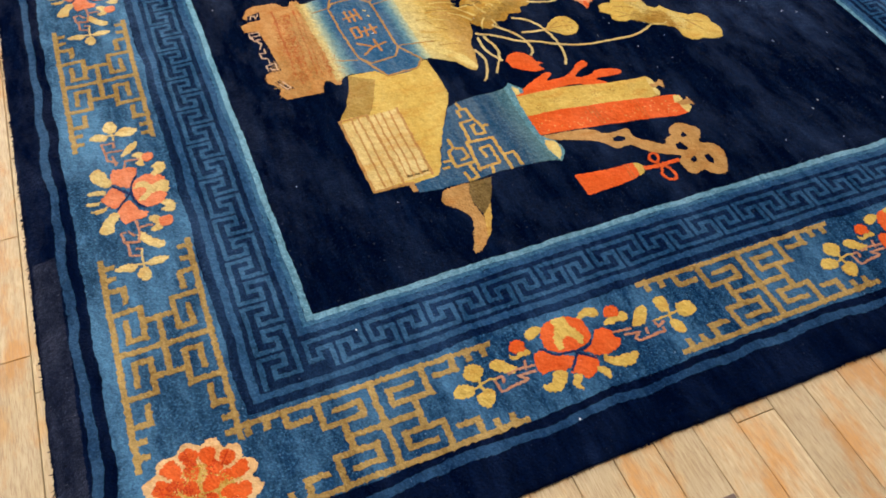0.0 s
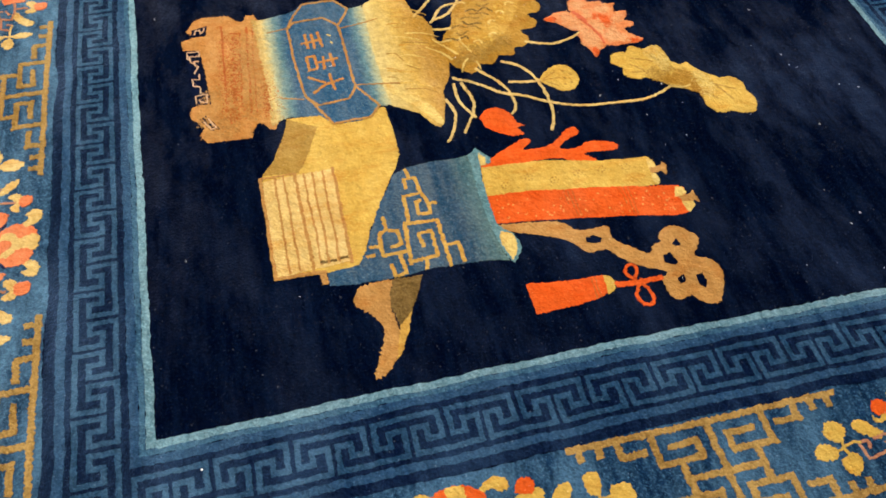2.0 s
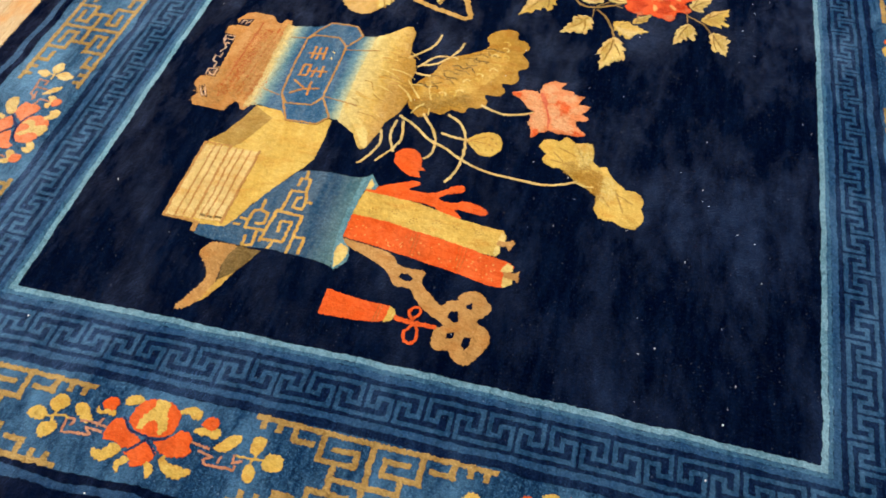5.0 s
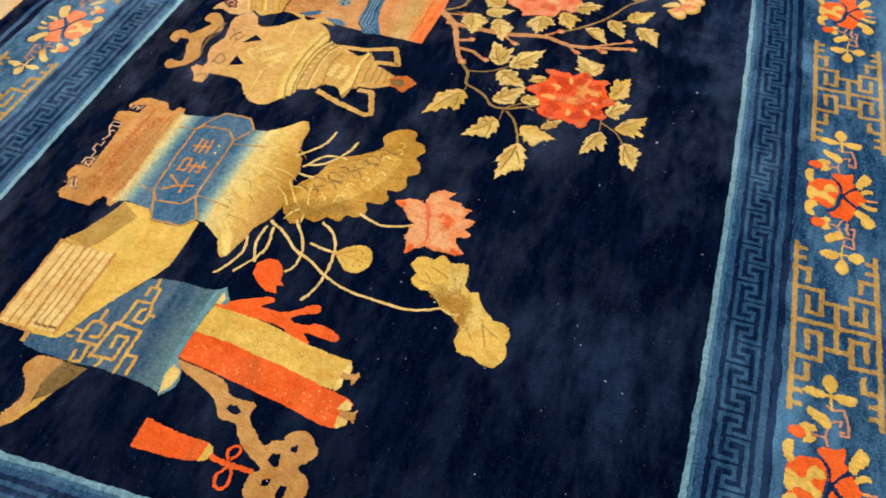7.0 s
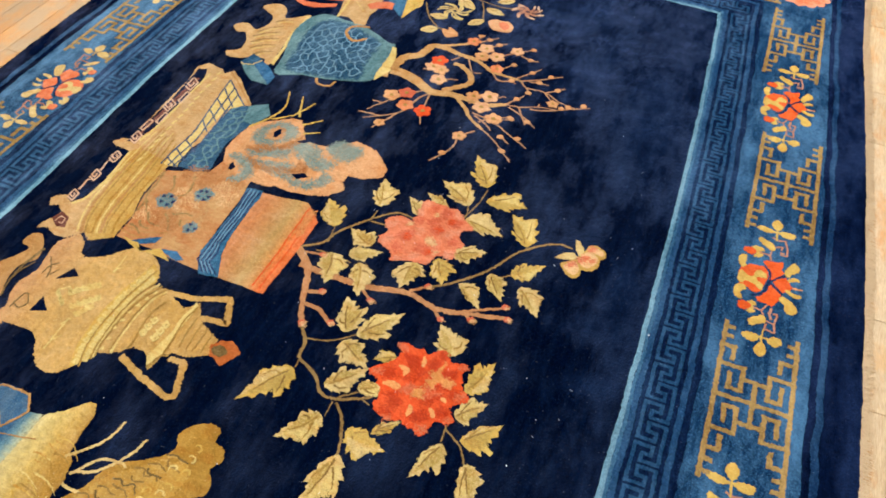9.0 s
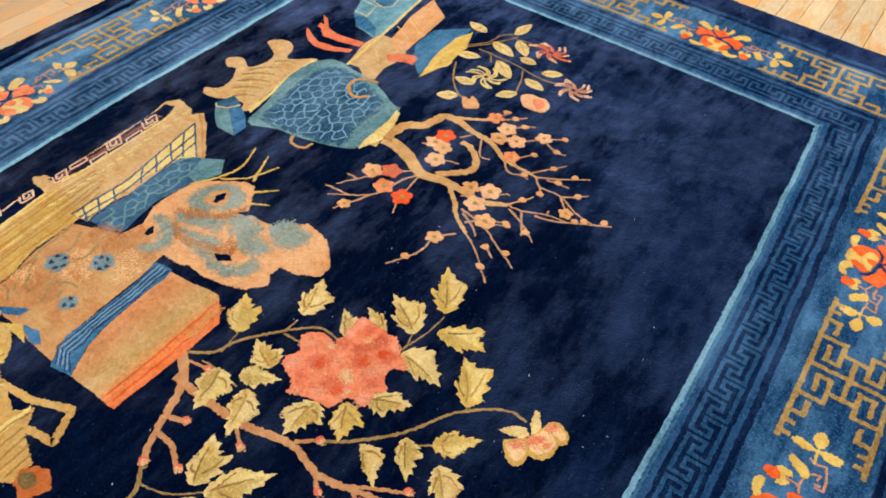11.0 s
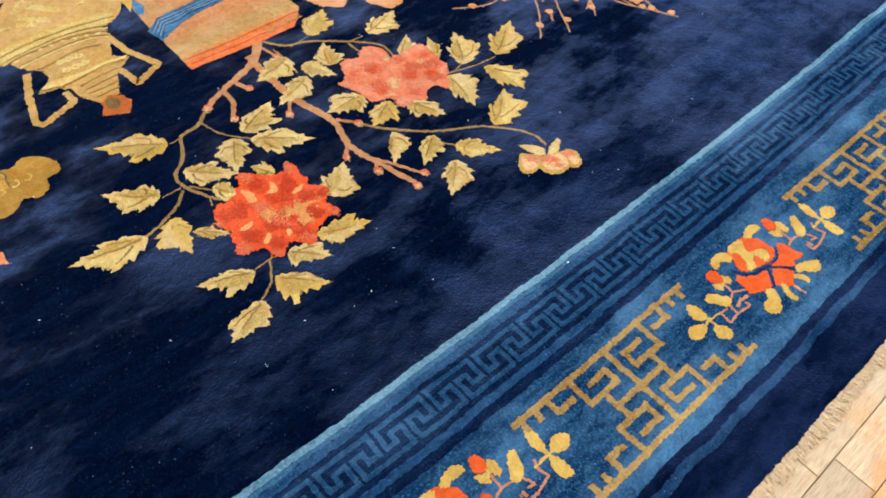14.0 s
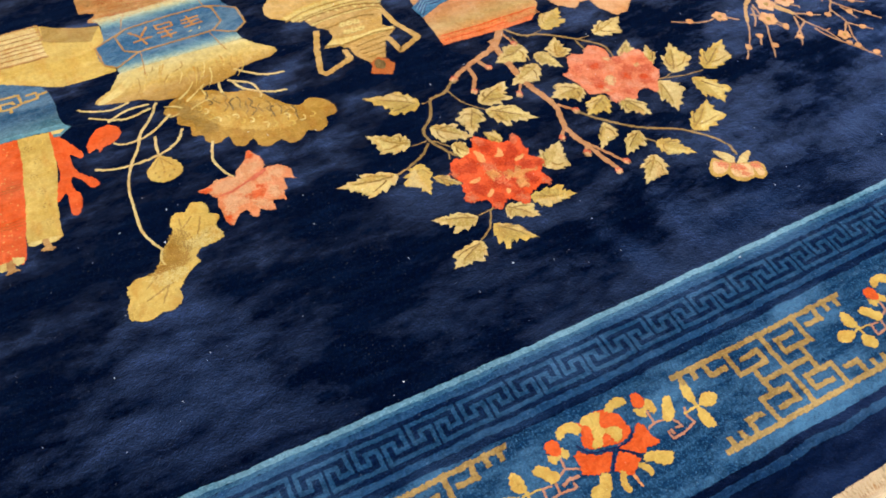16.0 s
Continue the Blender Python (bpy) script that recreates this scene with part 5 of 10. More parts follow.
lotus = weave('lotus_flower_motif', LOTUS, 2, rug, [(91.3, 86.2), (94.5, 88.1), (96.8, 88.3), (98.6, 87.6), (98.5, 89.3), (99.1, 91.1), (100.4, 92.7), (101.9, 93.5), (103.9, 93.2), (105, 93.8), (104.4, 92.5), (103.6, 90.9), (106.9, 90.7), (107.1, 89.7), (110.2, 89.3), (109.1, 87.7), (108.9, 86.1), (112, 85.9), (111.2, 84.1), (110.1, 82.8), (112.1, 81.5), (111.5, 80.4), (108.9, 79.7), (109.4, 78.1), (112.1, 75.3), (110.4, 74.4), (104.6, 74.2), (102.8, 75), (102.2, 74.1), (100.2, 73.1), (99.3, 71.3), (98.8, 71.5), (98.7, 73.2), (97.9, 75.3), (97.3, 77), (97.5, 78.9), (98.3, 80.5), (96.9, 81.1), (95.5, 82.4), (94, 84.6), (92.4, 85.3)], label='woven orange and peach lotus flower', rough=0.16)
shade('petal_light', PEACHO, 3, lotus, [(95.2, 86.8), (97.2, 87.5), (98.7, 85.8), (100, 82.9), (98.6, 81.2), (97, 81.7), (95.6, 83.2)], 1.6)
shade('petal_light', PEACHO, 3, lotus, [(98.4, 80.3), (100.3, 81.5), (101.4, 79.1), (102.2, 76.2), (100.4, 73.8), (98.6, 75.2), (97.7, 77.2)], 1.4)
shade('petal_light', PEACHO, 3, lotus, [(99.2, 89.9), (100.5, 91.7), (101.8, 91), (102.7, 90.1), (101, 88.5), (99.6, 88.6)], 1.4)
shade('petal_light', PEACHO, 3, lotus, [(100.8, 87.5), (102.6, 88), (103, 86), (101.7, 84.8), (100.8, 85.7)], 1.4)
shade('petal_light', PEACHO, 3, lotus, [(104.4, 87.9), (107.6, 88.8), (108.3, 87.1), (106.4, 86.2)], 1.4)
shade('petal_light', PEACHO, 3, lotus, [(101.1, 83.1), (103.8, 83.5), (104.8, 81.9), (103.5, 80), (101.9, 80.1)], 1.4)
shade('petal_light', PEACHO, 3, lotus, [(107.3, 83.7), (109.7, 85.2), (110.4, 84), (108.7, 82.5), (107.4, 82.1)], 1.4)
shade('petal_light', PEACHO, 3, lotus, [(103.3, 79), (106.6, 80.6), (107.5, 78.2), (109.1, 76.2), (105.5, 75.3), (103.8, 76.5)], 1.6)
shade('petal_blush', ORANGE, 3, lotus, [(103.6, 85.9), (106.5, 85.4), (107.2, 83.3), (105.4, 81.5), (104, 83.9)], 1.5)
shade('petal_blush', ORANGE, 3, lotus, [(91.7, 86), (93.5, 86.9), (93.9, 85.6), (93, 85.3)], 1)
shade('petal_blush', ORANGE, 3, lotus, [(109, 76), (111.8, 75.3), (109.4, 74.5)], 1)
shade('petal_blush', ORANGE, 3, lotus, [(98.9, 74.1), (100.2, 74), (99.2, 71.7)], 1)
cord('petal_line', CORALD, 4, lotus, [(99, 88), (99.9, 85.3), (101.2, 82.1), (102.2, 78.9), (102.6, 75.4)], 0.75, 0.45, smooth=True)
cord('petal_line', CORALD, 4, lotus, [(99.5, 87), (101.2, 83.7)], 0.9, 0.54, smooth=True)

oakleaf = weave('leaf_pair_motif', YELLOW, 3, rug, [(101.3, 68.7), (102.4, 71), (104.2, 71.8), (106.2, 71.3), (107.3, 73.1), (108.7, 73.1), (110.1, 71.6), (112.2, 72.2), (114.3, 72.4), (114.8, 70.1), (115.2, 66.6), (116.5, 65), (118.4, 65.6), (119.7, 63), (121.7, 61.1), (123.7, 59.1), (125.9, 59.3), (127.4, 58.3), (128.2, 56.5), (127.7, 54.7), (128.7, 51.8), (128.1, 49.5), (126.8, 47.8), (124.9, 47.6), (123.5, 48), (122, 49), (120, 48.8), (118.4, 49.2), (117, 51.7), (117.4, 53.9), (117.2, 56.1), (115.7, 56.8), (113.2, 58.7), (111.2, 59.6), (109.9, 61.2), (107.9, 62.6), (105.9, 62.4), (103.9, 62.8), (102.8, 64.6), (103.5, 66.4), (102.3, 67.5)], label='woven pale yellow folded lotus leaf', rough=0.16)
shade('fold', UMBER, 4, oakleaf, [(110.7, 61), (112.4, 62.5), (115.7, 63.4), (117.6, 63.4), (118, 60.6), (117.5, 57.6), (117.3, 54.5), (115.6, 57.5), (112.4, 59.4)], 1.2)
shade('fold_shadow', OCHRE, 3.6, oakleaf, [(108, 63.6), (110.4, 65.6), (114.1, 64.7), (113.1, 62.7), (110.6, 61.4)], 1.6, 0.7)
shade('leaf_light', CREAM, 3.8, oakleaf, [(110.6, 70.9), (113.7, 71.8), (114.6, 67.4), (112.8, 64), (111.2, 66.4)], 1.5, 0.6)
shade('leaf_light', CREAM, 3.8, oakleaf, [(117.2, 59.8), (119.5, 62), (121.5, 58.8), (119.6, 54.6), (117.7, 54.9)], 1.5, 0.6)
cord('fold_edge', CREAM, 4.5, oakleaf, [(112, 58.7), (114.3, 58.1), (116.4, 58.3)], 0.4, smooth=True)
cord('leaf_vein', OCHRE, 4, oakleaf, [(105.3, 67.4), (106.7, 66.2), (108.2, 64.6)], 0.45, 0.3, smooth=True)
cord('leaf_vein', OCHRE, 4, oakleaf, [(106.3, 69.1), (109.1, 68.1), (112.2, 66.8)], 0.45, 0.3, smooth=True)
cord('leaf_vein', OCHRE, 4, oakleaf, [(111.4, 69.5), (112.3, 67.8), (113.2, 65.6)], 0.45, 0.3, smooth=True)
cord('leaf_vein', OCHRE, 4, oakleaf, [(104.9, 64.6), (107.8, 64.5)], 0.45, 0.3, smooth=True)
cord('leaf_vein', OCHRE, 4, oakleaf, [(117.8, 56.8), (119.2, 54.8), (120.6, 52.7)], 0.45, 0.3, smooth=True)
cord('leaf_vein', OCHRE, 4, oakleaf, [(121.4, 58.4), (122.6, 55.1), (123.7, 51.8)], 0.45, 0.3, smooth=True)
cord('leaf_vein', OCHRE, 4, oakleaf, [(121.7, 57.4), (123.7, 56.3), (125.7, 55)], 0.45, 0.3, smooth=True)

ding = weave('censer_motif', CENSER, 1, rug, [(18.8, 138.8), (18.5, 142.7), (19.6, 144.6), (22.2, 147.6), (25.4, 145.2), (26.3, 142.5), (28.5, 141.1), (32.9, 143.2), (38.1, 149.3), (43.6, 149.2), (47.3, 147), (50.1, 143), (50.4, 140.4), (53.9, 140.3), (61.6, 136.9), (64.5, 139.9), (67.2, 135.7), (72.7, 132.6), (74.6, 132), (74.8, 127.2), (70.8, 125.1), (67, 124.5), (65.1, 123.1), (64.1, 118), (62.6, 120.6), (60.5, 122.2), (57.2, 122.3), (55.1, 119.6), (52.5, 118.3), (50.4, 117.5), (47.6, 111.8), (45.5, 109.4), (42.8, 108.3), (39.9, 109.1), (37.4, 111.1), (35.1, 114.6), (32.4, 116.5), (28.1, 116.5), (24, 116), (23.9, 111.9), (21.4, 111.6), (20, 114.8), (17.9, 116.5), (18.8, 118.8), (20.9, 118.3), (21.1, 120.9), (19.1, 124.1), (18.7, 128), (20.4, 132.7)], label='woven golden tripod incense burner', rough=0.2)
cord('handle', CENSER, 1, ding, [(52.6, 139.5), (62.5, 140.6), (70.5, 144.2), (73.9, 136.9), (66.2, 135.9)], 1.7)
cord('handle', CENSER, 1, ding, [(56.2, 119.1), (63.4, 116.2), (72.5, 113.6), (74, 114.6), (70.8, 123.2), (66.8, 123)], 1.7)
weave('flame', RUST, 2, ding, [(73.7, 130), (75.3, 132), (78.2, 133.2), (79.7, 132.1), (81.6, 130.8), (80.5, 128.5), (79.1, 125.6), (76.5, 127.1), (75.1, 127.3)])
weave('flame_heart', BROWN, 3, ding, [(74.5, 129.7), (76.5, 131), (78.7, 129.8), (77.8, 128), (75.6, 128)], smooth=True)
weave('mask_eye', NAVY, 2, ding, [(27.8, 121.4), (27.6, 126.3), (31.5, 123.3)])
weave('mask_eye', NAVY, 2, ding, [(26.6, 132.1), (28.5, 137.1), (31.4, 135.2)])
weave('beast_lid', TAN, 2, ding, [(10.3, 139), (10.4, 142), (12.7, 143.4), (15.7, 140.8), (17.7, 135.9), (15.2, 132.2), (15.7, 126.9), (17.6, 122.2), (16.6, 118.1), (14.3, 116), (11.8, 114.4), (10, 115.8), (10.1, 118.3), (13.7, 118.3), (13.1, 122.1), (11.6, 125.5), (11.2, 128.1), (8.2, 128.5), (7.9, 126.2), (5.2, 127.4), (5, 130.7), (7.4, 132.3), (9.9, 131.2), (12.4, 135.5), (13.2, 138)], smooth=True)
cord('lid_shadow', BROWN, 3, ding, [(17, 139.3), (16, 132.5), (16.3, 127.2), (17.9, 122.4)], 0.9, 0.3, smooth=True)
weave('relief_band', YELLOW, 2, ding, [(47.1, 111.5), (44.6, 118.2), (43.8, 124.8), (44.2, 136.3), (46.4, 146.4), (49.3, 144.5), (50.4, 141.6), (48.1, 135.5), (47.7, 128.1), (49.1, 119.7), (50, 115.3)])
cord('key_relief', CREAM, 3, ding, [(46.7, 113.1), (48.1, 112.9), (47.8, 114.1), (46.9, 114.2), (47, 113.7), (47.4, 113.6)], 0.6)
cord('key_relief', CREAM, 3, ding, [(46.1, 115.1), (47.7, 115), (47.3, 116.2), (46.3, 116.3), (46.6, 115.7), (47, 115.7)], 0.6)
cord('key_relief', CREAM, 3, ding, [(45.7, 117.2), (47.1, 117), (46.8, 118.2), (45.8, 118.3), (46, 117.8), (46.5, 117.6)], 0.6)
cord('key_relief', CREAM, 3, ding, [(45.1, 119.3), (46.6, 119.1), (46.3, 120.1), (45.4, 120.5), (45.5, 119.8), (45.9, 119.7)], 0.6)
cord('key_relief', CREAM, 3, ding, [(44.8, 121.5), (46.3, 120.9), (46.2, 122.1), (45.2, 122.5), (45.2, 121.9), (45.8, 121.7)], 0.6)
cord('key_relief', CREAM, 3, ding, [(44.6, 123.5), (46.2, 122.9), (46.1, 124.1), (45, 124.6), (45.1, 123.9), (45.6, 123.8)], 0.6)
cord('key_relief', CREAM, 3, ding, [(44.5, 125.6), (46, 125), (46, 126.2), (44.9, 126.6), (45, 126), (45.5, 125.8)], 0.6)
cord('key_relief', CREAM, 3, ding, [(44.4, 127.6), (45.9, 127.1), (45.9, 128.1), (44.9, 128.7), (44.8, 128.1), (45.3, 127.9)], 0.6)
cord('key_relief', CREAM, 3, ding, [(44.4, 129.8), (46, 128.8), (46.1, 130), (45, 130.7), (45, 130), (45.5, 129.8)], 0.6)
cord('key_relief', CREAM, 3, ding, [(44.6, 131.8), (46.1, 130.8), (46.2, 132), (45.1, 132.7), (45.1, 132), (45.6, 131.8)], 0.6)
cord('key_relief', CREAM, 3, ding, [(44.7, 133.8), (46.3, 132.8), (46.3, 134), (45.3, 134.6), (45.2, 134.1), (45.8, 133.8)], 0.6)
cord('key_relief', CREAM, 3, ding, [(44.8, 135.7), (46.4, 134.8), (46.6, 135.9), (45.5, 136.7), (45.5, 136.1), (45.9, 135.7)], 0.6)
cord('key_relief', CREAM, 3, ding, [(45.1, 137.9), (46.7, 136.7), (46.9, 137.8), (45.9, 138.6), (45.8, 138), (46.2, 137.7)], 0.6)
cord('key_relief', CREAM, 3, ding, [(45.4, 139.8), (47.1, 138.6), (47.3, 139.7), (46.2, 140.5), (46.1, 139.9), (46.7, 139.6)], 0.6)
cord('key_relief', CREAM, 3, ding, [(45.9, 141.7), (47.4, 140.4), (47.6, 141.6), (46.7, 142.4), (46.5, 141.9), (47, 141.5)], 0.6)
cord('key_relief', CREAM, 3, ding, [(46.2, 143.6), (47.9, 142.4), (48.1, 143.6), (47, 144.4), (46.9, 143.8), (47.4, 143.4)], 0.6)
cord('key_relief', CREAM, 3, ding, [(48.5, 114.7), (49.8, 114.5), (49.4, 115.7), (48.7, 115.8), (48.8, 115.1), (49.2, 115.1)], 0.6)
cord('key_relief', CREAM, 3, ding, [(48.1, 116.5), (49.3, 116.4), (49, 117.5), (48.2, 117.6), (48.3, 117.1), (48.7, 117)], 0.6)
cord('key_relief', CREAM, 3, ding, [(47.6, 118.5), (48.8, 118.3), (48.5, 119.5), (47.8, 119.6), (47.9, 119.1), (48.2, 119)], 0.6)
cord('key_relief', CREAM, 3, ding, [(47.2, 120.6), (48.4, 120.2), (48.3, 121.4), (47.5, 121.6), (47.6, 121), (48, 120.9)], 0.6)
cord('key_relief', CREAM, 3, ding, [(47, 122.6), (48.2, 122.1), (48.1, 123.2), (47.3, 123.6), (47.4, 122.9), (47.8, 122.8)], 0.6)
cord('key_relief', CREAM, 3, ding, [(46.8, 124.4), (48.1, 124), (48, 125.2), (47.1, 125.5), (47.2, 124.9), (47.5, 124.8)], 0.6)
cord('key_relief', CREAM, 3, ding, [(46.6, 126.4), (47.9, 126), (47.9, 127.1), (47, 127.5), (47, 126.9), (47.4, 126.7)], 0.6)
cord('key_relief', CREAM, 3, ding, [(46.7, 128.5), (47.9, 127.7), (48, 128.9), (47.1, 129.4), (47.1, 128.8), (47.5, 128.6)], 0.6)
cord('key_relief', CREAM, 3, ding, [(46.8, 130.4), (48.1, 129.6), (48.2, 130.7), (47.3, 131.2), (47.2, 130.7), (47.7, 130.5)], 0.6)
cord('key_relief', CREAM, 3, ding, [(46.9, 132.2), (48.2, 131.5), (48.3, 132.6), (47.4, 133.1), (47.4, 132.6), (47.8, 132.3)], 0.6)
cord('key_relief', CREAM, 3, ding, [(47, 134.2), (48.3, 133.4), (48.4, 134.5), (47.5, 135.1), (47.5, 134.4), (48, 134.2)], 0.6)
cord('key_relief', CREAM, 3, ding, [(47.2, 136.2), (48.5, 135.2), (48.7, 136.4), (47.9, 136.9), (47.8, 136.4), (48.2, 136)], 0.6)
cord('key_relief', CREAM, 3, ding, [(47.5, 138), (48.9, 137), (49, 138.1), (48.2, 138.8), (48.1, 138.2), (48.4, 137.9)], 0.6)
cord('key_relief', CREAM, 3, ding, [(47.8, 139.9), (49.1, 138.9), (49.3, 140), (48.4, 140.6), (48.4, 140.1), (48.7, 139.8)], 0.6)
cord('key_relief', CREAM, 3, ding, [(48.1, 141.7), (49.4, 140.7), (49.6, 141.9), (48.7, 142.5), (48.6, 142), (49.1, 141.6)], 0.6)
cord('relief_groove', OCHRE, 4, ding, [(49, 112.4), (46.8, 119), (46.2, 126.1), (46.7, 135.5), (48.4, 144.5)], 0.42, smooth=True)
cord('relief_groove', OCHRE, 4, ding, [(50.3, 115.4), (49, 120.3), (48.2, 128.3), (48.7, 135.7), (50.7, 141.7)], 0.42, smooth=True)
cord('relief_groove', OCHRE, 4, ding, [(50.7, 116.5), (49.6, 121.4), (49.4, 127.9), (50.3, 135.3), (52.8, 140.8)], 0.42, smooth=True)
cord('relief_groove', OCHRE, 4, ding, [(52.9, 118.7), (52.2, 123.8), (51.7, 130.1), (52.4, 135.9), (54.2, 140.3)], 0.42, smooth=True)
cord('relief_groove', OCHRE, 4, ding, [(56.3, 121.4), (56.1, 125.1), (55, 131.7), (56.4, 136.8)], 0.42, smooth=True)
cord('relief_groove', OCHRE, 4, ding, [(64.9, 123.3), (64.5, 128), (63.9, 133.8), (64.6, 138.6)], 0.42, smooth=True)
cord('relief_groove', OCHRE, 4, ding, [(63.5, 118.6), (64.4, 122.2), (66.4, 123.4)], 0.42, smooth=True)
cord('relief_ridge', CREAM, 3, ding, [(50.5, 116), (49.3, 120.8), (48.8, 128.2), (49.5, 135.5), (51.8, 141.3)], 0.5, smooth=True)
cord('relief_ridge', CREAM, 3, ding, [(53.6, 118.7), (52.8, 123.8), (52.5, 130), (53, 135.9), (54.9, 139.7)], 0.5, smooth=True)
cord('relief_ridge', CREAM, 3, ding, [(64.1, 123.5), (63.7, 128.2), (63.1, 134), (63.8, 138.7)], 0.5, smooth=True)
cord('boss', CREAM, 3, ding, [(50.7, 118.6), (51.1, 119.5)], 0.8, smooth=True)
cord('boss', CREAM, 3, ding, [(50.3, 121.6), (50.5, 122.5)], 0.8, smooth=True)
cord('boss', CREAM, 3, ding, [(49.7, 124.7), (50, 125.5)], 0.8, smooth=True)
cord('boss', CREAM, 3, ding, [(50, 127.4), (50.2, 128.3)], 0.8, smooth=True)
cord('boss', CREAM, 3, ding, [(50.1, 130.2), (50.4, 131.2)], 0.8, smooth=True)
cord('boss', CREAM, 3, ding, [(50.7, 132.9), (51.1, 133.7)], 0.8, smooth=True)
cord('boss', CREAM, 3, ding, [(51.5, 135.4), (51.7, 136.4)], 0.8, smooth=True)
cord('boss', CREAM, 3, ding, [(52.2, 138), (52.5, 138.9)], 0.8, smooth=True)
cord('key_relief', CREAM, 3, ding, [(55.8, 126.7), (57.4, 125.8), (57.5, 127), (56.4, 127.6), (56.4, 127), (56.9, 126.7)], 0.6)
cord('key_relief', CREAM, 3, ding, [(55.9, 128.8), (57.5, 127.8), (57.7, 129), (56.6, 129.7), (56.6, 129), (57.1, 128.8)], 0.6)
cord('key_relief', CREAM, 3, ding, [(56.1, 130.9), (57.8, 129.9), (57.9, 131.1), (56.8, 131.7), (56.8, 131.1), (57.2, 130.9)], 0.6)
cord('key_relief', CREAM, 3, ding, [(59.2, 126.4), (60.8, 125.6), (61, 126.8), (59.9, 127.5), (59.9, 126.8), (60.3, 126.5)], 0.6)
cord('key_relief', CREAM, 3, ding, [(59.3, 128.6), (61, 127.7), (61.1, 129), (60, 129.7), (60, 128.9), (60.4, 128.7)], 0.6)
cord('key_relief', CREAM, 3, ding, [(59.4, 130.8), (61.2, 129.9), (61.2, 131.2), (60.1, 131.8), (60.1, 131.2), (60.6, 130.9)], 0.6)
cord('tier_line', OCHRE, 3, ding, [(67.1, 126.6), (66.4, 131.7), (66.4, 135.8)], 0.36, smooth=True)
cord('tier_line', OCHRE, 3, ding, [(69, 126.7), (68.6, 131.4), (68.4, 134.9)], 0.36, smooth=True)
cord('tier_line', OCHRE, 3, ding, [(70.6, 126.8), (70.6, 130.6), (70.4, 134)], 0.36, smooth=True)
cord('tier_line', OCHRE, 3, ding, [(72.7, 127.2), (72.5, 130.4), (72.5, 133.2)], 0.36, smooth=True)
cord('mask_relief', CREAM, 2, ding, [(32.1, 130.9), (33.2, 129.4), (33.9, 130.1), (33.2, 131), (32.9, 130.6), (33.2, 130.2)], 0.7)
cord('mask_relief', CREAM, 2, ding, [(33.2, 132), (34.3, 130.5), (35, 131.2), (34.3, 132.2), (34, 131.8), (34.3, 131.4)], 0.7)
cord('mask_relief', CREAM, 2, ding, [(34.3, 133.1), (35.4, 131.6), (36.1, 132.4), (35.3, 133.3), (35.1, 132.9), (35.4, 132.5)], 0.7)
cord('mask_relief', CREAM, 2, ding, [(35.4, 134.3), (36.5, 132.8), (37.2, 133.5), (36.5, 134.4), (36.1, 134), (36.5, 133.6)], 0.7)
cord('mask_relief', CREAM, 2, ding, [(36.5, 135.3), (37.6, 133.9), (38.3, 134.6), (37.6, 135.6), (37.3, 135.2), (37.6, 134.8)], 0.7)
cord('mask_relief', CREAM, 2, ding, [(35.4, 127.2), (36.5, 125.9), (37.1, 126.7), (36.4, 127.4), (36.1, 127.1), (36.4, 126.8)], 0.7)
cord('mask_relief', CREAM, 2, ding, [(36.3, 128.4), (37.5, 127.1), (38.1, 127.8), (37.3, 128.6), (37.1, 128.3), (37.4, 127.9)], 0.7)
cord('mask_relief', CREAM, 2, ding, [(37.3, 129.5), (38.4, 128.2), (39, 128.9), (38.2, 129.7), (38, 129.4), (38.3, 129.1)], 0.7)
cord('mask_relief', CREAM, 2, ding, [(38.2, 130.7), (39.3, 129.4), (40, 130.1), (39.2, 130.9), (38.9, 130.6), (39.2, 130.2)], 0.7)
cord('mask_relief', CREAM, 2, ding, [(39.2, 131.9), (40.3, 130.5), (40.8, 131.3), (40.1, 132.1), (39.8, 131.8), (40.2, 131.4)], 0.7)
cord('mask_relief', CREAM, 2, ding, [(29.8, 129.6), (29.7, 128.7), (30.6, 128), (30.7, 128.6), (30.3, 128.9), (30.2, 128.7)], 0.7)
cord('mask_relief', CREAM, 2, ding, [(31.4, 128.4), (31.3, 127.6), (32.1, 127), (32.2, 127.6), (31.7, 127.9), (31.7, 127.6)], 0.7)
cord('mask_relief', CREAM, 2, ding, [(32.9, 127.5), (32.7, 126.6), (33.6, 125.9), (33.7, 126.6), (33.2, 126.8), (33.2, 126.6)], 0.7)
cord('mask_relief', CREAM, 2, ding, [(37.8, 125.4), (38.9, 124.4), (39.4, 125.2), (38.6, 125.9), (38.4, 125.5), (38.7, 125.1)], 0.7)
cord('mask_relief', CREAM, 2, ding, [(38.6, 126.9), (39.6, 125.8), (40.2, 126.7), (39.5, 127.4), (39.3, 127), (39.5, 126.7)], 0.7)
cord('mask_relief', CREAM, 2, ding, [(39.4, 128.4), (40.5, 127.3), (41.1, 128.2), (40.3, 128.9), (40.1, 128.4), (40.4, 128.1)], 0.7)
cord('mask_relief', CREAM, 2, ding, [(38.3, 113.6), (38.2, 118.9), (37.9, 123.2)], 0.5, 0.3, smooth=True)
cord('mask_relief', CREAM, 2, ding, [(38.3, 116), (39.6, 118.5)], 0.5, 0.3, smooth=True)
cord('mask_relief', CREAM, 2, ding, [(37.3, 121), (38.4, 123.4)], 0.5, 0.3, smooth=True)
cord('mask_relief', CREAM, 2, ding, [(38.4, 139.6), (38.2, 143.5), (37.9, 146)], 0.5, 0.3, smooth=True)
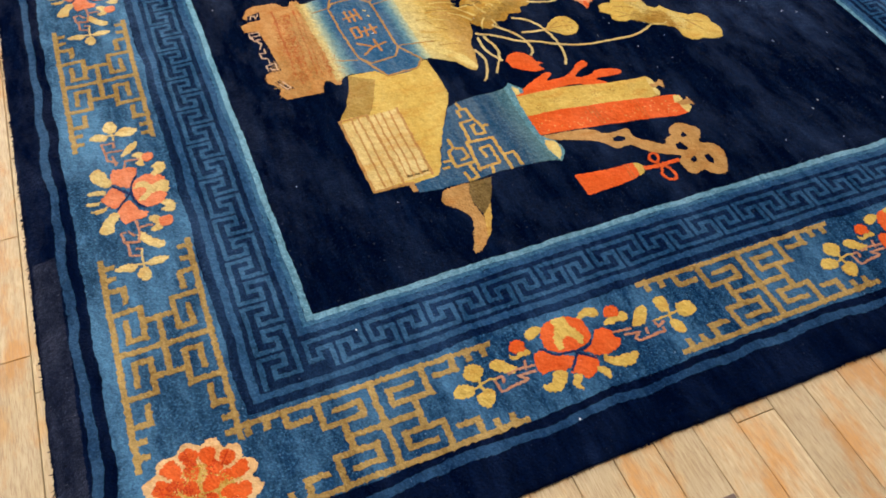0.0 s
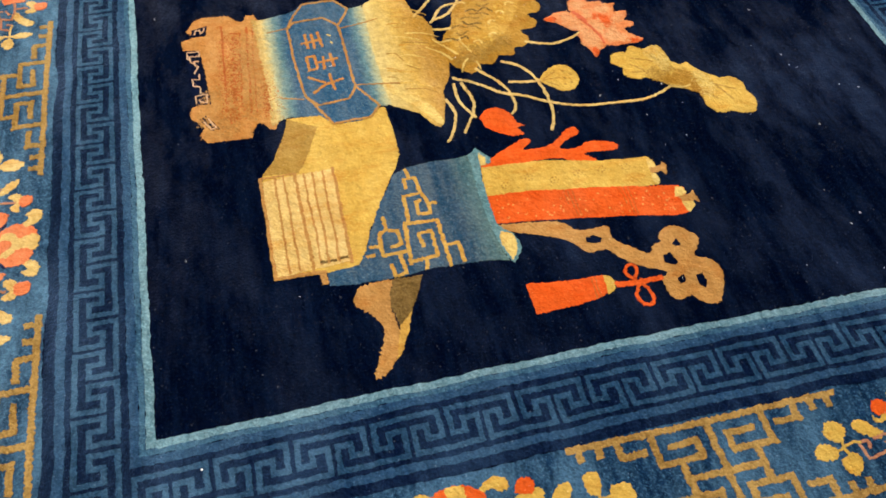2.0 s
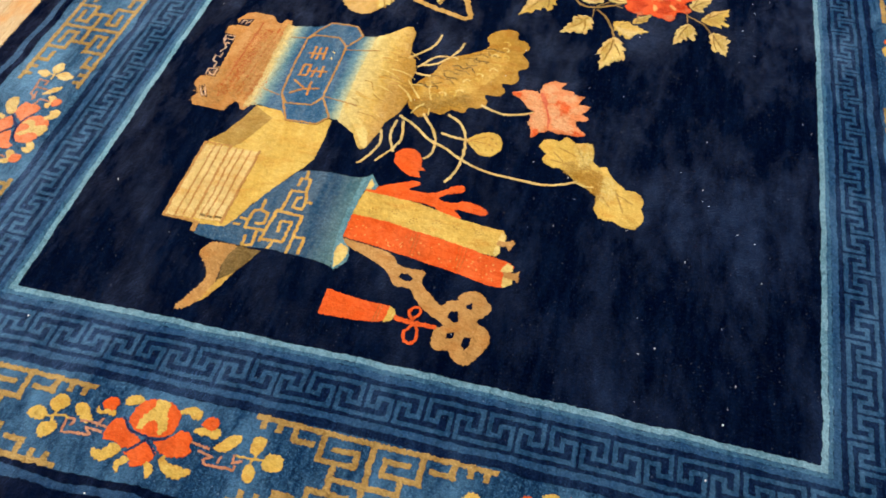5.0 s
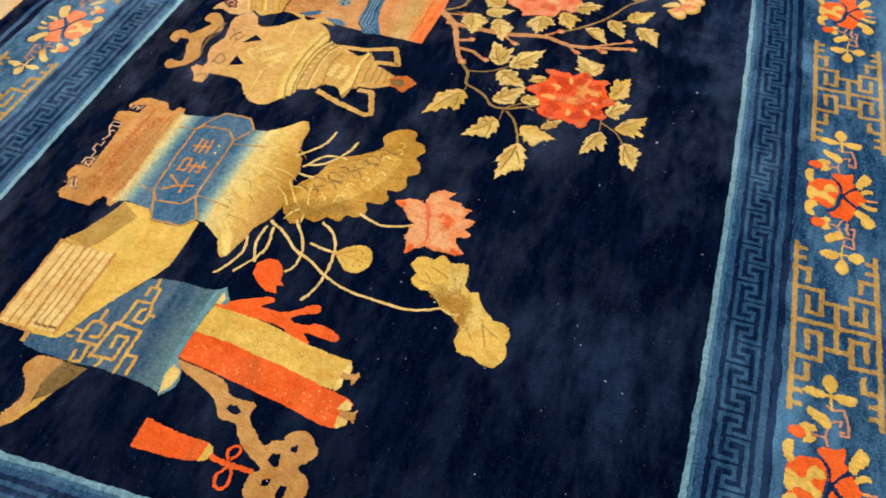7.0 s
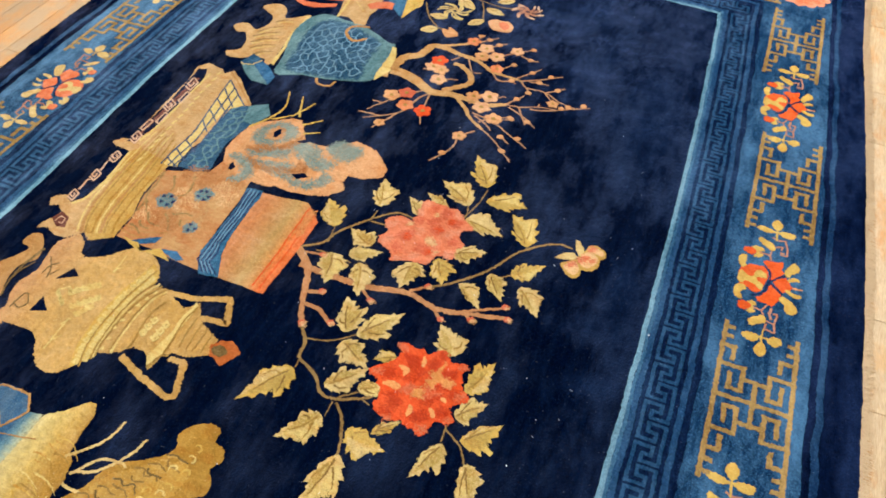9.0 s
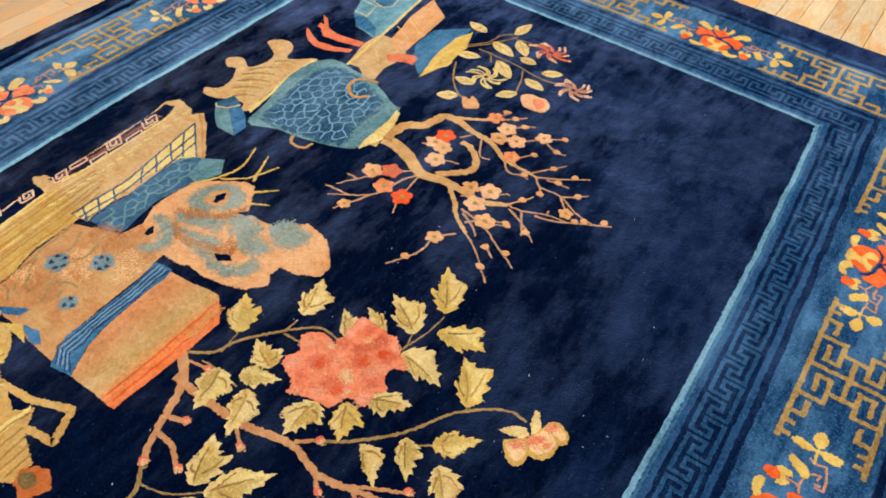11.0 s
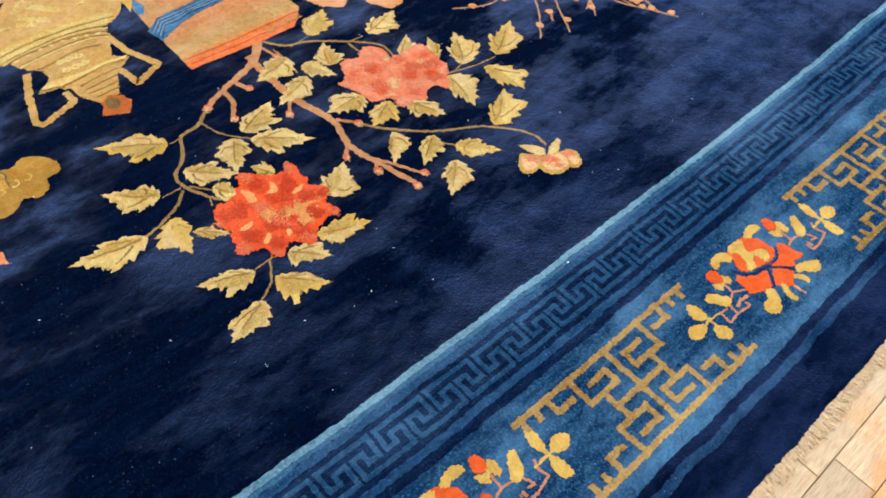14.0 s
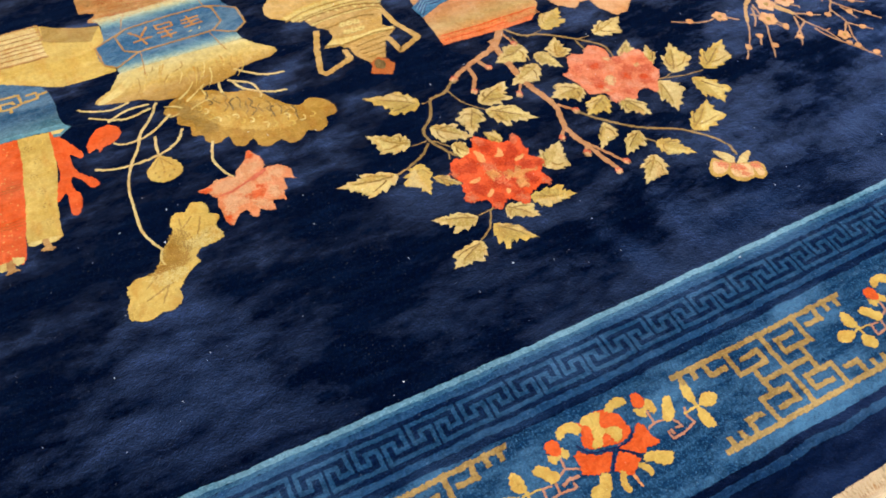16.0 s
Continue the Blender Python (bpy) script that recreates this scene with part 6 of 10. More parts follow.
cord('mask_relief', CREAM, 2, ding, [(38.5, 140.8), (39.8, 142.1)], 0.5, 0.3, smooth=True)
cord('mask_relief', CREAM, 2, ding, [(29.5, 129.6), (32, 131.4)], 0.5, 0.3, smooth=True)
cord('mask_relief', CREAM, 2, ding, [(37.6, 129.5), (40.2, 126.6)], 0.5, 0.3, smooth=True)
cord('beast_line', BROWN, 3, ding, [(22.4, 120.4), (22.4, 123.4), (23.2, 125.7), (25.5, 123.4), (24.8, 121.1)], 0.4, 0.25, smooth=True)
cord('beast_line', BROWN, 3, ding, [(22.9, 121.5), (24.5, 121.1), (25.7, 122.5)], 0.4, 0.25, smooth=True)
cord('beast_line', BROWN, 3, ding, [(22.2, 132.3), (22.4, 135.2), (24.1, 136.8)], 0.4, 0.25, smooth=True)
cord('beast_line', BROWN, 3, ding, [(20.2, 137.7), (23.3, 134.3), (24.2, 131.5)], 0.4, 0.25, smooth=True)
cord('beast_line', BROWN, 3, ding, [(24.3, 132.6), (25.4, 135.1)], 0.4, 0.25, smooth=True)
cord('beast_line', BROWN, 3, ding, [(21.1, 113.9), (22.3, 115.3), (24.8, 114.2)], 0.4, 0.25, smooth=True)
cord('beast_line', BROWN, 3, ding, [(16.3, 127.6), (16.6, 130.9), (18, 134.7)], 0.4, 0.25, smooth=True)
weave('tier', CREAM, 3, ding, [(63.4, 139.8), (64.5, 138.9), (64.4, 129), (64.6, 123.2), (63.6, 118.4), (61.8, 121.3), (63.1, 129.5)])

altar = weave('altar_table_motif', ALTAR, 1, rug, [(7.5, 225.8), (9.8, 229.1), (15.8, 228.3), (17.7, 226.4), (19.7, 229.1), (23.9, 225.9), (34.2, 215.7), (33.2, 212.9), (27.5, 180.5), (27.6, 168), (30.2, 159.1), (30.7, 149.9), (25.2, 146.4), (22.9, 148.3), (19.1, 144.8), (15.8, 144.4), (12.6, 146), (9.9, 144.8), (9.9, 147.1), (11.5, 149.5), (12.2, 152.2), (9.6, 154.2), (7.3, 153.1), (5.7, 155.4), (7.2, 157.3), (9.9, 158.6), (11.3, 160.5), (12.4, 174.2), (12.2, 181.1), (8.2, 181.2), (6.2, 182.5), (7.6, 184.7), (9.9, 185.7), (9.4, 204), (8.9, 218.8)], label='woven tan altar table with fretwork apron', rough=0.2)
weave('top_moulding', GOLD, 2, altar, [(13.2, 180.6), (15.5, 183.5), (27.2, 181), (27.6, 168), (30.2, 159.1), (30.7, 149.9), (25.8, 146.6), (22.5, 148.6), (18.5, 155), (16.9, 165.7)])
weave('apron_opening', NAVY, 2, altar, [(9.7, 157.2), (9.8, 162.4), (10.4, 170.5), (10.4, 181.1), (13.2, 180.6), (14.7, 168.5), (14.2, 159.3), (11.9, 156.2)])
weave('apron_opening', NAVY, 2, altar, [(9.9, 184.3), (9.9, 194.7), (10.1, 205.9), (8.9, 220.4), (8.6, 224.9), (11.2, 226.1), (13.1, 220.7), (13.3, 207.4), (13.6, 193.4), (12.2, 185.4)])
cord('apron_fret', PINK, 3, altar, [(10, 185.6), (12.5, 184.4), (12.5, 188.4), (10, 189.7), (10, 186.7), (11.7, 185.8), (11.7, 187.6), (10.9, 187.9)], 0.5)
cord('apron_link', MAROON, 2, altar, [(11.2, 184.9), (11.4, 190.2)], 1.2)
cord('apron_link', PINK, 3, altar, [(10, 191.1), (10, 195.9), (11.4, 195.4), (11.2, 190.4), (10, 191.1)], 0.5)
cord('apron_link', MAROON, 2, altar, [(11.2, 190.4), (11.4, 195.9)], 1.2)
cord('apron_link', PINK, 3, altar, [(12.2, 195.6), (12.3, 200.7), (13.5, 200), (13.6, 195.1), (12.2, 195.6)], 0.5)
cord('apron_link', MAROON, 2, altar, [(11.4, 196.2), (11.4, 201.8)], 1.2)
cord('apron_fret', PINK, 3, altar, [(10, 202.7), (12.6, 201.3), (12.6, 205.7), (10, 207.2), (10, 203.9), (11.8, 203), (11.8, 204.8), (10.9, 205.3)], 0.5)
cord('apron_link', MAROON, 2, altar, [(11.4, 202), (11.3, 207.8)], 1.2)
cord('apron_link', PINK, 3, altar, [(12.3, 207.5), (12.3, 212.8), (13.7, 212.1), (13.7, 206.8), (12.3, 207.5)], 0.5)
cord('apron_link', MAROON, 2, altar, [(11.3, 208), (11.3, 214)], 1.2)
cord('apron_fret', PINK, 3, altar, [(10, 215), (12.7, 213.5), (12.6, 218.1), (10, 219.7), (10, 216.3), (11.8, 215.3), (11.8, 217.3), (11, 217.7)], 0.5)
cord('apron_link', MAROON, 2, altar, [(11.3, 214.2), (11.3, 220.3)], 1.2)
cord('apron_fret', PINK, 3, altar, [(9.5, 157.8), (11.7, 156.8), (11.8, 159.8), (9.6, 160.9), (9.5, 158.7), (11, 158), (11, 159.3), (10.3, 159.6)], 0.5)
cord('apron_fret', PINK, 3, altar, [(9.7, 167), (12, 165.9), (12.1, 169.2), (9.8, 170.3), (9.8, 167.9), (11.3, 167.1), (11.3, 168.5), (10.6, 168.9)], 0.5)
cord('apron_fret', PINK, 3, altar, [(10, 175.9), (12.3, 174.7), (12.4, 178.1), (10.1, 179.3), (10, 176.9), (11.7, 176), (11.7, 177.5), (10.9, 177.9)], 0.5)
cord('apron_link', PINK, 3, altar, [(10.7, 161.3), (10.2, 165.7), (10.9, 166)], 0.5)
cord('apron_link', PINK, 3, altar, [(11, 170.3), (10.6, 175), (11.2, 175.4)], 0.5)
weave('apron_medallion', MAROON, 2, altar, [(11.3, 149.2), (12.1, 152.4), (15.4, 151.2), (16.9, 147.7), (14.5, 147.1)])
cord('medallion_fret', PINK, 3, altar, [(12.8, 148.8), (13, 150.9), (14.8, 150.4), (15.2, 148.6), (13.9, 148.8)], 0.25)
for k in range(10):
    # long mouldings of the table's end, light and dark by turns
    f = (k + 0.4) / 10
    line = [(ax + (bx - ax) * f, ay + (by - ay) * f) for (ax, ay), (bx, by) in zip([(20.4, 147.6), (16.8, 156), (15.4, 167), (14.8, 179.5), (14.8, 192 + 3 * (k % 3))], [(30.2, 150.8), (28.3, 157), (27.4, 167), (26.6, 178), (24.6, 186 + 3 * (k % 2))])]
    cord('moulding_line', (CREAM, TAN, OCHRE, GOLD, UMBER)[k % 5], 3, altar, line, (0.55, 0.9, 0.5, 0.7, 0.6)[k % 5], 0.3, smooth=True)
for line in ([(13.4, 224), (13.8, 207), (14.1, 193), (13.1, 186)], [(13.6, 180.6), (15.1, 168.5), (14.7, 159.3), (12.4, 155.8)]):
    cord('apron_edge', CREAM, 3, altar, line, 0.7, smooth=True)
cord('dentil', CREAM, 3, altar, [(18.2, 178.2), (18.6, 180.1)], 0.8, 0.5)
cord('dentil', CREAM, 3, altar, [(18.1, 181.2), (18.5, 183.1)], 0.8, 0.5)
cord('dentil', CREAM, 3, altar, [(17.8, 184.2), (18.3, 186)], 0.8, 0.5)
cord('dentil', CREAM, 3, altar, [(17.7, 187.2), (18.2, 189.2)], 0.8, 0.5)
cord('dentil', CREAM, 3, altar, [(17.5, 190.3), (18.1, 192.3)], 0.8, 0.5)
cord('dentil', CREAM, 3, altar, [(17.4, 193.5), (17.8, 195.5)], 0.8, 0.5)
cord('dentil', CREAM, 3, altar, [(17.3, 196.7), (17.7, 198.8)], 0.8, 0.5)
cord('dentil', CREAM, 3, altar, [(17.1, 200), (17.5, 202.1)], 0.8, 0.5)
cord('dentil', CREAM, 3, altar, [(17, 203.3), (17.4, 205.4)], 0.8, 0.5)
cord('dentil', CREAM, 3, altar, [(16.7, 206.7), (17.2, 208.8)], 0.8, 0.5)
cord('dentil', CREAM, 3, altar, [(16.6, 210.1), (17.1, 212.3)], 0.8, 0.5)
cord('dentil', CREAM, 3, altar, [(16.4, 213.6), (16.8, 215.8)], 0.8, 0.5)
cord('dentil', CREAM, 3, altar, [(16.2, 217.2), (16.7, 219.5)], 0.8, 0.5)
cord('dentil', CREAM, 3, altar, [(16.1, 220.8), (16.5, 223.1)], 0.8, 0.5)
cord('dentil', CREAM, 3, altar, [(15.8, 224.5), (16.3, 226.8)], 0.8, 0.5)
weave('lattice_panel', CREAM, 2, altar, [(24.9, 179.9), (25.5, 196.8), (21.3, 224), (30.7, 215.7), (32.6, 213.9), (28.5, 209.7), (28.2, 192.8), (29.8, 180.5)])
cord('lattice_bar', SLATE, 3, altar, [(24.9, 179.9), (25.5, 196.8), (21.3, 224)], 0.48)
cord('lattice_bar', SLATE, 3, altar, [(27.3, 180.2), (28.1, 195.1), (25, 220.9)], 0.48)
cord('lattice_bar', SLATE, 3, altar, [(28.8, 180.3), (30.5, 193.9), (27.8, 218.3)], 0.48)
cord('lattice_bar', SLATE, 3, altar, [(25, 183.1), (29.8, 180.5)], 0.48)
cord('lattice_bar', SLATE, 3, altar, [(25.1, 187.6), (30.8, 183.7)], 0.48)
cord('lattice_bar', SLATE, 3, altar, [(25.3, 192), (31, 188.4)], 0.48)
cord('lattice_bar', SLATE, 3, altar, [(24.7, 202.2), (29.1, 198)], 0.48)
cord('lattice_bar', SLATE, 3, altar, [(24, 207.6), (28.8, 203.3)], 0.48)
cord('lattice_bar', SLATE, 3, altar, [(23.1, 213.7), (28.6, 208.9)], 0.48)
cord('lattice_bar', SLATE, 3, altar, [(22.1, 219.3), (29.7, 211.9)], 0.48)
cord('lattice_bar', SLATE, 3, altar, [(21.3, 224), (32.6, 213.9)], 0.48)
cord('frame_bar', TAN, 3, altar, [(19.4, 227.9), (25.3, 223.1), (34.2, 214.7)], 0.7)

tile = weave('blue_book_motif', GLAZEB, 2, rug, [(30, 181.2), (29.9, 190.1), (29.4, 211.7), (33.9, 214.6), (39.1, 218), (42.5, 213.2), (39.3, 205.5), (37.3, 195.6), (39.3, 183.7), (36, 180.9)], label='woven blue book with crackle pattern')
weave('book_end', GLAZE, 3, tile, [(33.9, 214.6), (39.1, 218), (42.5, 213.2), (39.9, 206.6), (36.3, 207.1)])
crackle(tile, [(30.5, 181.4), (30.3, 189.7), (29.9, 211.4), (34.2, 214), (38.9, 211.4), (37.2, 202.4), (36.5, 194.3), (38.8, 183.9), (35.6, 181.3)], GLAZE, 2.3, 0.5, 9)

cloth = weave('wrapped_box_motif', CLOTH, 1, rug, [(27.4, 177.8), (39.6, 182.6), (40.9, 188.2), (48.5, 185.3), (52.9, 182.6), (53.6, 178.5), (54, 168.6), (54.5, 160.5), (54.6, 154.9), (57.5, 149.1), (52.2, 149.4), (45.5, 150.2), (37.3, 150.7), (31.1, 150.6), (30.9, 158.3), (28.4, 167)], label='woven peach silk-wrapped box with blue blossoms')
cord('blossom_eye', NAVYL, 3, cloth, [(36.9, 167.7), (37.7, 167.6)], 1.05, 0.9, smooth=True)
cord('blossom_eye', NAVYL, 3, cloth, [(36.1, 166.1), (36.9, 166)], 1.05, 0.9, smooth=True)
cord('blossom_eye', NAVYL, 3, cloth, [(33.9, 166.7), (34.7, 166.6)], 1.05, 0.9, smooth=True)
cord('blossom_eye', NAVYL, 3, cloth, [(33.3, 168.8), (34.2, 168.6)], 1.05, 0.9, smooth=True)
cord('blossom_eye', NAVYL, 3, cloth, [(35.3, 169.4), (36.1, 169.3)], 1.05, 0.9, smooth=True)
cord('blossom_eye', NAVYL, 3, cloth, [(44.9, 173.7), (45.7, 173.6)], 1.05, 0.9, smooth=True)
cord('blossom_eye', NAVYL, 3, cloth, [(44.1, 172.1), (45, 172)], 1.05, 0.9, smooth=True)
cord('blossom_eye', NAVYL, 3, cloth, [(42.1, 172.8), (43, 172.7)], 1.05, 0.9, smooth=True)
cord('blossom_eye', NAVYL, 3, cloth, [(41.8, 174.7), (42.5, 174.6)], 1.05, 0.9, smooth=True)
cord('blossom_eye', NAVYL, 3, cloth, [(43.4, 175.2), (44.2, 175.1)], 1.05, 0.9, smooth=True)
cord('blossom_eye', NAVYL, 3, cloth, [(48.2, 161.2), (49.1, 161.1)], 1.05, 0.9, smooth=True)
cord('blossom_eye', NAVYL, 3, cloth, [(46.8, 160.3), (47.6, 160.2)], 1.05, 0.9, smooth=True)
cord('blossom_eye', NAVYL, 3, cloth, [(46.4, 162.2), (47.1, 162.1)], 1.05, 0.9, smooth=True)
for cx, cy, r in ((35.4, 167.4, 3.1), (43.7, 173.8, 3.0), (47.5, 161.2, 2.2)):
    shade('blossom', GLAZE, 2, cloth, [(cx + math.cos(a) * r * (1.0 if k % 2 else 0.82), cy + math.sin(a) * r * (1.0 if k % 2 else 0.82)) for k, a in enumerate(i * math.pi / 5 for i in range(10))], 0.9)
for line in ([(27.9, 177.5), (28.8, 172), (28.9, 168.3), (30.4, 163.5), (29.6, 159.2), (26.8, 156.3)], [(31.6, 177), (33.9, 173.4), (34, 171.2)], [(37, 179.6), (38.8, 174.8), (38.6, 171.6), (37, 170.4)], [(33.6, 161.8), (36, 158.6), (39.9, 158.2)], [(38, 163), (40.4, 161), (42.6, 158)],
             [(31.6, 156), (34.2, 155.4), (36.2, 153.6)], [(40, 163.4), (42.9, 165.2), (45.6, 165.2)], [(30.4, 165.8), (32.8, 161.6)], [(33.4, 158.4), (34.6, 156.6), (37.4, 156.4)], [(43.2, 162.6), (44.6, 160.4)]):
    cord('twig', TWIG, 2.2, cloth, line, 0.78, 0.4, smooth=True)
cord('cloth_crease', TAN, 2, cloth, [(30.3, 153.2), (35.8, 152.6), (42.7, 154.2), (51.5, 152.9)], 0.5, smooth=True)
cord('cloth_crease', TAN, 2, cloth, [(30.8, 155.1), (36.2, 154.7), (43.3, 157.3)], 0.5, smooth=True)
weave('cloth_fold', BLUE, 2, cloth, [(35.6, 151), (39, 153.2), (42.8, 155.4), (42.1, 152.7), (38.2, 150.5)])
weave('cloth_fold', BLUE, 2, cloth, [(44.6, 151.6), (49.2, 152.5), (52.3, 150.6), (50.7, 149.5), (46.5, 150.6)])
weave('cloth_fold', YELLOW, 2, cloth, [(32.9, 151.3), (38, 150.9), (40.4, 148.7), (44.6, 151.6), (49.1, 148.8), (44.6, 149), (38.6, 148.9)])
weave('sash', BLUEL, 2, cloth, [(53.3, 181.5), (58, 182.2), (58.7, 179), (58.3, 170.6), (59.2, 161.5), (60.2, 156.3), (64, 149), (58.2, 148.1), (54.6, 154.9), (54.7, 163), (54.4, 173.8)], label='blue patterned sash')
for k in range(7):
    # wavy strands along the sash
    line = []
    for (ax, ay), (bx, by) in zip([(53.9, 181.2), (54.8, 173.4), (55.1, 163.2), (55.2, 156), (58.7, 149)], [(57.7, 181.5), (58.1, 172), (58.2, 163), (59.2, 156.4), (63.2, 149.6)]):
        for step in (0.0, 0.5):
            f = (k + 0.5) / 7 + (0.045 if len(line) % 2 else -0.045) * (1 if k % 2 else -1)
            line.append((ax + (bx - ax) * f + step * 0.15, ay + (by - ay) * f - step * 7.4 * (by > 150)))
    cord('sash_line', GLAZEL if k % 2 else NAVYL, 3, cloth, line[:-1], 0.34 if k % 2 else 0.42, 0.3)
weave('box_front', BOXTOP, 1, cloth, [(58, 181.5), (64.4, 182), (72, 183.1), (78.1, 177.2), (78.2, 171.2), (77.7, 160.9), (77.4, 155.4), (77, 148.9), (71, 149), (64, 149), (60.3, 156.3), (59.3, 161.6), (58.5, 170.7)])
for line in ([(73.4, 150), (73.6, 166), (73.2, 181.4)], [(75.4, 150), (75.8, 166), (75.6, 179.4)]):
    cord('box_edge', ORANGE, 2.5, cloth, line, 0.4, 0.3, smooth=True)
shade('box_edge', LIP, 4, cloth, [(74.5, 171), (74.5, 176.5), (74.2, 180.4), (75.5, 180.1), (75.9, 175.4), (76.1, 170.9)], 1.3, 0.7)
shade('cloth_stain', RUSTY, 1.6, cloth, [(34.2, 178.4), (34.8, 182.8), (41.4, 182.4), (43.5, 178.5), (38.8, 176.9)], 3.0, 0.55)
shade('cloth_stain', RUSTY, 1.6, cloth, [(36.2, 159.2), (36.4, 163.4), (41.7, 163.1), (42.7, 158.9)], 3.0, 0.55)
shade('cloth_stain', RUSTY, 1.6, cloth, [(40.2, 168.4), (44.7, 170), (49, 168.7), (44.9, 166.1)], 3.0, 0.55)
shade('cloth_stain', RUSTY, 1.6, cloth, [(47.2, 156.8), (48.4, 161.7), (52.8, 164.7), (52.4, 159.3)], 3.0, 0.55)
shade('cloth_stain', RUSTY, 1.6, cloth, [(44.5, 181), (48.3, 183.2), (50.7, 179.8), (47, 177.7)], 3.0, 0.55)
shade('cloth_light', TIP, 1.7, cloth, [(38.3, 166.6), (36.8, 173.6), (42.2, 173.1), (43.7, 167.7)], 3.0, 0.4)
shade('cloth_light', TIP, 1.7, cloth, [(46.8, 174.7), (46.2, 179.8), (51, 178.8), (51, 173.3)], 3.0, 0.4)
shade('cloth_light', TIP, 1.7, cloth, [(30.9, 159.5), (31.9, 163.2), (35.4, 159.7)], 3.0, 0.4)

rockm = weave('garden_rock_motif', PEACHT, 2, rug, [(38.8, 203.1), (39.7, 208.1), (44.3, 210.9), (50, 215.1), (53.1, 215), (58.3, 206.8), (62.7, 206.5), (67.9, 207.7), (70.2, 210.8), (73, 213), (77, 212.5), (80.3, 211.6), (86.5, 206), (86.8, 201.5), (81.7, 198.4), (77.3, 198), (77.2, 194.5), (79, 191.9), (75.1, 187.5), (69.7, 185.8), (64.7, 184.8), (60.6, 185.6), (57.6, 184.2), (52.9, 184.2), (52.9, 182.6), (47.8, 185), (41.2, 187.9), (38.3, 194), (38.2, 199)], label='woven peach and teal garden rock', rough=0.22)
shade('rock_hollow', MOSS, 3, rockm, [(43.4, 200.8), (43, 205.3), (44.7, 208.9), (48.2, 211.7), (52, 211.5), (54.7, 209.2), (54.3, 206.2), (52.1, 203.5), (49.5, 201), (46.8, 199.6)], 2.2, 0.93)
shade('rock_hollow', MOSS, 3, rockm, [(44.9, 195.8), (48.6, 198.2), (51.8, 200.1), (55.4, 201.1), (57.3, 198.7), (54.8, 196.8), (50.9, 195.5), (47.6, 194.7)], 2.2, 0.93)
shade('rock_hollow', MOSS, 3, rockm, [(56, 202.6), (57.4, 205.5), (61.3, 206.2), (64.6, 204.9), (66.1, 202.1), (63.9, 199.1), (59.9, 199.7)], 2.2, 0.93)
shade('rock_hollow', MOSS, 3, rockm, [(53.4, 190.2), (56.2, 192.3), (60.5, 191.8), (63.7, 190.1), (67.8, 190.7), (69.9, 193.3), (71.2, 196), (73.5, 194.3), (72, 190.7), (68.8, 188.2), (65, 187.5), (60.9, 189.1)], 2.2, 0.93)
shade('rock_hollow', MOSS, 3, rockm, [(41, 191.4), (42.7, 193.1), (47.2, 192.5), (50.5, 189.7), (51, 186.1), (49, 182.7), (45.9, 182.6), (47.9, 185.1), (47.6, 188.1), (44.2, 190.2)], 2.2, 0.93)
shade('rock_hollow', MOSS, 3, rockm, [(66.1, 206.9), (68.5, 210.8), (72.7, 211.2), (76, 210), (76.1, 205.7), (72.5, 203.1), (68.3, 204)], 2.2, 0.93)
shade('rock_hollow', MOSS, 3, rockm, [(49.1, 192.6), (52, 193.8), (56.3, 194.7), (59.6, 195.6), (60.3, 193.3), (56.7, 191.9), (52.3, 191.5)], 2.2, 0.93)
shade('rock_hollow', MOSS, 3, rockm, [(63.4, 197.8), (65.5, 200.4), (68.6, 201.4), (71.3, 200.5), (70.8, 197.8), (67.1, 196.5)], 2.2, 0.93)
shade('rock_rim', PEACHT, 4, rockm, [(47, 203), (46.1, 205.9), (47.5, 209), (50.3, 208.8), (51.6, 205.5), (50.2, 203.2)], 1.2)
shade('rock_rim', RUSTY, 3.5, rockm, [(43.6, 196.7), (47.5, 199), (53, 201.8), (55.5, 205.2), (56.7, 207.9), (56.7, 204.2), (53.2, 199.9), (47.9, 196.9)], 2.0, 0.6)
shade('rock_rim', RUSTY, 3.5, rockm, [(47.1, 192.4), (52.5, 191.7), (58, 192.6), (63, 195.4), (61.6, 197.5), (65.3, 195.3), (61.4, 191.6), (56.5, 190.3), (51.4, 190)], 2.0, 0.6)
weave('rock_hole', NAVY, 5, rockm, [(48.8, 204.1), (47.6, 206.2), (48.9, 208.8), (50, 206.6), (49.6, 204.5)])
weave('rock_hole', NAVY, 5, rockm, [(43.8, 185.9), (43.4, 187.9), (43.8, 189.2), (45.4, 187.4), (44.9, 186.1)])
weave('rock_hole', NAVY, 5, rockm, [(62, 191.6), (65.3, 193.4), (67, 192.4), (64.1, 190.5)])
weave('rock_hole', NAVY, 5, rockm, [(56.3, 205.1), (58, 206.8), (60.2, 207.6), (58.6, 205.4)])
weave('rock_hole', NAVY, 5, rockm, [(47.1, 213.3), (48.9, 215.8), (49.3, 214.2)])
cord('rock_spire', YELLOW, 3, rockm, [(39.3, 205.5), (43.3, 212.6), (44.7, 219), (41.9, 226.6)], 0.75, 0.4, smooth=True)
cord('rock_spire', YELLOW, 3, rockm, [(43.8, 211.6), (49.2, 216.3), (52.5, 224.7)], 0.75, 0.4, smooth=True)
cord('rock_spire', YELLOW, 3, rockm, [(51.3, 216.3), (47.2, 226.1)], 0.75, 0.4, smooth=True)
cord('rock_spire', YELLOW, 3, rockm, [(54, 213.2), (58.8, 217.7)], 0.75, 0.4, smooth=True)
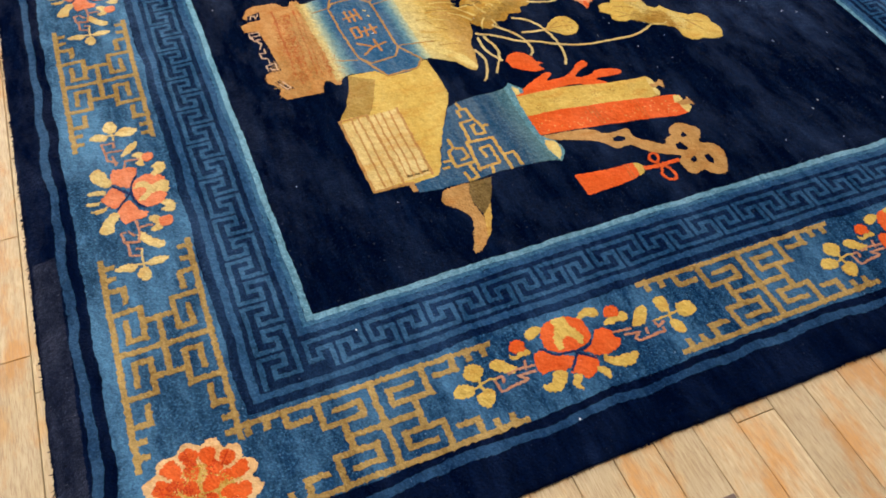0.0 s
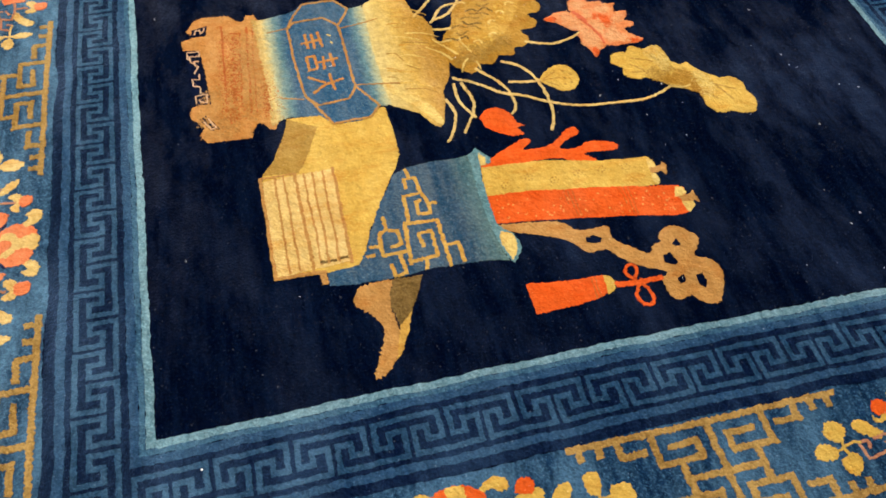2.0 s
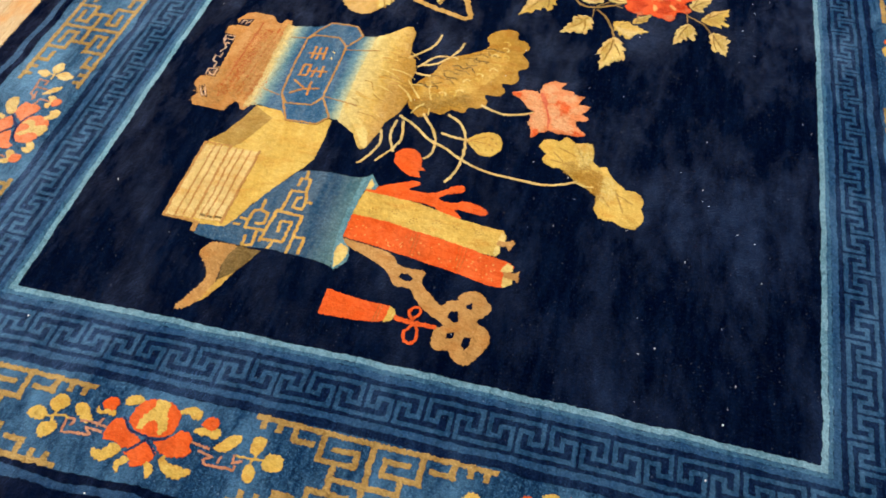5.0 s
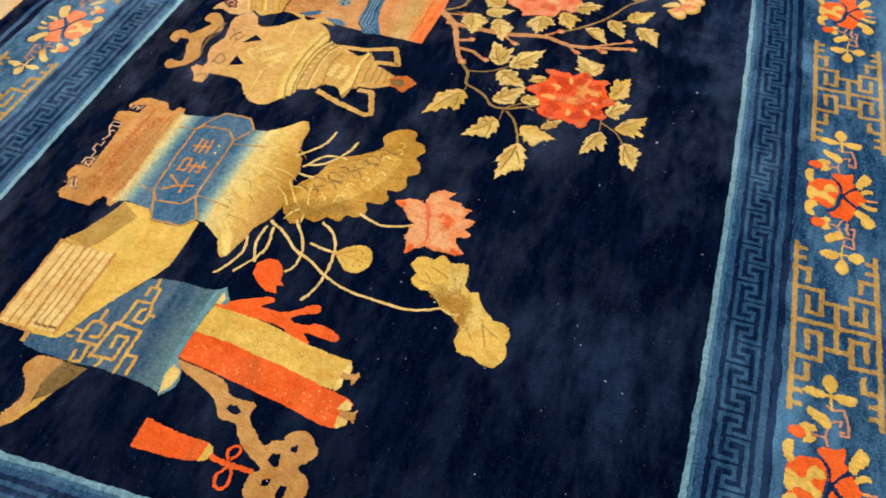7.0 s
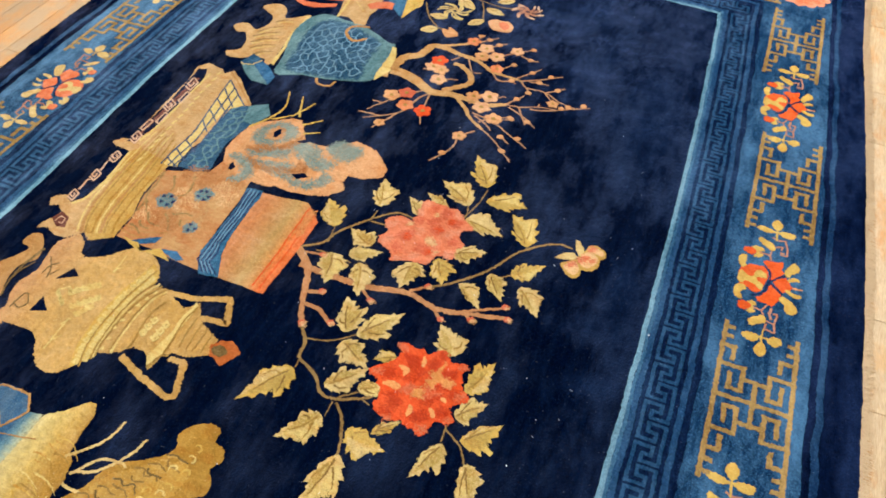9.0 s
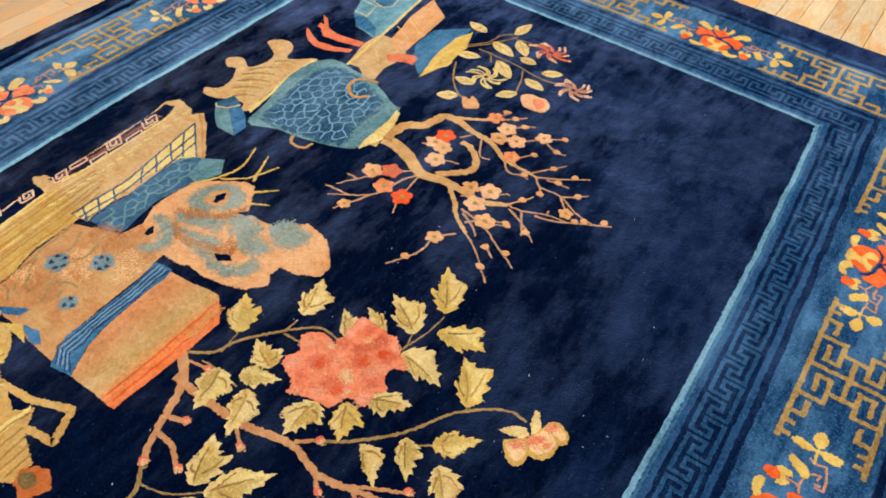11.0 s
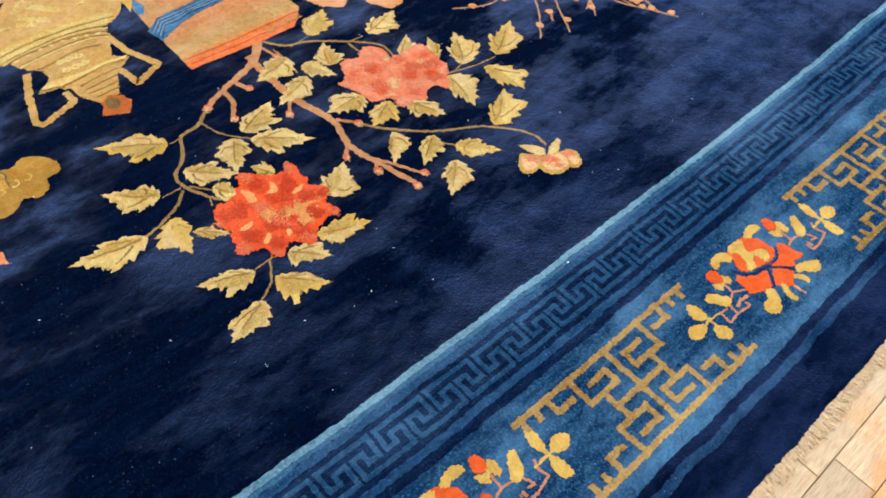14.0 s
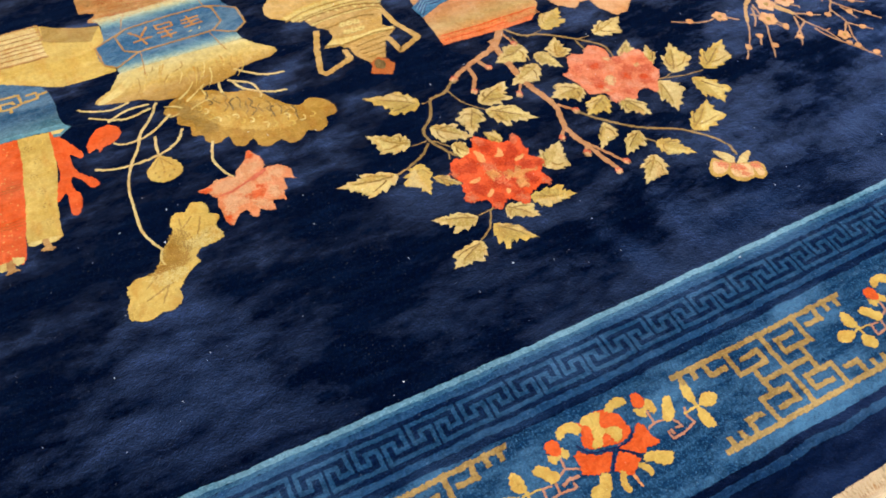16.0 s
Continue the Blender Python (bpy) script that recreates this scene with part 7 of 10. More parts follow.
cord('rock_spire', YELLOW, 3, rockm, [(56.1, 209.4), (60.8, 212.2)], 0.75, 0.4, smooth=True)

peony = cord('peony_branch_motif', BRANCH, 1, rug, [(76.6, 167.7), (83, 162.1), (86, 154.9), (88.2, 148.9), (91, 143.8)], 2.2, 1.1, smooth=True, label='woven brown peony branch')
cord('limb', BRANCH, 1, peony, [(80.8, 162), (89, 161.6), (100.5, 161.8), (110.7, 164.2), (119.4, 162.4), (128.1, 164.1), (137.3, 166.5)], 2, 1.2, smooth=True)
cord('limb', BRANCH, 1, peony, [(86.4, 154.2), (90.6, 155.4)], 1.2, 1, smooth=True)
cord('limb', BRANCH, 1, peony, [(88.4, 150.6), (92.5, 150.1), (96.4, 147.6)], 1.3, 1, smooth=True)
cord('limb', BRANCH, 1, peony, [(111.3, 164.9), (114.7, 167.9)], 0.9, 0.8, smooth=True)
cord('limb', BRANCH, 1, peony, [(118.7, 162.5), (121.7, 159.8)], 0.9, 0.7, smooth=True)
cord('limb', BRANCH, 1, peony, [(125.2, 163.4), (130.4, 166.6), (135.6, 169.4)], 0.9, 0.7, smooth=True)
cord('limb', BRANCH, 1, peony, [(126.8, 163.5), (129, 162.5)], 0.8, 0.7, smooth=True)
cord('limb', BRANCH, 1, peony, [(97.1, 162), (102.9, 158.3)], 0.7, 0.7, smooth=True)
cord('limb', BRANCH, 1, peony, [(79.2, 166), (85.2, 167.5)], 0.8, 0.6, smooth=True)
cord('twig', TWIG, 1, peony, [(78.3, 167.8), (82.7, 171), (84.9, 176.6), (90.3, 183.8), (96.5, 189.6), (102.4, 189.8)], 0.7, 0.56, smooth=True)
cord('twig', TWIG, 1, peony, [(82.4, 168.1), (85.8, 168.2), (92.8, 167.5)], 0.5, 0.4, smooth=True)
cord('twig', TWIG, 1, peony, [(114.7, 167.9), (120.4, 172.1), (127.4, 179.5), (133.6, 190.1), (141.4, 196.5), (146.5, 196.8)], 0.7, 0.56, smooth=True)
cord('twig', TWIG, 1, peony, [(91.1, 184.2), (91.2, 188.7)], 0.4, 0.32, smooth=True)
cord('twig', TWIG, 1, peony, [(115.1, 197), (114.1, 200.9)], 0.35, 0.28, smooth=True)
cord('twig', TWIG, 1, peony, [(114.6, 195.2), (116.7, 204.5), (117, 209.6)], 0.4, 0.32, smooth=True)
cord('twig', TWIG, 1, peony, [(129.5, 177.8), (134.1, 181.1)], 0.4, 0.32, smooth=True)
cord('twig', TWIG, 1, peony, [(134.3, 190.4), (134.7, 192.6)], 0.4, 0.32, smooth=True)
cord('twig', TWIG, 1, peony, [(91.2, 183.8), (96.2, 184.1)], 0.5, 0.4, smooth=True)
cord('twig', TWIG, 1, peony, [(83.9, 172), (83.1, 177.7)], 0.35, 0.28, smooth=True)
cord('twig', TWIG, 1, peony, [(90.8, 144.2), (93.9, 140.1), (94.8, 135.6), (97.9, 134), (101.4, 131.7), (104, 128.7), (108.1, 128.6), (115.9, 132.2)], 0.85, 0.68, smooth=True)
cord('twig', TWIG, 1, peony, [(95.2, 135.4), (95.2, 132.5)], 0.4, 0.32, smooth=True)
cord('twig', TWIG, 1, peony, [(93.4, 141), (98.8, 142.5), (103.3, 145.9), (106.4, 148.5)], 0.45, 0.36, smooth=True)
cord('twig', TWIG, 1, peony, [(107.8, 127.8), (107.9, 123.4)], 0.35, 0.28, smooth=True)
cord('twig', TWIG, 1, peony, [(108.6, 127.8), (112, 124), (114.6, 117.4), (114.6, 114.5)], 0.7, 0.56, smooth=True)
cord('twig', TWIG, 1, peony, [(108.5, 129.4), (112.7, 132.8), (115.4, 135.6)], 0.5, 0.4, smooth=True)
cord('twig', TWIG, 1, peony, [(113.4, 131), (116.1, 130)], 0.35, 0.28, smooth=True)
cord('twig', TWIG, 1, peony, [(134.3, 132.2), (134.6, 127.7)], 0.35, 0.28, smooth=True)
cord('twig', TWIG, 1, peony, [(134.6, 131.1), (138.9, 128.5), (141.3, 124.8)], 0.5, 0.4, smooth=True)
bud(peony, (90.6, 155.8), 0.95)
bud(peony, (97.1, 147.6), 0.95)
bud(peony, (115, 168.3), 0.95)
bud(peony, (121.9, 159.7), 0.95)
bud(peony, (135.8, 169.8), 0.95)
bud(peony, (137.6, 166.2), 0.95)
bud(peony, (103.2, 158), 0.95)
bud(peony, (90.6, 144.8), 0.95)
bud(peony, (84.9, 167.2), 0.95)
bud(peony, (129.2, 162.4), 0.95)
leaf(peony, (83.1, 177.7), (76.5, 187.2), (82.1, 186.6), (76.8, 181.2))
leaf(peony, (91, 190.2), (87.7, 201.5), (93.5, 198.5), (86.8, 195.7))
leaf(peony, (114.5, 201.3), (103.7, 207.8), (110.7, 210.1), (107.1, 202.4))
leaf(peony, (116.8, 210.3), (109.1, 222.7), (116.1, 221), (110, 214.8))
leaf(peony, (118.2, 204.8), (129.9, 206.8), (126.8, 211.4), (126.3, 203.4))
leaf(peony, (115.1, 195.2), (127, 193.2), (121.4, 200), (122.3, 191.4))
leaf(peony, (134.5, 192.2), (127.1, 202.7), (133.7, 203.8), (128.8, 196.4))
leaf(peony, (95.4, 175.2), (87.4, 179), (93.6, 180.4), (90.3, 174.2))
leaf(peony, (91, 170), (99.1, 174.4), (92.9, 174), (96.4, 169.6))
leaf(peony, (86.9, 169.1), (89.8, 158.5), (93, 165.6), (85.3, 163.2))
leaf(peony, (95.1, 168.7), (99.6, 157.8), (101.2, 164.8), (94.5, 162.9))
leaf(peony, (108.5, 174.8), (108.3, 164.8), (104.3, 168.3), (112.7, 170.7))
leaf(peony, (113.7, 178.4), (118, 170.3), (114.1, 171.8), (120, 175.5))
leaf(peony, (116.4, 181.4), (125, 185.8), (121.5, 187), (121.9, 180.1))
leaf(peony, (122.1, 172.6), (129.7, 166.4), (127.8, 172.8), (126.4, 167.7))
leaf(peony, (128.3, 178.8), (134.1, 171.2), (133.7, 177.4), (129.9, 173.3))
leaf(peony, (133.4, 180.9), (141.4, 187.6), (136.5, 186.7), (139.1, 181.1))
leaf(peony, (137.2, 177.8), (144.5, 169.7), (144.1, 176.4), (139.5, 171.5))
leaf(peony, (102.6, 191.5), (97.4, 197.6), (101.1, 197.5), (100.1, 192.5))
leaf(peony, (108.9, 197.7), (101.6, 201.1), (104.9, 201.7), (104, 197.7))
leaf(peony, (95.3, 132.4), (87.1, 119.5), (88.2, 127.7), (95.2, 123))
leaf(peony, (107.4, 123.5), (99.8, 114.5), (102.3, 121.9), (106.5, 115.1))
leaf(peony, (115, 116.2), (112.4, 101.4), (111, 107.5), (118.6, 106.7))
leaf(peony, (114, 122.1), (124, 120.8), (119.3, 116.4), (118.7, 123.8))
leaf(peony, (101.7, 146.4), (97.3, 156.9), (103.5, 155.6), (97.6, 149.9))
leaf(peony, (104.7, 146.7), (113, 157.8), (106.7, 155.1), (112.7, 150.1))
leaf(peony, (102, 144.1), (111.2, 138.8), (108.3, 144.6), (105, 137.9))
leaf(peony, (104, 130.5), (111.7, 139.2), (106.4, 137.6), (110.2, 131.9))
leaf(peony, (111.5, 132.9), (117.6, 136.1), (112.7, 136.3), (116.8, 132.8))
leaf(peony, (128.8, 149.9), (122.6, 158.2), (130.5, 156.5), (122.8, 152.3))
leaf(peony, (135.1, 141.7), (139.2, 152.5), (135.6, 151.1), (139.9, 144.8))
leaf(peony, (135.1, 134.9), (141.2, 141), (137.5, 141.5), (139.2, 134.4))
leaf(peony, (138.6, 129.6), (146.2, 137.2), (142.1, 135.4), (146.2, 129.8))
leaf(peony, (135, 127.5), (131, 117.1), (131.6, 123.1), (136.5, 120.2))
leaf(peony, (141.6, 125.1), (145.7, 115.5), (142.4, 116.5), (146.9, 121.8))
leaf(peony, (119.3, 123.6), (124.6, 129.1), (120.9, 127.3), (123.5, 125.8))
leaf(peony, (116.3, 144.9), (111.5, 142), (112.1, 144.9), (114.3, 141.5))

peonyc = weave('peony_flower_motif', CORAL, 3, rug, [(94.8, 185.8), (95.8, 187.5), (97.9, 189.2), (101.1, 189), (102.5, 188.3), (102, 190), (102.4, 191.3), (102.1, 193.8), (101.8, 196.5), (102.2, 197.9), (104.3, 198.3), (105.6, 197.7), (108, 198.1), (110.1, 197.5), (111.8, 198.3), (113.9, 196.1), (116.1, 194.4), (118.6, 193.1), (118.6, 191.8), (116.9, 191.2), (116.1, 189.9), (116.3, 188.4), (116.8, 187.2), (118.7, 185.9), (118.4, 184.5), (117.1, 183.7), (117.3, 181.9), (117.5, 180.4), (117.1, 179.2), (114.8, 179.9), (112.9, 179.1), (112.5, 177.4), (112.1, 176.2), (111.3, 174.9), (109.4, 174.8), (106.9, 174.5), (104.8, 173.8), (103, 172.9), (101.9, 172.7), (101.6, 174.5), (100.4, 175.8), (98.1, 176.5), (96.3, 177.8), (95.7, 179.4), (97, 181.3), (97.2, 182.7), (95.6, 184.3)], label='woven coral-pink peony in full bloom', rough=0.2)
shade('petal_shadow', CORALD, 4, peonyc, [(104.1, 184.8), (104.6, 183.4), (103.8, 181.7), (102.2, 180.8), (100.7, 181), (100.2, 182.4), (101, 184.1), (102.6, 185.1)], 1.5, 0.92)
shade('petal_shadow', CORALD, 4, peonyc, [(110.3, 181.4), (111, 180.1), (110.4, 178.7), (109.1, 178), (107.6, 178.5), (107, 179.8), (107.5, 181.2), (108.9, 181.9)], 1.5, 0.92)
shade('petal_shadow', CORALD, 4, peonyc, [(110.7, 189.3), (111.4, 188), (111, 186.7), (109.8, 186.1), (108.3, 186.7), (107.6, 188), (108, 189.3), (109.3, 189.9)], 1.5, 0.92)
shade('petal_shadow', CORALD, 4, peonyc, [(109.6, 193), (109.8, 191.9), (108.9, 190.3), (107.4, 189.2), (106.2, 189.2), (106, 190.4), (106.9, 192), (108.4, 193.1)], 1.5, 0.92)
shade('petal_shadow', CORALD, 4, peonyc, [(111.4, 196.7), (111.8, 195.4), (111.2, 194), (109.9, 193.3), (108.6, 193.6), (108.1, 194.9), (108.7, 196.3), (110.1, 197)], 1.5, 0.92)
shade('petal_shadow', CORALD, 4, peonyc, [(115.2, 194.2), (115.4, 193.1), (114.6, 191.7), (113.2, 190.7), (112.1, 190.8), (111.9, 191.9), (112.7, 193.4), (114.1, 194.3)], 1.5, 0.92)
shade('petal_shadow', CORALD, 4, peonyc, [(102.6, 178.7), (103, 177.9), (102.7, 177), (101.9, 176.6), (100.9, 176.9), (100.5, 177.7), (100.8, 178.6), (101.6, 179)], 1.5, 0.92)
shade('petal_shadow', CORALD, 4, peonyc, [(104.3, 190.5), (104.5, 189.8), (104.1, 188.9), (103.3, 188.5), (102.5, 188.6), (102.3, 189.3), (102.7, 190.2), (103.5, 190.7)], 1.5, 0.92)
shade('petal_shadow', CORALD, 4, peonyc, [(116.3, 186.7), (116.6, 185.9), (116.1, 184.9), (115.2, 184.3), (114.3, 184.5), (114.1, 185.3), (114.5, 186.3), (115.5, 186.9)], 1.5, 0.92)
shade('petal_shadow', CORALD, 4, peonyc, [(106.9, 196.9), (107.2, 196), (106.9, 195.1), (106, 194.7), (105.1, 194.9), (104.8, 195.8), (105.1, 196.7), (106, 197.1)], 1.5, 0.92)
shade('petal_light', CORALL, 4.1, peonyc, [(98.4, 186.9), (98.7, 186), (98.1, 184.8), (97, 184.1), (96, 184.2), (95.7, 185.1), (96.3, 186.3), (97.4, 187)], 1.5, 0.92)
shade('petal_light', CORALL, 4.1, peonyc, [(99.1, 180.3), (99.5, 179.4), (99.1, 178.4), (98, 177.8), (97, 178), (96.6, 178.9), (97, 180), (98, 180.5)], 1.5, 0.92)
shade('petal_light', CORALL, 4.1, peonyc, [(106.2, 187), (106.6, 186), (106.1, 184.8), (104.9, 184.1), (103.8, 184.4), (103.3, 185.5), (103.8, 186.7), (105, 187.3)], 1.5, 0.92)
shade('petal_light', CORALL, 4.1, peonyc, [(108.2, 177.7), (108.4, 177), (108, 176), (107, 175.4), (106.2, 175.6), (105.9, 176.4), (106.3, 177.3), (107.3, 177.9)], 1.5, 0.92)
shade('petal_light', CORALL, 4.1, peonyc, [(115.3, 190), (115.4, 189.1), (114.7, 187.8), (113.5, 187), (112.6, 187), (112.4, 188), (113.1, 189.2), (114.3, 190.1)], 1.5, 0.92)
shade('petal_light', CORALL, 4.1, peonyc, [(116.9, 181.9), (117.2, 181.1), (116.8, 180.1), (115.8, 179.5), (114.9, 179.8), (114.5, 180.6), (115, 181.6), (116, 182.2)], 1.5, 0.92)
shade('petal_light', CORALL, 4.1, peonyc, [(113.5, 196.3), (114.3, 195.3), (114.2, 194.6), (113.5, 194.5), (112.5, 195.1), (111.8, 196.1), (111.8, 196.8), (112.5, 196.9)], 1.5, 0.92)
shade('petal_light', CORALL, 4.1, peonyc, [(103.4, 193.5), (103.8, 192.8), (103.5, 192), (102.8, 191.7), (102, 192), (101.6, 192.7), (101.8, 193.5), (102.5, 193.8)], 1.5, 0.92)
shade('petal_light', CORALL, 4.1, peonyc, [(104.5, 175.6), (104.7, 175), (104.3, 174.3), (103.5, 173.8), (102.9, 173.8), (102.7, 174.4), (103.2, 175.1), (103.9, 175.7)], 1.5, 0.92)
shade('petal_light', CORALL, 4.1, peonyc, [(104.3, 197.5), (104.6, 196.8), (104.3, 196), (103.6, 195.7), (102.9, 195.9), (102.5, 196.6), (102.8, 197.3), (103.5, 197.7)], 1.5, 0.92)
shade('flower_core', TIP, 5, peonyc, [(110.2, 183.9), (111, 182.8), (110.9, 181.8), (110, 181.6), (108.7, 182.3), (107.9, 183.4), (107.9, 184.4), (108.9, 184.6)], 1.5, 0.92)
shade('flower_core', TIP, 5, peonyc, [(112.5, 180.7), (112.7, 180.2), (112.6, 179.8), (112.2, 179.6), (111.7, 179.8), (111.4, 180.2), (111.5, 180.7), (112, 180.9)], 1.5, 0.92)
shade('flower_core', TIP, 5, peonyc, [(107.8, 194.1), (108, 193.7), (107.8, 193.3), (107.4, 193), (106.9, 193.2), (106.8, 193.6), (106.9, 194), (107.4, 194.3)], 1.5, 0.92)
shade('flower_core', TIP, 5, peonyc, [(102.5, 187.8), (102.8, 187.3), (102.7, 186.8), (102.2, 186.6), (101.7, 186.8), (101.4, 187.3), (101.5, 187.8), (102, 188)], 1.5, 0.92)
shade('petal_shadow', RED, 5, peonyc, [(103.7, 183.2), (103.9, 182.6), (103.6, 182), (102.9, 181.6), (102.3, 181.7), (102.1, 182.2), (102.4, 182.9), (103.1, 183.3)], 1.5, 0.92)
shade('petal_shadow', RED, 5, peonyc, [(110.7, 188.8), (111.1, 188.2), (110.8, 187.5), (110.2, 187.2), (109.5, 187.5), (109.2, 188.1), (109.5, 188.7), (110.1, 189)], 1.5, 0.92)
shade('petal_shadow', RED, 5, peonyc, [(113.2, 193.1), (113.2, 192.6), (112.8, 191.9), (112.1, 191.4), (111.6, 191.4), (111.6, 191.9), (112, 192.6), (112.7, 193.1)], 1.5, 0.92)
shade('petal_shadow', RED, 5, peonyc, [(110.6, 180.2), (110.8, 179.7), (110.6, 179.1), (110, 178.8), (109.4, 178.9), (109.2, 179.4), (109.5, 180), (110.1, 180.3)], 1.5, 0.92)

peonyr = weave('peony_flower_motif', RED, 3, rug, [(111.6, 138.9), (112.9, 140.8), (115.1, 142.5), (116.6, 144.7), (116.5, 145.8), (117.2, 146.5), (115.7, 147.5), (115.9, 148.7), (117.3, 149.6), (119.7, 148.7), (121.7, 149.6), (122.8, 148.3), (124.9, 149.9), (126.5, 151.6), (127.8, 149.7), (129.3, 148.4), (131.3, 149), (133.2, 149.2), (133.4, 148.1), (132.5, 146.2), (133.6, 144.7), (133.6, 143.4), (134.6, 142.1), (136.3, 141.2), (136.8, 139.8), (135.1, 138.6), (133.8, 137.3), (133.4, 136.2), (135.7, 133.9), (135.2, 133.1), (134, 132.2), (132.6, 132.3), (131.5, 132), (131, 130.7), (130.5, 129.3), (130.4, 127.9), (129.6, 127), (128.5, 127.3), (127.6, 128.3), (126.6, 127.8), (125.1, 128.3), (124.1, 129.4), (123.2, 128.5), (121.3, 128.3), (118.9, 128.4), (117.4, 129.5), (116.5, 131.2), (117.2, 132.3), (116.6, 133.6), (116.5, 135.4), (114.7, 135.9), (114.9, 137.1), (112.9, 137.9)], label='woven deep red peony in full bloom', rough=0.2)
shade('petal_shadow', REDD, 4, peonyr, [(118, 141.2), (118.7, 140.1), (118.3, 138.9), (117, 138.3), (115.6, 138.6), (114.9, 139.6), (115.3, 140.9), (116.6, 141.5)], 1.6, 0.95)
shade('petal_shadow', REDD, 4, peonyr, [(122.1, 146.3), (123.3, 144.8), (123.1, 143.4), (121.6, 142.9), (119.6, 143.6), (118.4, 145.1), (118.6, 146.5), (120.2, 147)], 1.6, 0.95)
shade('petal_shadow', REDD, 4, peonyr, [(127.1, 147.6), (127.5, 146.6), (127, 145.5), (125.8, 144.8), (124.6, 145), (124.1, 146), (124.7, 147.2), (125.9, 147.8)], 1.6, 0.95)
shade('petal_shadow', REDD, 4, peonyr, [(121.3, 134.8), (122.3, 133.7), (122.1, 132.6), (120.8, 132.1), (119.2, 132.6), (118.2, 133.8), (118.4, 134.9), (119.7, 135.4)], 1.6, 0.95)
shade('petal_shadow', REDD, 4, peonyr, [(131.2, 146.1), (131.7, 145.2), (131.2, 144.1), (130.2, 143.6), (129, 143.9), (128.5, 144.8), (129, 145.8), (130.1, 146.4)], 1.6, 0.95)
shade('petal_shadow', REDD, 4, peonyr, [(128.9, 133.2), (129.3, 132.2), (128.7, 131), (127.5, 130.3), (126.2, 130.4), (125.7, 131.4), (126.3, 132.6), (127.6, 133.3)], 1.6, 0.95)
shade('petal_shadow', REDD, 4, peonyr, [(130.8, 139), (130.7, 138), (129.5, 136.4), (127.9, 135.1), (126.8, 134.9), (126.9, 135.8), (128.1, 137.4), (129.7, 138.7)], 1.6, 0.95)
shade('petal_shadow', REDD, 4, peonyr, [(124.6, 143.5), (124.5, 142.6), (123.5, 141.2), (122.1, 140.1), (121.1, 139.8), (121.2, 140.7), (122.2, 142.1), (123.6, 143.3)], 1.6, 0.95)
shade('petal_shadow', REDD, 4, peonyr, [(133, 135.7), (133.6, 134.8), (133.4, 133.8), (132.3, 133.4), (131, 133.7), (130.3, 134.7), (130.6, 135.7), (131.7, 136.1)], 1.6, 0.95)
shade('petal_shadow', REDD, 4, peonyr, [(120.4, 131.4), (120.9, 130.6), (120.6, 129.8), (119.7, 129.4), (118.7, 129.6), (118.2, 130.3), (118.5, 131.2), (119.4, 131.6)], 1.6, 0.95)
shade('petal_shadow', REDD, 4, peonyr, [(133.7, 141.2), (133.9, 140.4), (133.3, 139.3), (132.1, 138.5), (131.2, 138.6), (131, 139.3), (131.7, 140.4), (132.8, 141.2)], 1.6, 0.95)
shade('petal_shadow', REDD, 4, peonyr, [(130, 141.8), (130.1, 141.1), (129.6, 140.3), (128.7, 139.7), (128, 139.7), (127.9, 140.3), (128.4, 141.2), (129.3, 141.8)], 1.6, 0.95)
shade('petal_shadow', REDD, 4, peonyr, [(127.6, 150.5), (127.9, 149.9), (127.6, 149.2), (126.9, 148.8), (126.2, 149), (125.8, 149.6), (126.1, 150.3), (126.9, 150.7)], 1.6, 0.95)
shade('petal_light', CORALM, 4.1, peonyr, [(114.6, 140.2), (114.7, 139.6), (114.2, 138.7), (113.3, 138.1), (112.5, 138.1), (112.3, 138.7), (112.8, 139.6), (113.8, 140.2)], 1.6, 0.8)
shade('petal_light', CORALM, 4.1, peonyr, [(117.8, 148.8), (118.1, 148.2), (117.8, 147.5), (117.1, 147.1), (116.3, 147.3), (115.9, 147.9), (116.2, 148.6), (117, 149)], 1.6, 0.8)
shade('petal_light', CORALM, 4.1, peonyr, [(123.6, 138.7), (123.9, 138), (123.4, 137), (122.3, 136.3), (121.4, 136.4), (121.1, 137.1), (121.6, 138.1), (122.7, 138.8)], 1.6, 0.8)
shade('petal_light', CORALM, 4.1, peonyr, [(135.5, 141.3), (135.7, 140.6), (135.3, 139.7), (134.4, 139.1), (133.5, 139.2), (133.2, 139.9), (133.7, 140.8), (134.6, 141.4)], 1.6, 0.8)
shade('petal_light', CORALM, 4.1, peonyr, [(130.1, 129.8), (130.4, 129.2), (130.1, 128.4), (129.3, 128), (128.5, 128.1), (128.2, 128.7), (128.5, 129.4), (129.3, 129.9)], 1.6, 0.8)
shade('petal_light', CORALM, 4.1, peonyr, [(134.8, 134.2), (135.1, 133.6), (134.7, 132.9), (133.9, 132.4), (133.2, 132.5), (133, 133), (133.4, 133.8), (134.1, 134.3)], 1.6, 0.8)
shade('petal_light', CORALM, 4.1, peonyr, [(121.4, 129.2), (121.7, 128.7), (121.5, 128.1), (120.9, 127.8), (120.2, 127.9), (119.8, 128.4), (120, 129), (120.7, 129.4)], 1.6, 0.8)
shade('petal_light', CORALM, 4.1, peonyr, [(126.9, 139.4), (127, 138.8), (126.5, 137.9), (125.6, 137.3), (124.9, 137.3), (124.7, 137.9), (125.2, 138.8), (126.1, 139.4)], 1.6, 0.8)
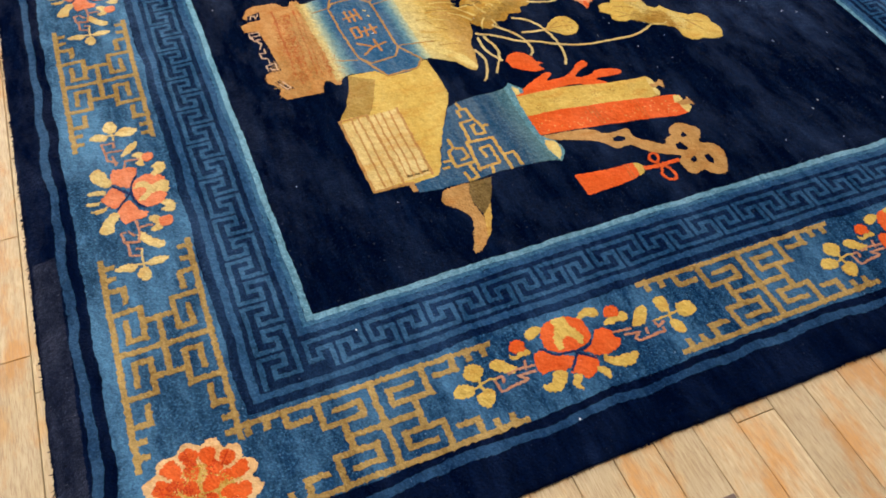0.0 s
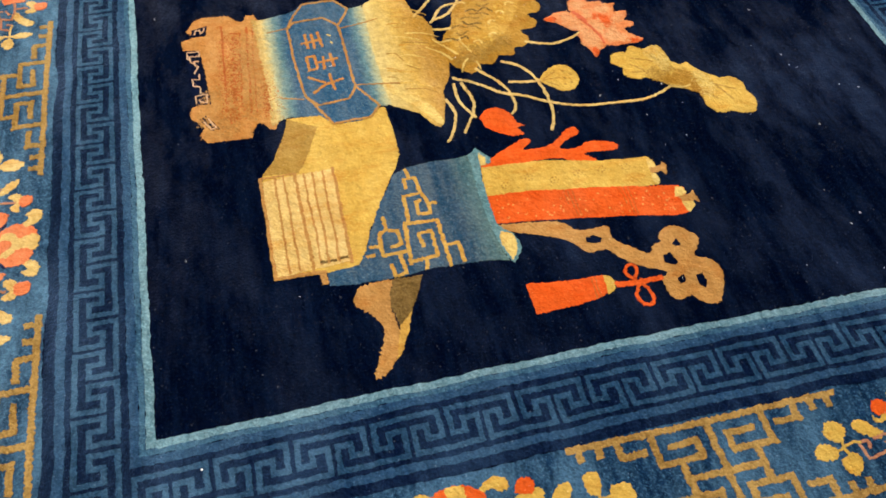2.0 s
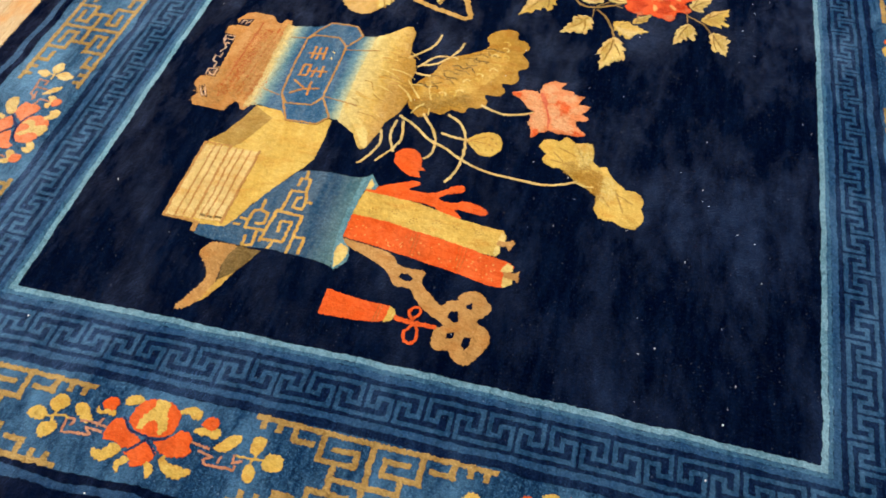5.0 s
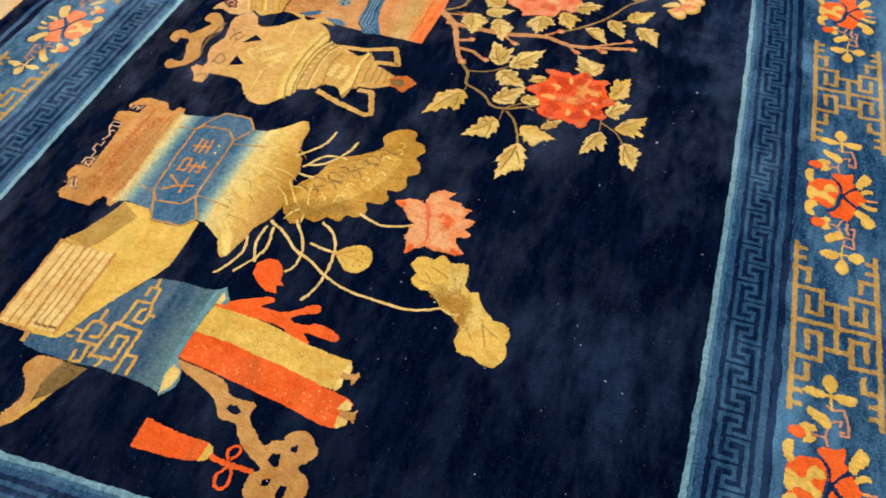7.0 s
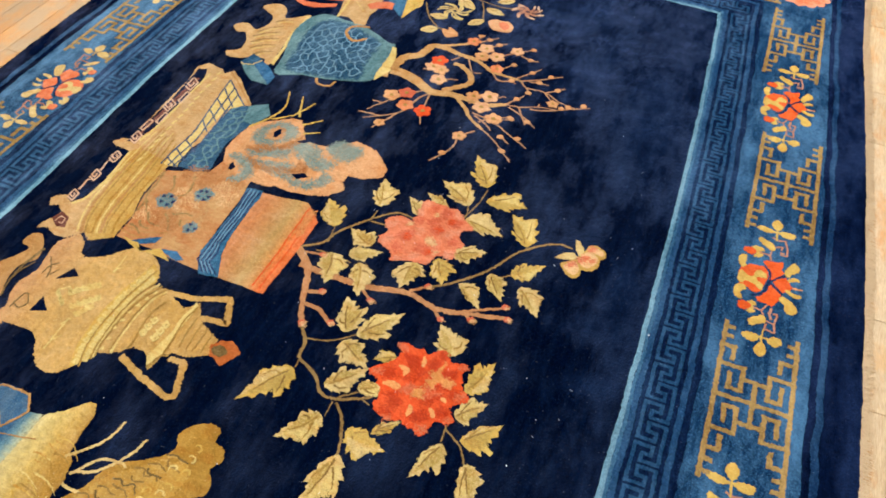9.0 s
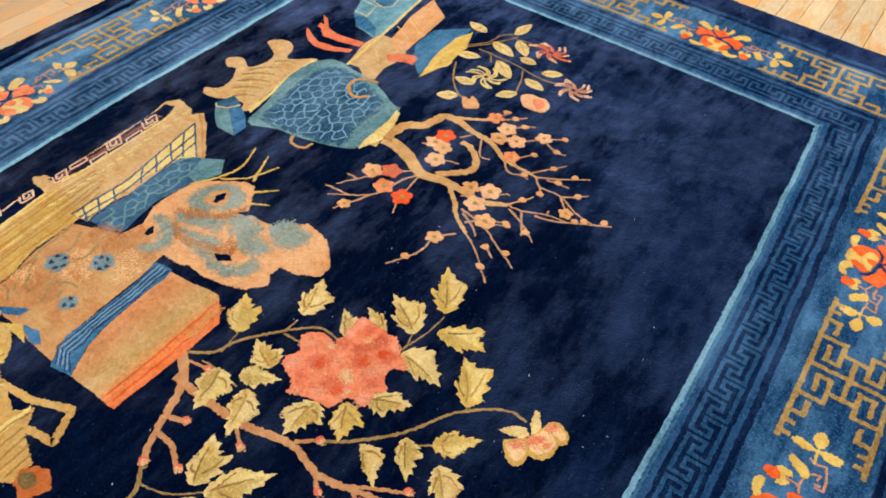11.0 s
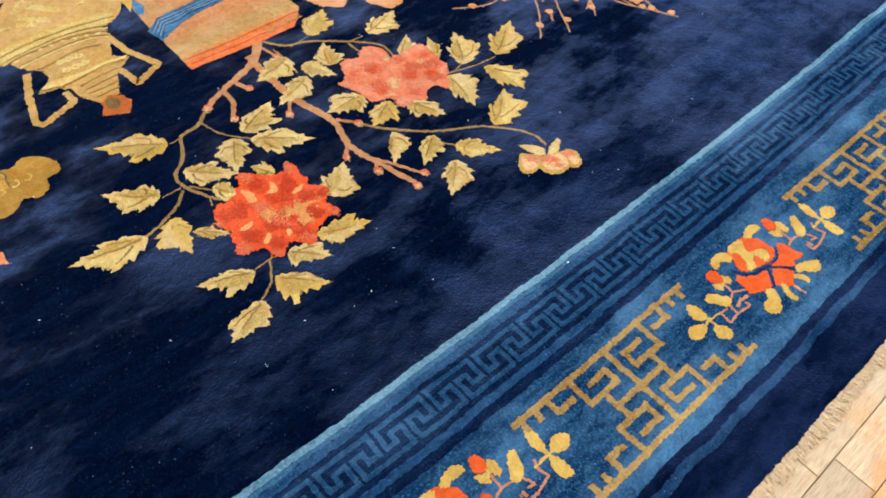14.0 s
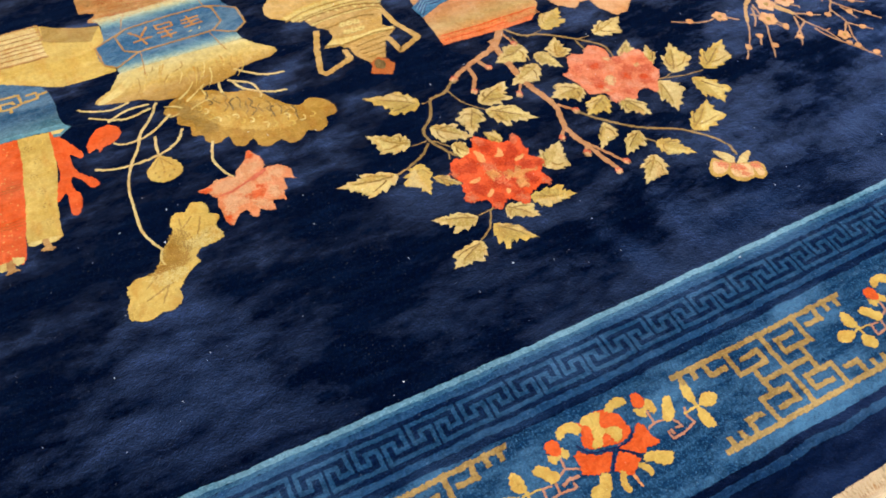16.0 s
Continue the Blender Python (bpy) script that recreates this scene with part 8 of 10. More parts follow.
shade('petal_light', CORALM, 4.1, peonyr, [(133.2, 148.8), (133.3, 148.3), (133, 147.8), (132.4, 147.4), (131.9, 147.4), (131.8, 147.8), (132.1, 148.4), (132.7, 148.8)], 1.6, 0.8)
shade('petal_light', CORALM, 4.1, peonyr, [(129.5, 139.5), (129.5, 138.8), (128.6, 137.7), (127.5, 136.7), (126.7, 136.5), (126.8, 137.2), (127.6, 138.4), (128.8, 139.3)], 1.6, 0.8)
weave('petal_lip', LIP, 5, peonyr, [(117.7, 142.8), (118.9, 143.2), (120.9, 142.6), (120.8, 141.4), (120.1, 140.5), (119.3, 141.9)], smooth=True)
weave('petal_lip', LIP, 5, peonyr, [(116.2, 136.6), (118, 138.1), (120.6, 137.7), (120.4, 136.4), (118.7, 136.2)], smooth=True)
weave('petal_lip', LIP, 5, peonyr, [(122.5, 147.7), (123.6, 146.2), (123.6, 144.5), (122.6, 145.2)], smooth=True)
weave('petal_lip', LIP, 5, peonyr, [(124.9, 130.4), (124.4, 131.8), (124.4, 133.9), (125.4, 133.4), (125.7, 131.8)], smooth=True)
weave('petal_lip', LIP, 5, peonyr, [(128.9, 134.7), (130, 134.8), (131.1, 133), (130.3, 132.6)], smooth=True)
weave('petal_lip', LIP, 5, peonyr, [(130.5, 138), (130.8, 138.7), (132, 138.2), (132, 137.3)], smooth=True)
weave('flower_core', HEART, 5, peonyr, [(126.2, 140.6), (125.9, 141.4), (126.7, 142.3), (125.6, 143.9), (126.8, 144.3), (128.1, 147.5), (128, 144.8), (128.8, 143.6), (131.6, 143.5), (131, 141.5), (128.7, 142.2), (127.8, 141.3), (127.5, 140)])
shade('flower_core', LIP, 6, peonyr, [(126.2, 140.6), (125.9, 141.4), (126.7, 142.3), (125.6, 143.9), (126.8, 144.3), (128.1, 147.5), (128, 144.8), (128.8, 143.6), (131.6, 143.5), (131, 141.5), (128.7, 142.2), (127.8, 141.3), (127.5, 140)], 1.6, 0.4)
weave('flower_core', HEART, 5, peonyr, [(124.3, 136.3), (124, 138), (125.9, 138.9), (126.1, 137.3), (126.4, 136.2)])
shade('flower_core', LIP, 6, peonyr, [(124.3, 136.3), (124, 138), (125.9, 138.9), (126.1, 137.3), (126.4, 136.2)], 1.6, 0.4)

pbud = weave('peony_bud_motif', GOLD, 2, rug, [(145.1, 189.6), (145.2, 190.8), (147.7, 193), (148.6, 193.8), (148.7, 195.9), (150, 197.7), (150.8, 199.8), (152.8, 200.5), (155.4, 199.2), (155.6, 196.8), (154.7, 195.8), (154.5, 192.9), (152.7, 190.6), (150.7, 190.2), (150.8, 188.6), (149.8, 186.6), (147.6, 186.9)], smooth=True, label='woven half-open cream and coral peony bud')
weave('bud_petal', TIP, 3, pbud, [(145.9, 189.5), (146.4, 190.7), (148.2, 192.4), (149.7, 190.9), (150.1, 189.4), (149.2, 187.6), (147.7, 187.9)], smooth=True)
weave('bud_petal', TIP, 3, pbud, [(149.7, 192.4), (149.4, 195.3), (151, 197.4), (152.6, 197.1), (153.9, 195.8), (153.6, 193.5), (152.1, 191.5), (150.7, 191.5)], smooth=True)
weave('bud_petal', TIP, 3, pbud, [(150.8, 197.9), (151.4, 199.2), (152.9, 199.7), (155, 198.8), (154.8, 197.4), (153.5, 197.4)], smooth=True)
shade('bud_blush', CORAL, 4, pbud, [(148.6, 192.1), (148.7, 191.3), (148.2, 190.4), (147.3, 189.9), (146.6, 190), (146.5, 190.8), (147, 191.8), (147.8, 192.3)], 1.2, 0.95)
shade('bud_blush', CORAL, 4, pbud, [(151.6, 195.6), (151.8, 194.5), (151.1, 193.2), (149.8, 192.5), (148.9, 192.7), (148.7, 193.7), (149.4, 195.1), (150.6, 195.8)], 1.2, 0.95)
shade('bud_blush', CORAL, 4, pbud, [(152.6, 199.8), (152.6, 199.1), (152.1, 198.2), (151.2, 197.6), (150.6, 197.7), (150.5, 198.4), (151.1, 199.3), (151.9, 199.9)], 1.2, 0.95)
shade('bud_blush', CORAL, 4, pbud, [(153.4, 195.3), (153.5, 194.7), (153.1, 194.1), (152.5, 193.7), (152.1, 193.9), (152, 194.4), (152.3, 195), (152.9, 195.4)], 1.2, 0.95)
weave('sepal', LEAFL, 4, pbud, [(142.6, 191.7), (144.5, 194.2), (147, 195.6), (148.8, 194.4), (147.5, 192.8), (144.9, 192)], rough=0.15)
weave('sepal', LEAFL, 4, pbud, [(148.6, 194.7), (147.4, 197), (146.6, 200.4), (147.8, 200.3), (149.4, 197.8), (149.7, 195.8)], rough=0.15)

pvase = weave('plum_vase_motif', ALTAR, 1, rug, [(5, 252.7), (6.5, 255.4), (9.5, 256), (13.4, 253.8), (15.7, 258.7), (14.6, 263.9), (10.4, 266.6), (8.2, 268.2), (9.7, 271), (13.6, 272.4), (17.3, 269.5), (19.6, 264.9), (26.2, 270.6), (27.1, 267.3), (25.6, 260.7), (26.7, 252.2), (27.6, 244), (28.5, 237.9), (26.5, 236), (25.3, 239.4), (20.6, 238.4), (16.8, 236.2), (12.8, 235.6), (11, 238.1), (13.3, 239.4), (14.9, 241.9), (13.8, 246.6), (11, 250.6), (8.1, 249.9)], smooth=True, label='woven tan stand under a blue plum vase')
weave('stand_edge', CREAM, 2, pvase, [(25.9, 269.2), (27.4, 269.4), (26.3, 260.4), (28, 251.9), (29.2, 242.9), (29.9, 237.3), (28.4, 237.8), (27.5, 247.4), (25.7, 257.8)])
weave('body', GLAZE, 2, pvase, [(26, 260.1), (27.1, 269.1), (32, 274), (40.5, 273), (47.1, 272.9), (59, 266.9), (62.4, 266.4), (63.1, 258.9), (63.3, 249), (63.2, 243.6), (57.1, 240.3), (48.5, 237.7), (40.9, 236.6), (32.5, 233.5), (30.1, 243.7), (27.4, 252.7)], smooth=True, label='teal vase body')
shade('crackle_field', GLAZEB, 3, pvase, [(34.2, 237.4), (33, 245), (30.8, 257), (32.2, 268.6), (39.5, 271.4), (50.4, 268), (57, 264.6), (57.4, 252.2), (59, 242.6), (48, 238.8), (40, 237.6)], 1.8)
crackle(pvase, [(33.4, 237.6), (32.2, 245), (30.2, 257), (32, 268.8), (39.5, 271.6), (50.4, 268.2), (57.6, 264.8), (58.2, 252.2), (59.4, 242.4), (48, 238.4), (40, 237)], GLAZEL, 2.7, 0.42, 4)
for (ax, ay), (bx, by) in (((14.6, 252.6), (21.2, 259.8)), ((14.6, 249.6), (22.4, 256)), ((15.8, 246.2), (23.8, 252.4)), ((17.4, 242.8), (24.6, 248.6)), ((20.4, 240), (25.6, 244.4)), ((17.4, 261.2), (22.8, 264.6))):
    mx, my = (ax + bx) / 2, (ay + by) / 2
    cord('stand_ripple', TWIG, 2, pvase, [(ax, ay), (mx - 0.7, my + 0.6), (bx, by)], 0.75, 0.35, smooth=True)
    cord('stand_ripple', CREAM, 2, pvase, [(ax + 0.9, ay - 0.6), (mx + 0.3, my - 0.4), (bx + 0.2, by - 1.0)], 0.5, 0.25, smooth=True)
weave('neck', CREAM, 3, pvase, [(63.2, 248), (63, 259.2), (62, 265.1), (63.7, 264.4), (65.7, 258.5), (67.2, 251.2), (64, 244.1)])
weave('mouth', TAN, 4, pvase, [(66.5, 252.5), (65.8, 258), (68.3, 256.1), (69.5, 252.2)])
cord('ring_handle', TAN, 4, pvase, [(49.4, 272.8), (43.8, 270.3), (43.5, 265.4), (47.6, 262.3), (51.7, 265.4)], 1.2, smooth=True)
cord('ring_handle', TAN, 1, pvase, [(46.2, 237.3), (48.4, 234.5), (52.1, 235), (52.8, 237.9)], 0.9, smooth=True)
weave('box_lid', GLAZEB, 2, pvase, [(18.6, 234.6), (20.6, 240.2), (23.9, 239.3), (25.4, 237.8), (23.7, 235), (20, 233.2)])
weave('box_side', GLAZE, 2, pvase, [(20, 233.4), (23.7, 235.2), (28, 231.4), (33.4, 227), (27.3, 226.6), (23.6, 229.6)])
weave('box_side', BLUE, 2, pvase, [(23.7, 235.2), (25.2, 238), (29.4, 235.6), (33.4, 231.9), (33.6, 227), (28, 231.4)])
cord('box_edge', CREAM, 3, pvase, [(19.1, 234.4), (20.4, 233.6), (23.5, 234.9), (25.2, 238.2)], 0.45)

pot = weave('brush_pot_motif', ALTAR, 2, rug, [(35.4, 274.7), (32.5, 286.2), (32.7, 294.8), (37.2, 295.3), (45.9, 291.9), (46.9, 286.5), (45.9, 280), (47.4, 273.2), (43.5, 272.4), (39.5, 275.5)], label="woven tan brush pot and scholar's objects")
weave('ink_slab', PEACHT, 2, pot, [(37.5, 295.5), (34.2, 310.4), (33.4, 325), (43.4, 317.7), (44.7, 305.8), (45.3, 292.9), (42.7, 290.2)])
weave('stone_box', TEAL, 2, pot, [(18.2, 299.5), (12.4, 313.5), (16.2, 324.6), (27.6, 331.5), (30.6, 321), (34, 297.8), (32.6, 291.7), (24, 293.6)])
cord('box_edge', CREAM, 3, pot, [(13.5, 307.4), (11.8, 314.6), (16.6, 323.8)], 0.35)
cord('box_edge', CREAM, 3, pot, [(17.2, 301.2), (22.7, 300.9), (21, 308.1), (24.9, 311.3), (21.1, 320.2)], 0.35)
cord('box_edge', CREAM, 3, pot, [(22.7, 300.9), (24, 293.6)], 0.35)
cord('box_edge', CREAM, 3, pot, [(21, 308.1), (15.4, 308.4)], 0.35)
weave('box_hollow', BLUEL, 3, pot, [(18.7, 310), (17.4, 317.9), (23.2, 320), (25.7, 311.8), (23.5, 309.1)])
cord('box_edge', CREAM, 4, pot, [(18.7, 310), (17.4, 317.9), (23.2, 320), (25.7, 311.8), (23.5, 309.1), (18.7, 310)], 0.35)
weave('box_side', BLUEL, 3, pot, [(18.4, 299.2), (23.1, 300.2), (29.7, 297), (32.6, 292.6), (28.3, 293.6), (24, 293.6)])
cord('ivory_rod', CREAM, 3, pot, [(35.8, 274.2), (33.7, 295.4), (29.8, 325.4)], 0.9)
weave('blue_cup', BLUEL, 2, pot, [(45.4, 298.4), (45.3, 308.8), (54.3, 317.7), (58.1, 299.1), (57.4, 283.5), (53.7, 286.4), (48.6, 291.9)])
weave('cup_lining', YELLOW, 3, pot, [(56.1, 316), (59.7, 306.4), (59.8, 293.6), (57.2, 282.9), (53.9, 297.4), (53.7, 309.3)])
weave('ribbon', CORALM, 2, pot, [(11.3, 292), (13.4, 291.3), (17.8, 286.6), (22.7, 285.9), (32.2, 287.5), (32.4, 284.5), (24.7, 282.5), (19.3, 281.9), (15.8, 284.9), (14.1, 285.3), (13.4, 287.5), (15.1, 287.6)])
weave('ribbon', CORALM, 2, pot, [(11.9, 282.3), (13.6, 282), (15.2, 280.8), (20.3, 278.4), (26.5, 279.6), (31.6, 282.1), (32, 279.9), (25.2, 275.9), (20.9, 275.5), (17.7, 276.8), (14.7, 278.8)])
weave('ribbon', CORALM, 3, pot, [(41.9, 286.5), (44.8, 289.8), (48.2, 291.7), (50.9, 291.6), (51.8, 287.3), (48.6, 286.7), (44.4, 283.9)])
cord('grain_line', CREAM, 3, pot, [(37.2, 286.9), (42.3, 281.8)], 0.3, smooth=True)
cord('grain_line', CREAM, 3, pot, [(34.4, 302.4), (42.5, 298.4)], 0.3, smooth=True)
cord('grain_line', CREAM, 3, pot, [(34.4, 309.1), (43.4, 303.3)], 0.3, smooth=True)

mum = cord('chrysanthemum_motif', TWIG, 1, rug, [(57.1, 306), (63, 313.9), (64.6, 321), (69.5, 325.7)], 0.45, smooth=True, label='woven chrysanthemum spray')
cord('twig', TWIG, 1, mum, [(63.2, 308.9), (69.3, 309), (76.1, 308.8), (87.8, 307.2), (94, 308.4)], 0.5, smooth=True)
cord('twig', TWIG, 1, mum, [(80.6, 307.2), (83.2, 301.4), (85, 295.5)], 0.5, smooth=True)
cord('twig', TWIG, 1, mum, [(61.2, 297.6), (66.4, 288.6), (71.5, 283.9), (75.9, 282.7)], 0.5, smooth=True)
cord('twig', TWIG, 1, mum, [(59.4, 307.4), (63.9, 313.5), (69.3, 323.4)], 0.5, smooth=True)
cord('twig', TWIG, 1, mum, [(69.4, 322.1), (73.7, 322.8), (77.7, 322.5)], 0.5, smooth=True)
cord('twig', TWIG, 1, mum, [(67.9, 308.1), (70.4, 304.6)], 0.5, smooth=True)
oval_leaf(mum, (59.7, 319.1), (51.9, 320.9), 1.6)
oval_leaf(mum, (67.9, 324), (68.8, 333.1), 1.5)
oval_leaf(mum, (64.6, 315.7), (73.7, 312.4), 1.9)
oval_leaf(mum, (70.6, 321.9), (77.2, 315.3), 1.7)
oval_leaf(mum, (76.2, 313), (82.2, 313.5), 1.5)
oval_leaf(mum, (58.6, 302.3), (65.9, 305.2), 1.6)
oval_leaf(mum, (71.3, 307.1), (79.5, 300.8), 1.9)
oval_leaf(mum, (86, 310), (91.8, 313.7), 1.5)
oval_leaf(mum, (83.5, 303.9), (91.1, 302.1), 1.6)
oval_leaf(mum, (85.4, 295.7), (81, 290.4), 1.5)
oval_leaf(mum, (72, 283.1), (66.6, 279.3), 1.7)
oval_leaf(mum, (72.5, 291), (66, 290.4), 1.6)
oval_leaf(mum, (57.1, 291.2), (59.7, 297.6), 1.7)
spider_bloom(mum, (73.5, 296.7), 6.0, LEAFL, CREAM, 0.9)
spider_bloom(mum, (82.7, 322.4), 7.0, CORALD, PEACH, 0.72)
spider_bloom(mum, (98.6, 308.3), 5.8, PINKT, PINK, 0.9)
weave('small_bloom', PEACH, 2, mum, [(87.1, 295.1), (89.3, 297.9), (92, 297.9), (94.3, 298.4), (97, 295.5), (96.4, 291.8), (93, 291), (89.9, 291.4)], smooth=True)
weave('small_bloom_heart', CORAL, 3, mum, [(91.2, 295.9), (93.4, 297.2), (95.8, 294.8), (94.1, 292.4)], smooth=True)
weave('small_bloom', PEACHT, 2, mum, [(73.4, 283.5), (75.5, 283.6), (75.8, 285.7), (78.9, 283.6), (80.2, 281.5), (78.4, 279.7), (76.2, 279.2)], smooth=True)

plum = cord('plum_branch_motif', PLUMWOOD, 1, rug, [(65.5, 247.6), (65.2, 252.5), (66.4, 256.0)], 3.6, 2.9, smooth=True, label='woven brown flowering plum branch')
cord('limb', PLUMWOOD, 1, plum, [(66.5, 255.4), (68.7, 261.5), (72.0, 264.0), (73.6, 268.4), (74.5, 271.7), (78.8, 272.5), (84.4, 271.0)], 3.6, 2.3, smooth=True)
cord('limb', PLUMWOOD, 1, plum, [(84.4, 271.0), (91.8, 270.0), (98.8, 266.0), (104.4, 265.6), (109.9, 265.1)], 2.0, 0.9, smooth=True)
cord('limb', PLUMWOOD, 1, plum, [(76.6, 272.6), (80.8, 275.3), (85.6, 278.5), (88.1, 280.2)], 1.5, 0.9, smooth=True)
cord('limb', PLUMWOOD, 1, plum, [(67.2, 252.3), (73.3, 251.5), (78.6, 249.6), (83.8, 246.7), (89.0, 247.7)], 4.2, 3.2, smooth=True)
cord('limb', PLUMWOOD, 1, plum, [(89.0, 247.7), (94.0, 248.2), (101.7, 247.3), (105.7, 248.7), (109.2, 250.7)], 2.9, 1.3, smooth=True)
cord('limb', PLUMWOOD, 1, plum, [(87.3, 249.0), (91.5, 253.2), (94.1, 256.8), (92.5, 261.2), (88.1, 264.8), (85.2, 264.9)], 2.2, 1.9, smooth=True)
cord('limb', PLUMWOOD, 1, plum, [(92.7, 247.6), (97.0, 243.4), (100.3, 239.4), (106.2, 235.2)], 1.5, 0.8, smooth=True)
cord('twig', PLUMTWIG, 1, plum, [(109.9, 265.1), (115.5, 268.6), (122.3, 273.6)], 0.62, 0.42, smooth=True)
cord('twig', PLUMTWIG, 1, plum, [(109.2, 250.7), (113.2, 251.0), (119.4, 253.8), (124.8, 254.9)], 0.62, 0.42, smooth=True)
cord('twig', PLUMTWIG, 1, plum, [(109.9, 265.1), (112.5, 262.4), (118.7, 262.6), (125.0, 259.3), (130.4, 258.4)], 0.62, 0.42, smooth=True)
cord('twig', PLUMTWIG, 1, plum, [(112.5, 262.4), (114.9, 258.8)], 0.62, 0.42, smooth=True)
cord('twig', PLUMTWIG, 1, plum, [(118.7, 262.6), (123.5, 257.2)], 0.62, 0.42, smooth=True)
cord('twig', PLUMTWIG, 1, plum, [(107.4, 265.4), (111.3, 270.6), (114.1, 274.8)], 0.62, 0.42, smooth=True)
cord('twig', PLUMTWIG, 1, plum, [(100.7, 267.9), (104.5, 273.5)], 0.62, 0.42, smooth=True)
cord('twig', PLUMTWIG, 1, plum, [(85.6, 278.5), (88.2, 283.5), (89.4, 286.3)], 0.62, 0.42, smooth=True)
cord('twig', PLUMTWIG, 1, plum, [(88.1, 280.2), (92.5, 284.6), (94.5, 286.7)], 0.62, 0.42, smooth=True)
cord('twig', PLUMTWIG, 1, plum, [(92.8, 278.6), (96.0, 282.6), (98.5, 284.7)], 0.62, 0.42, smooth=True)
cord('twig', PLUMTWIG, 1, plum, [(98.7, 276.1), (103.3, 280.7), (108.9, 285.5)], 0.62, 0.42, smooth=True)
cord('twig', PLUMTWIG, 1, plum, [(103.3, 280.7), (109.0, 278.2), (111.8, 278.8)], 0.62, 0.42, smooth=True)
cord('twig', PLUMTWIG, 1, plum, [(99.1, 265.6), (102.7, 262.1), (106.0, 263.4), (108.4, 263.0)], 0.62, 0.42, smooth=True)
cord('twig', PLUMTWIG, 1, plum, [(88.3, 271.0), (90.8, 266.0), (92.8, 262.9), (95.6, 263.5)], 0.62, 0.42, smooth=True)
cord('twig', PLUMTWIG, 1, plum, [(84.2, 246.3), (81.5, 241.3), (80.4, 235.8), (78.5, 231.4), (73.7, 227.7), (69.4, 224.8)], 0.62, 0.42, smooth=True)
cord('twig', PLUMTWIG, 1, plum, [(73.7, 227.7), (69.6, 227.6), (66.6, 227.3)], 0.62, 0.42, smooth=True)
cord('twig', PLUMTWIG, 1, plum, [(83.0, 247.6), (79.7, 244.4), (75.6, 241.0), (73.4, 238.8)], 0.62, 0.42, smooth=True)
cord('twig', PLUMTWIG, 1, plum, [(79.7, 244.4), (74.6, 238.6), (71.7, 234.0), (68.6, 229.3)], 0.62, 0.42, smooth=True)
cord('twig', PLUMTWIG, 1, plum, [(78.5, 231.4), (76.9, 227.6), (75.3, 224.5), (73.9, 221.4)], 0.62, 0.42, smooth=True)
cord('twig', PLUMTWIG, 1, plum, [(84.2, 246.3), (84.4, 241.5), (85.3, 237.1)], 0.62, 0.42, smooth=True)
cord('twig', PLUMTWIG, 1, plum, [(85.7, 235.5), (85.9, 232.5), (87.2, 229.4)], 0.62, 0.42, smooth=True)
cord('twig', PLUMTWIG, 1, plum, [(71.5, 234.2), (68.4, 234.2)], 0.62, 0.42, smooth=True)
cord('twig', PLUMTWIG, 1, plum, [(76.6, 257.4), (79.3, 259.1)], 0.62, 0.42, smooth=True)
cord('twig', PLUMTWIG, 1, plum, [(83.7, 253.9), (87.2, 255.9), (89.9, 256.5)], 0.62, 0.42, smooth=True)
cord('twig', PLUMTWIG, 1, plum, [(97.4, 246.0), (99.9, 248.1)], 0.62, 0.42, smooth=True)
cord('twig', PLUMTWIG, 1, plum, [(102.2, 248.4), (106.4, 253.8), (107.9, 253.9)], 0.62, 0.42, smooth=True)
cord('twig', PLUMTWIG, 1, plum, [(109.2, 250.7), (111.9, 255.3), (113.2, 257.8)], 0.62, 0.42, smooth=True)
cord('twig', PLUMTWIG, 1, plum, [(101.7, 240.7), (105.7, 238.5), (108.8, 235.6)], 0.62, 0.42, smooth=True)
cord('twig', PLUMTWIG, 1, plum, [(103.8, 238.2), (107.4, 241.7), (113.2, 244.9)], 0.62, 0.42, smooth=True)
cord('twig', PLUMTWIG, 1, plum, [(113.2, 251.0), (116.1, 246.4), (118.1, 243.1)], 0.62, 0.42, smooth=True)
cord('twig', PLUMTWIG, 1, plum, [(112.7, 265.9), (115.5, 266.6), (119.1, 266.8)], 0.62, 0.42, smooth=True)
cord('twig', PLUMTWIG, 1, plum, [(119.4, 253.8), (119.1, 255.4)], 0.62, 0.42, smooth=True)
cord('twig', PLUMTWIG, 1, plum, [(83.7, 266.4), (85.8, 269.7)], 0.62, 0.42, smooth=True)
cord('twig', PLUMTWIG, 1, plum, [(119.5, 262.7), (122.7, 265.2), (124.8, 267.5)], 0.62, 0.42, smooth=True)
blossom(plum, (79.4, 260.3), 2.9, PEACH)
blossom(plum, (80.1, 264.4), 3.0, RED)
blossom(plum, (82.6, 259.4), 2.7, PEACHT)
blossom(plum, (83.7, 253.9), 2.9, PEACH)
blossom(plum, (72.9, 239.4), 2.9, PEACHT)
blossom(plum, (77.1, 242.5), 2.9, CORALD)
blossom(plum, (79.0, 236.2), 2.9, LOTUS)
blossom(plum, (85.4, 235.9), 3.0, RED)
blossom(plum, (97.8, 250.3), 2.7, PEACHT)
blossom(plum, (102.8, 252.2), 3.0, PEACH)
blossom(plum, (102.0, 245.7), 3.1, PEACH)
blossom(plum, (107.6, 241.8), 2.8, PEACHT)
blossom(plum, (87.0, 280.7), 2.5, LOTUS)
blossom(plum, (92.5, 278.3), 2.9, PEACH)
blossom(plum, (92.7, 273.1), 2.8, PEACHT)
blossom(plum, (97.5, 275.0), 2.9, PEACH)
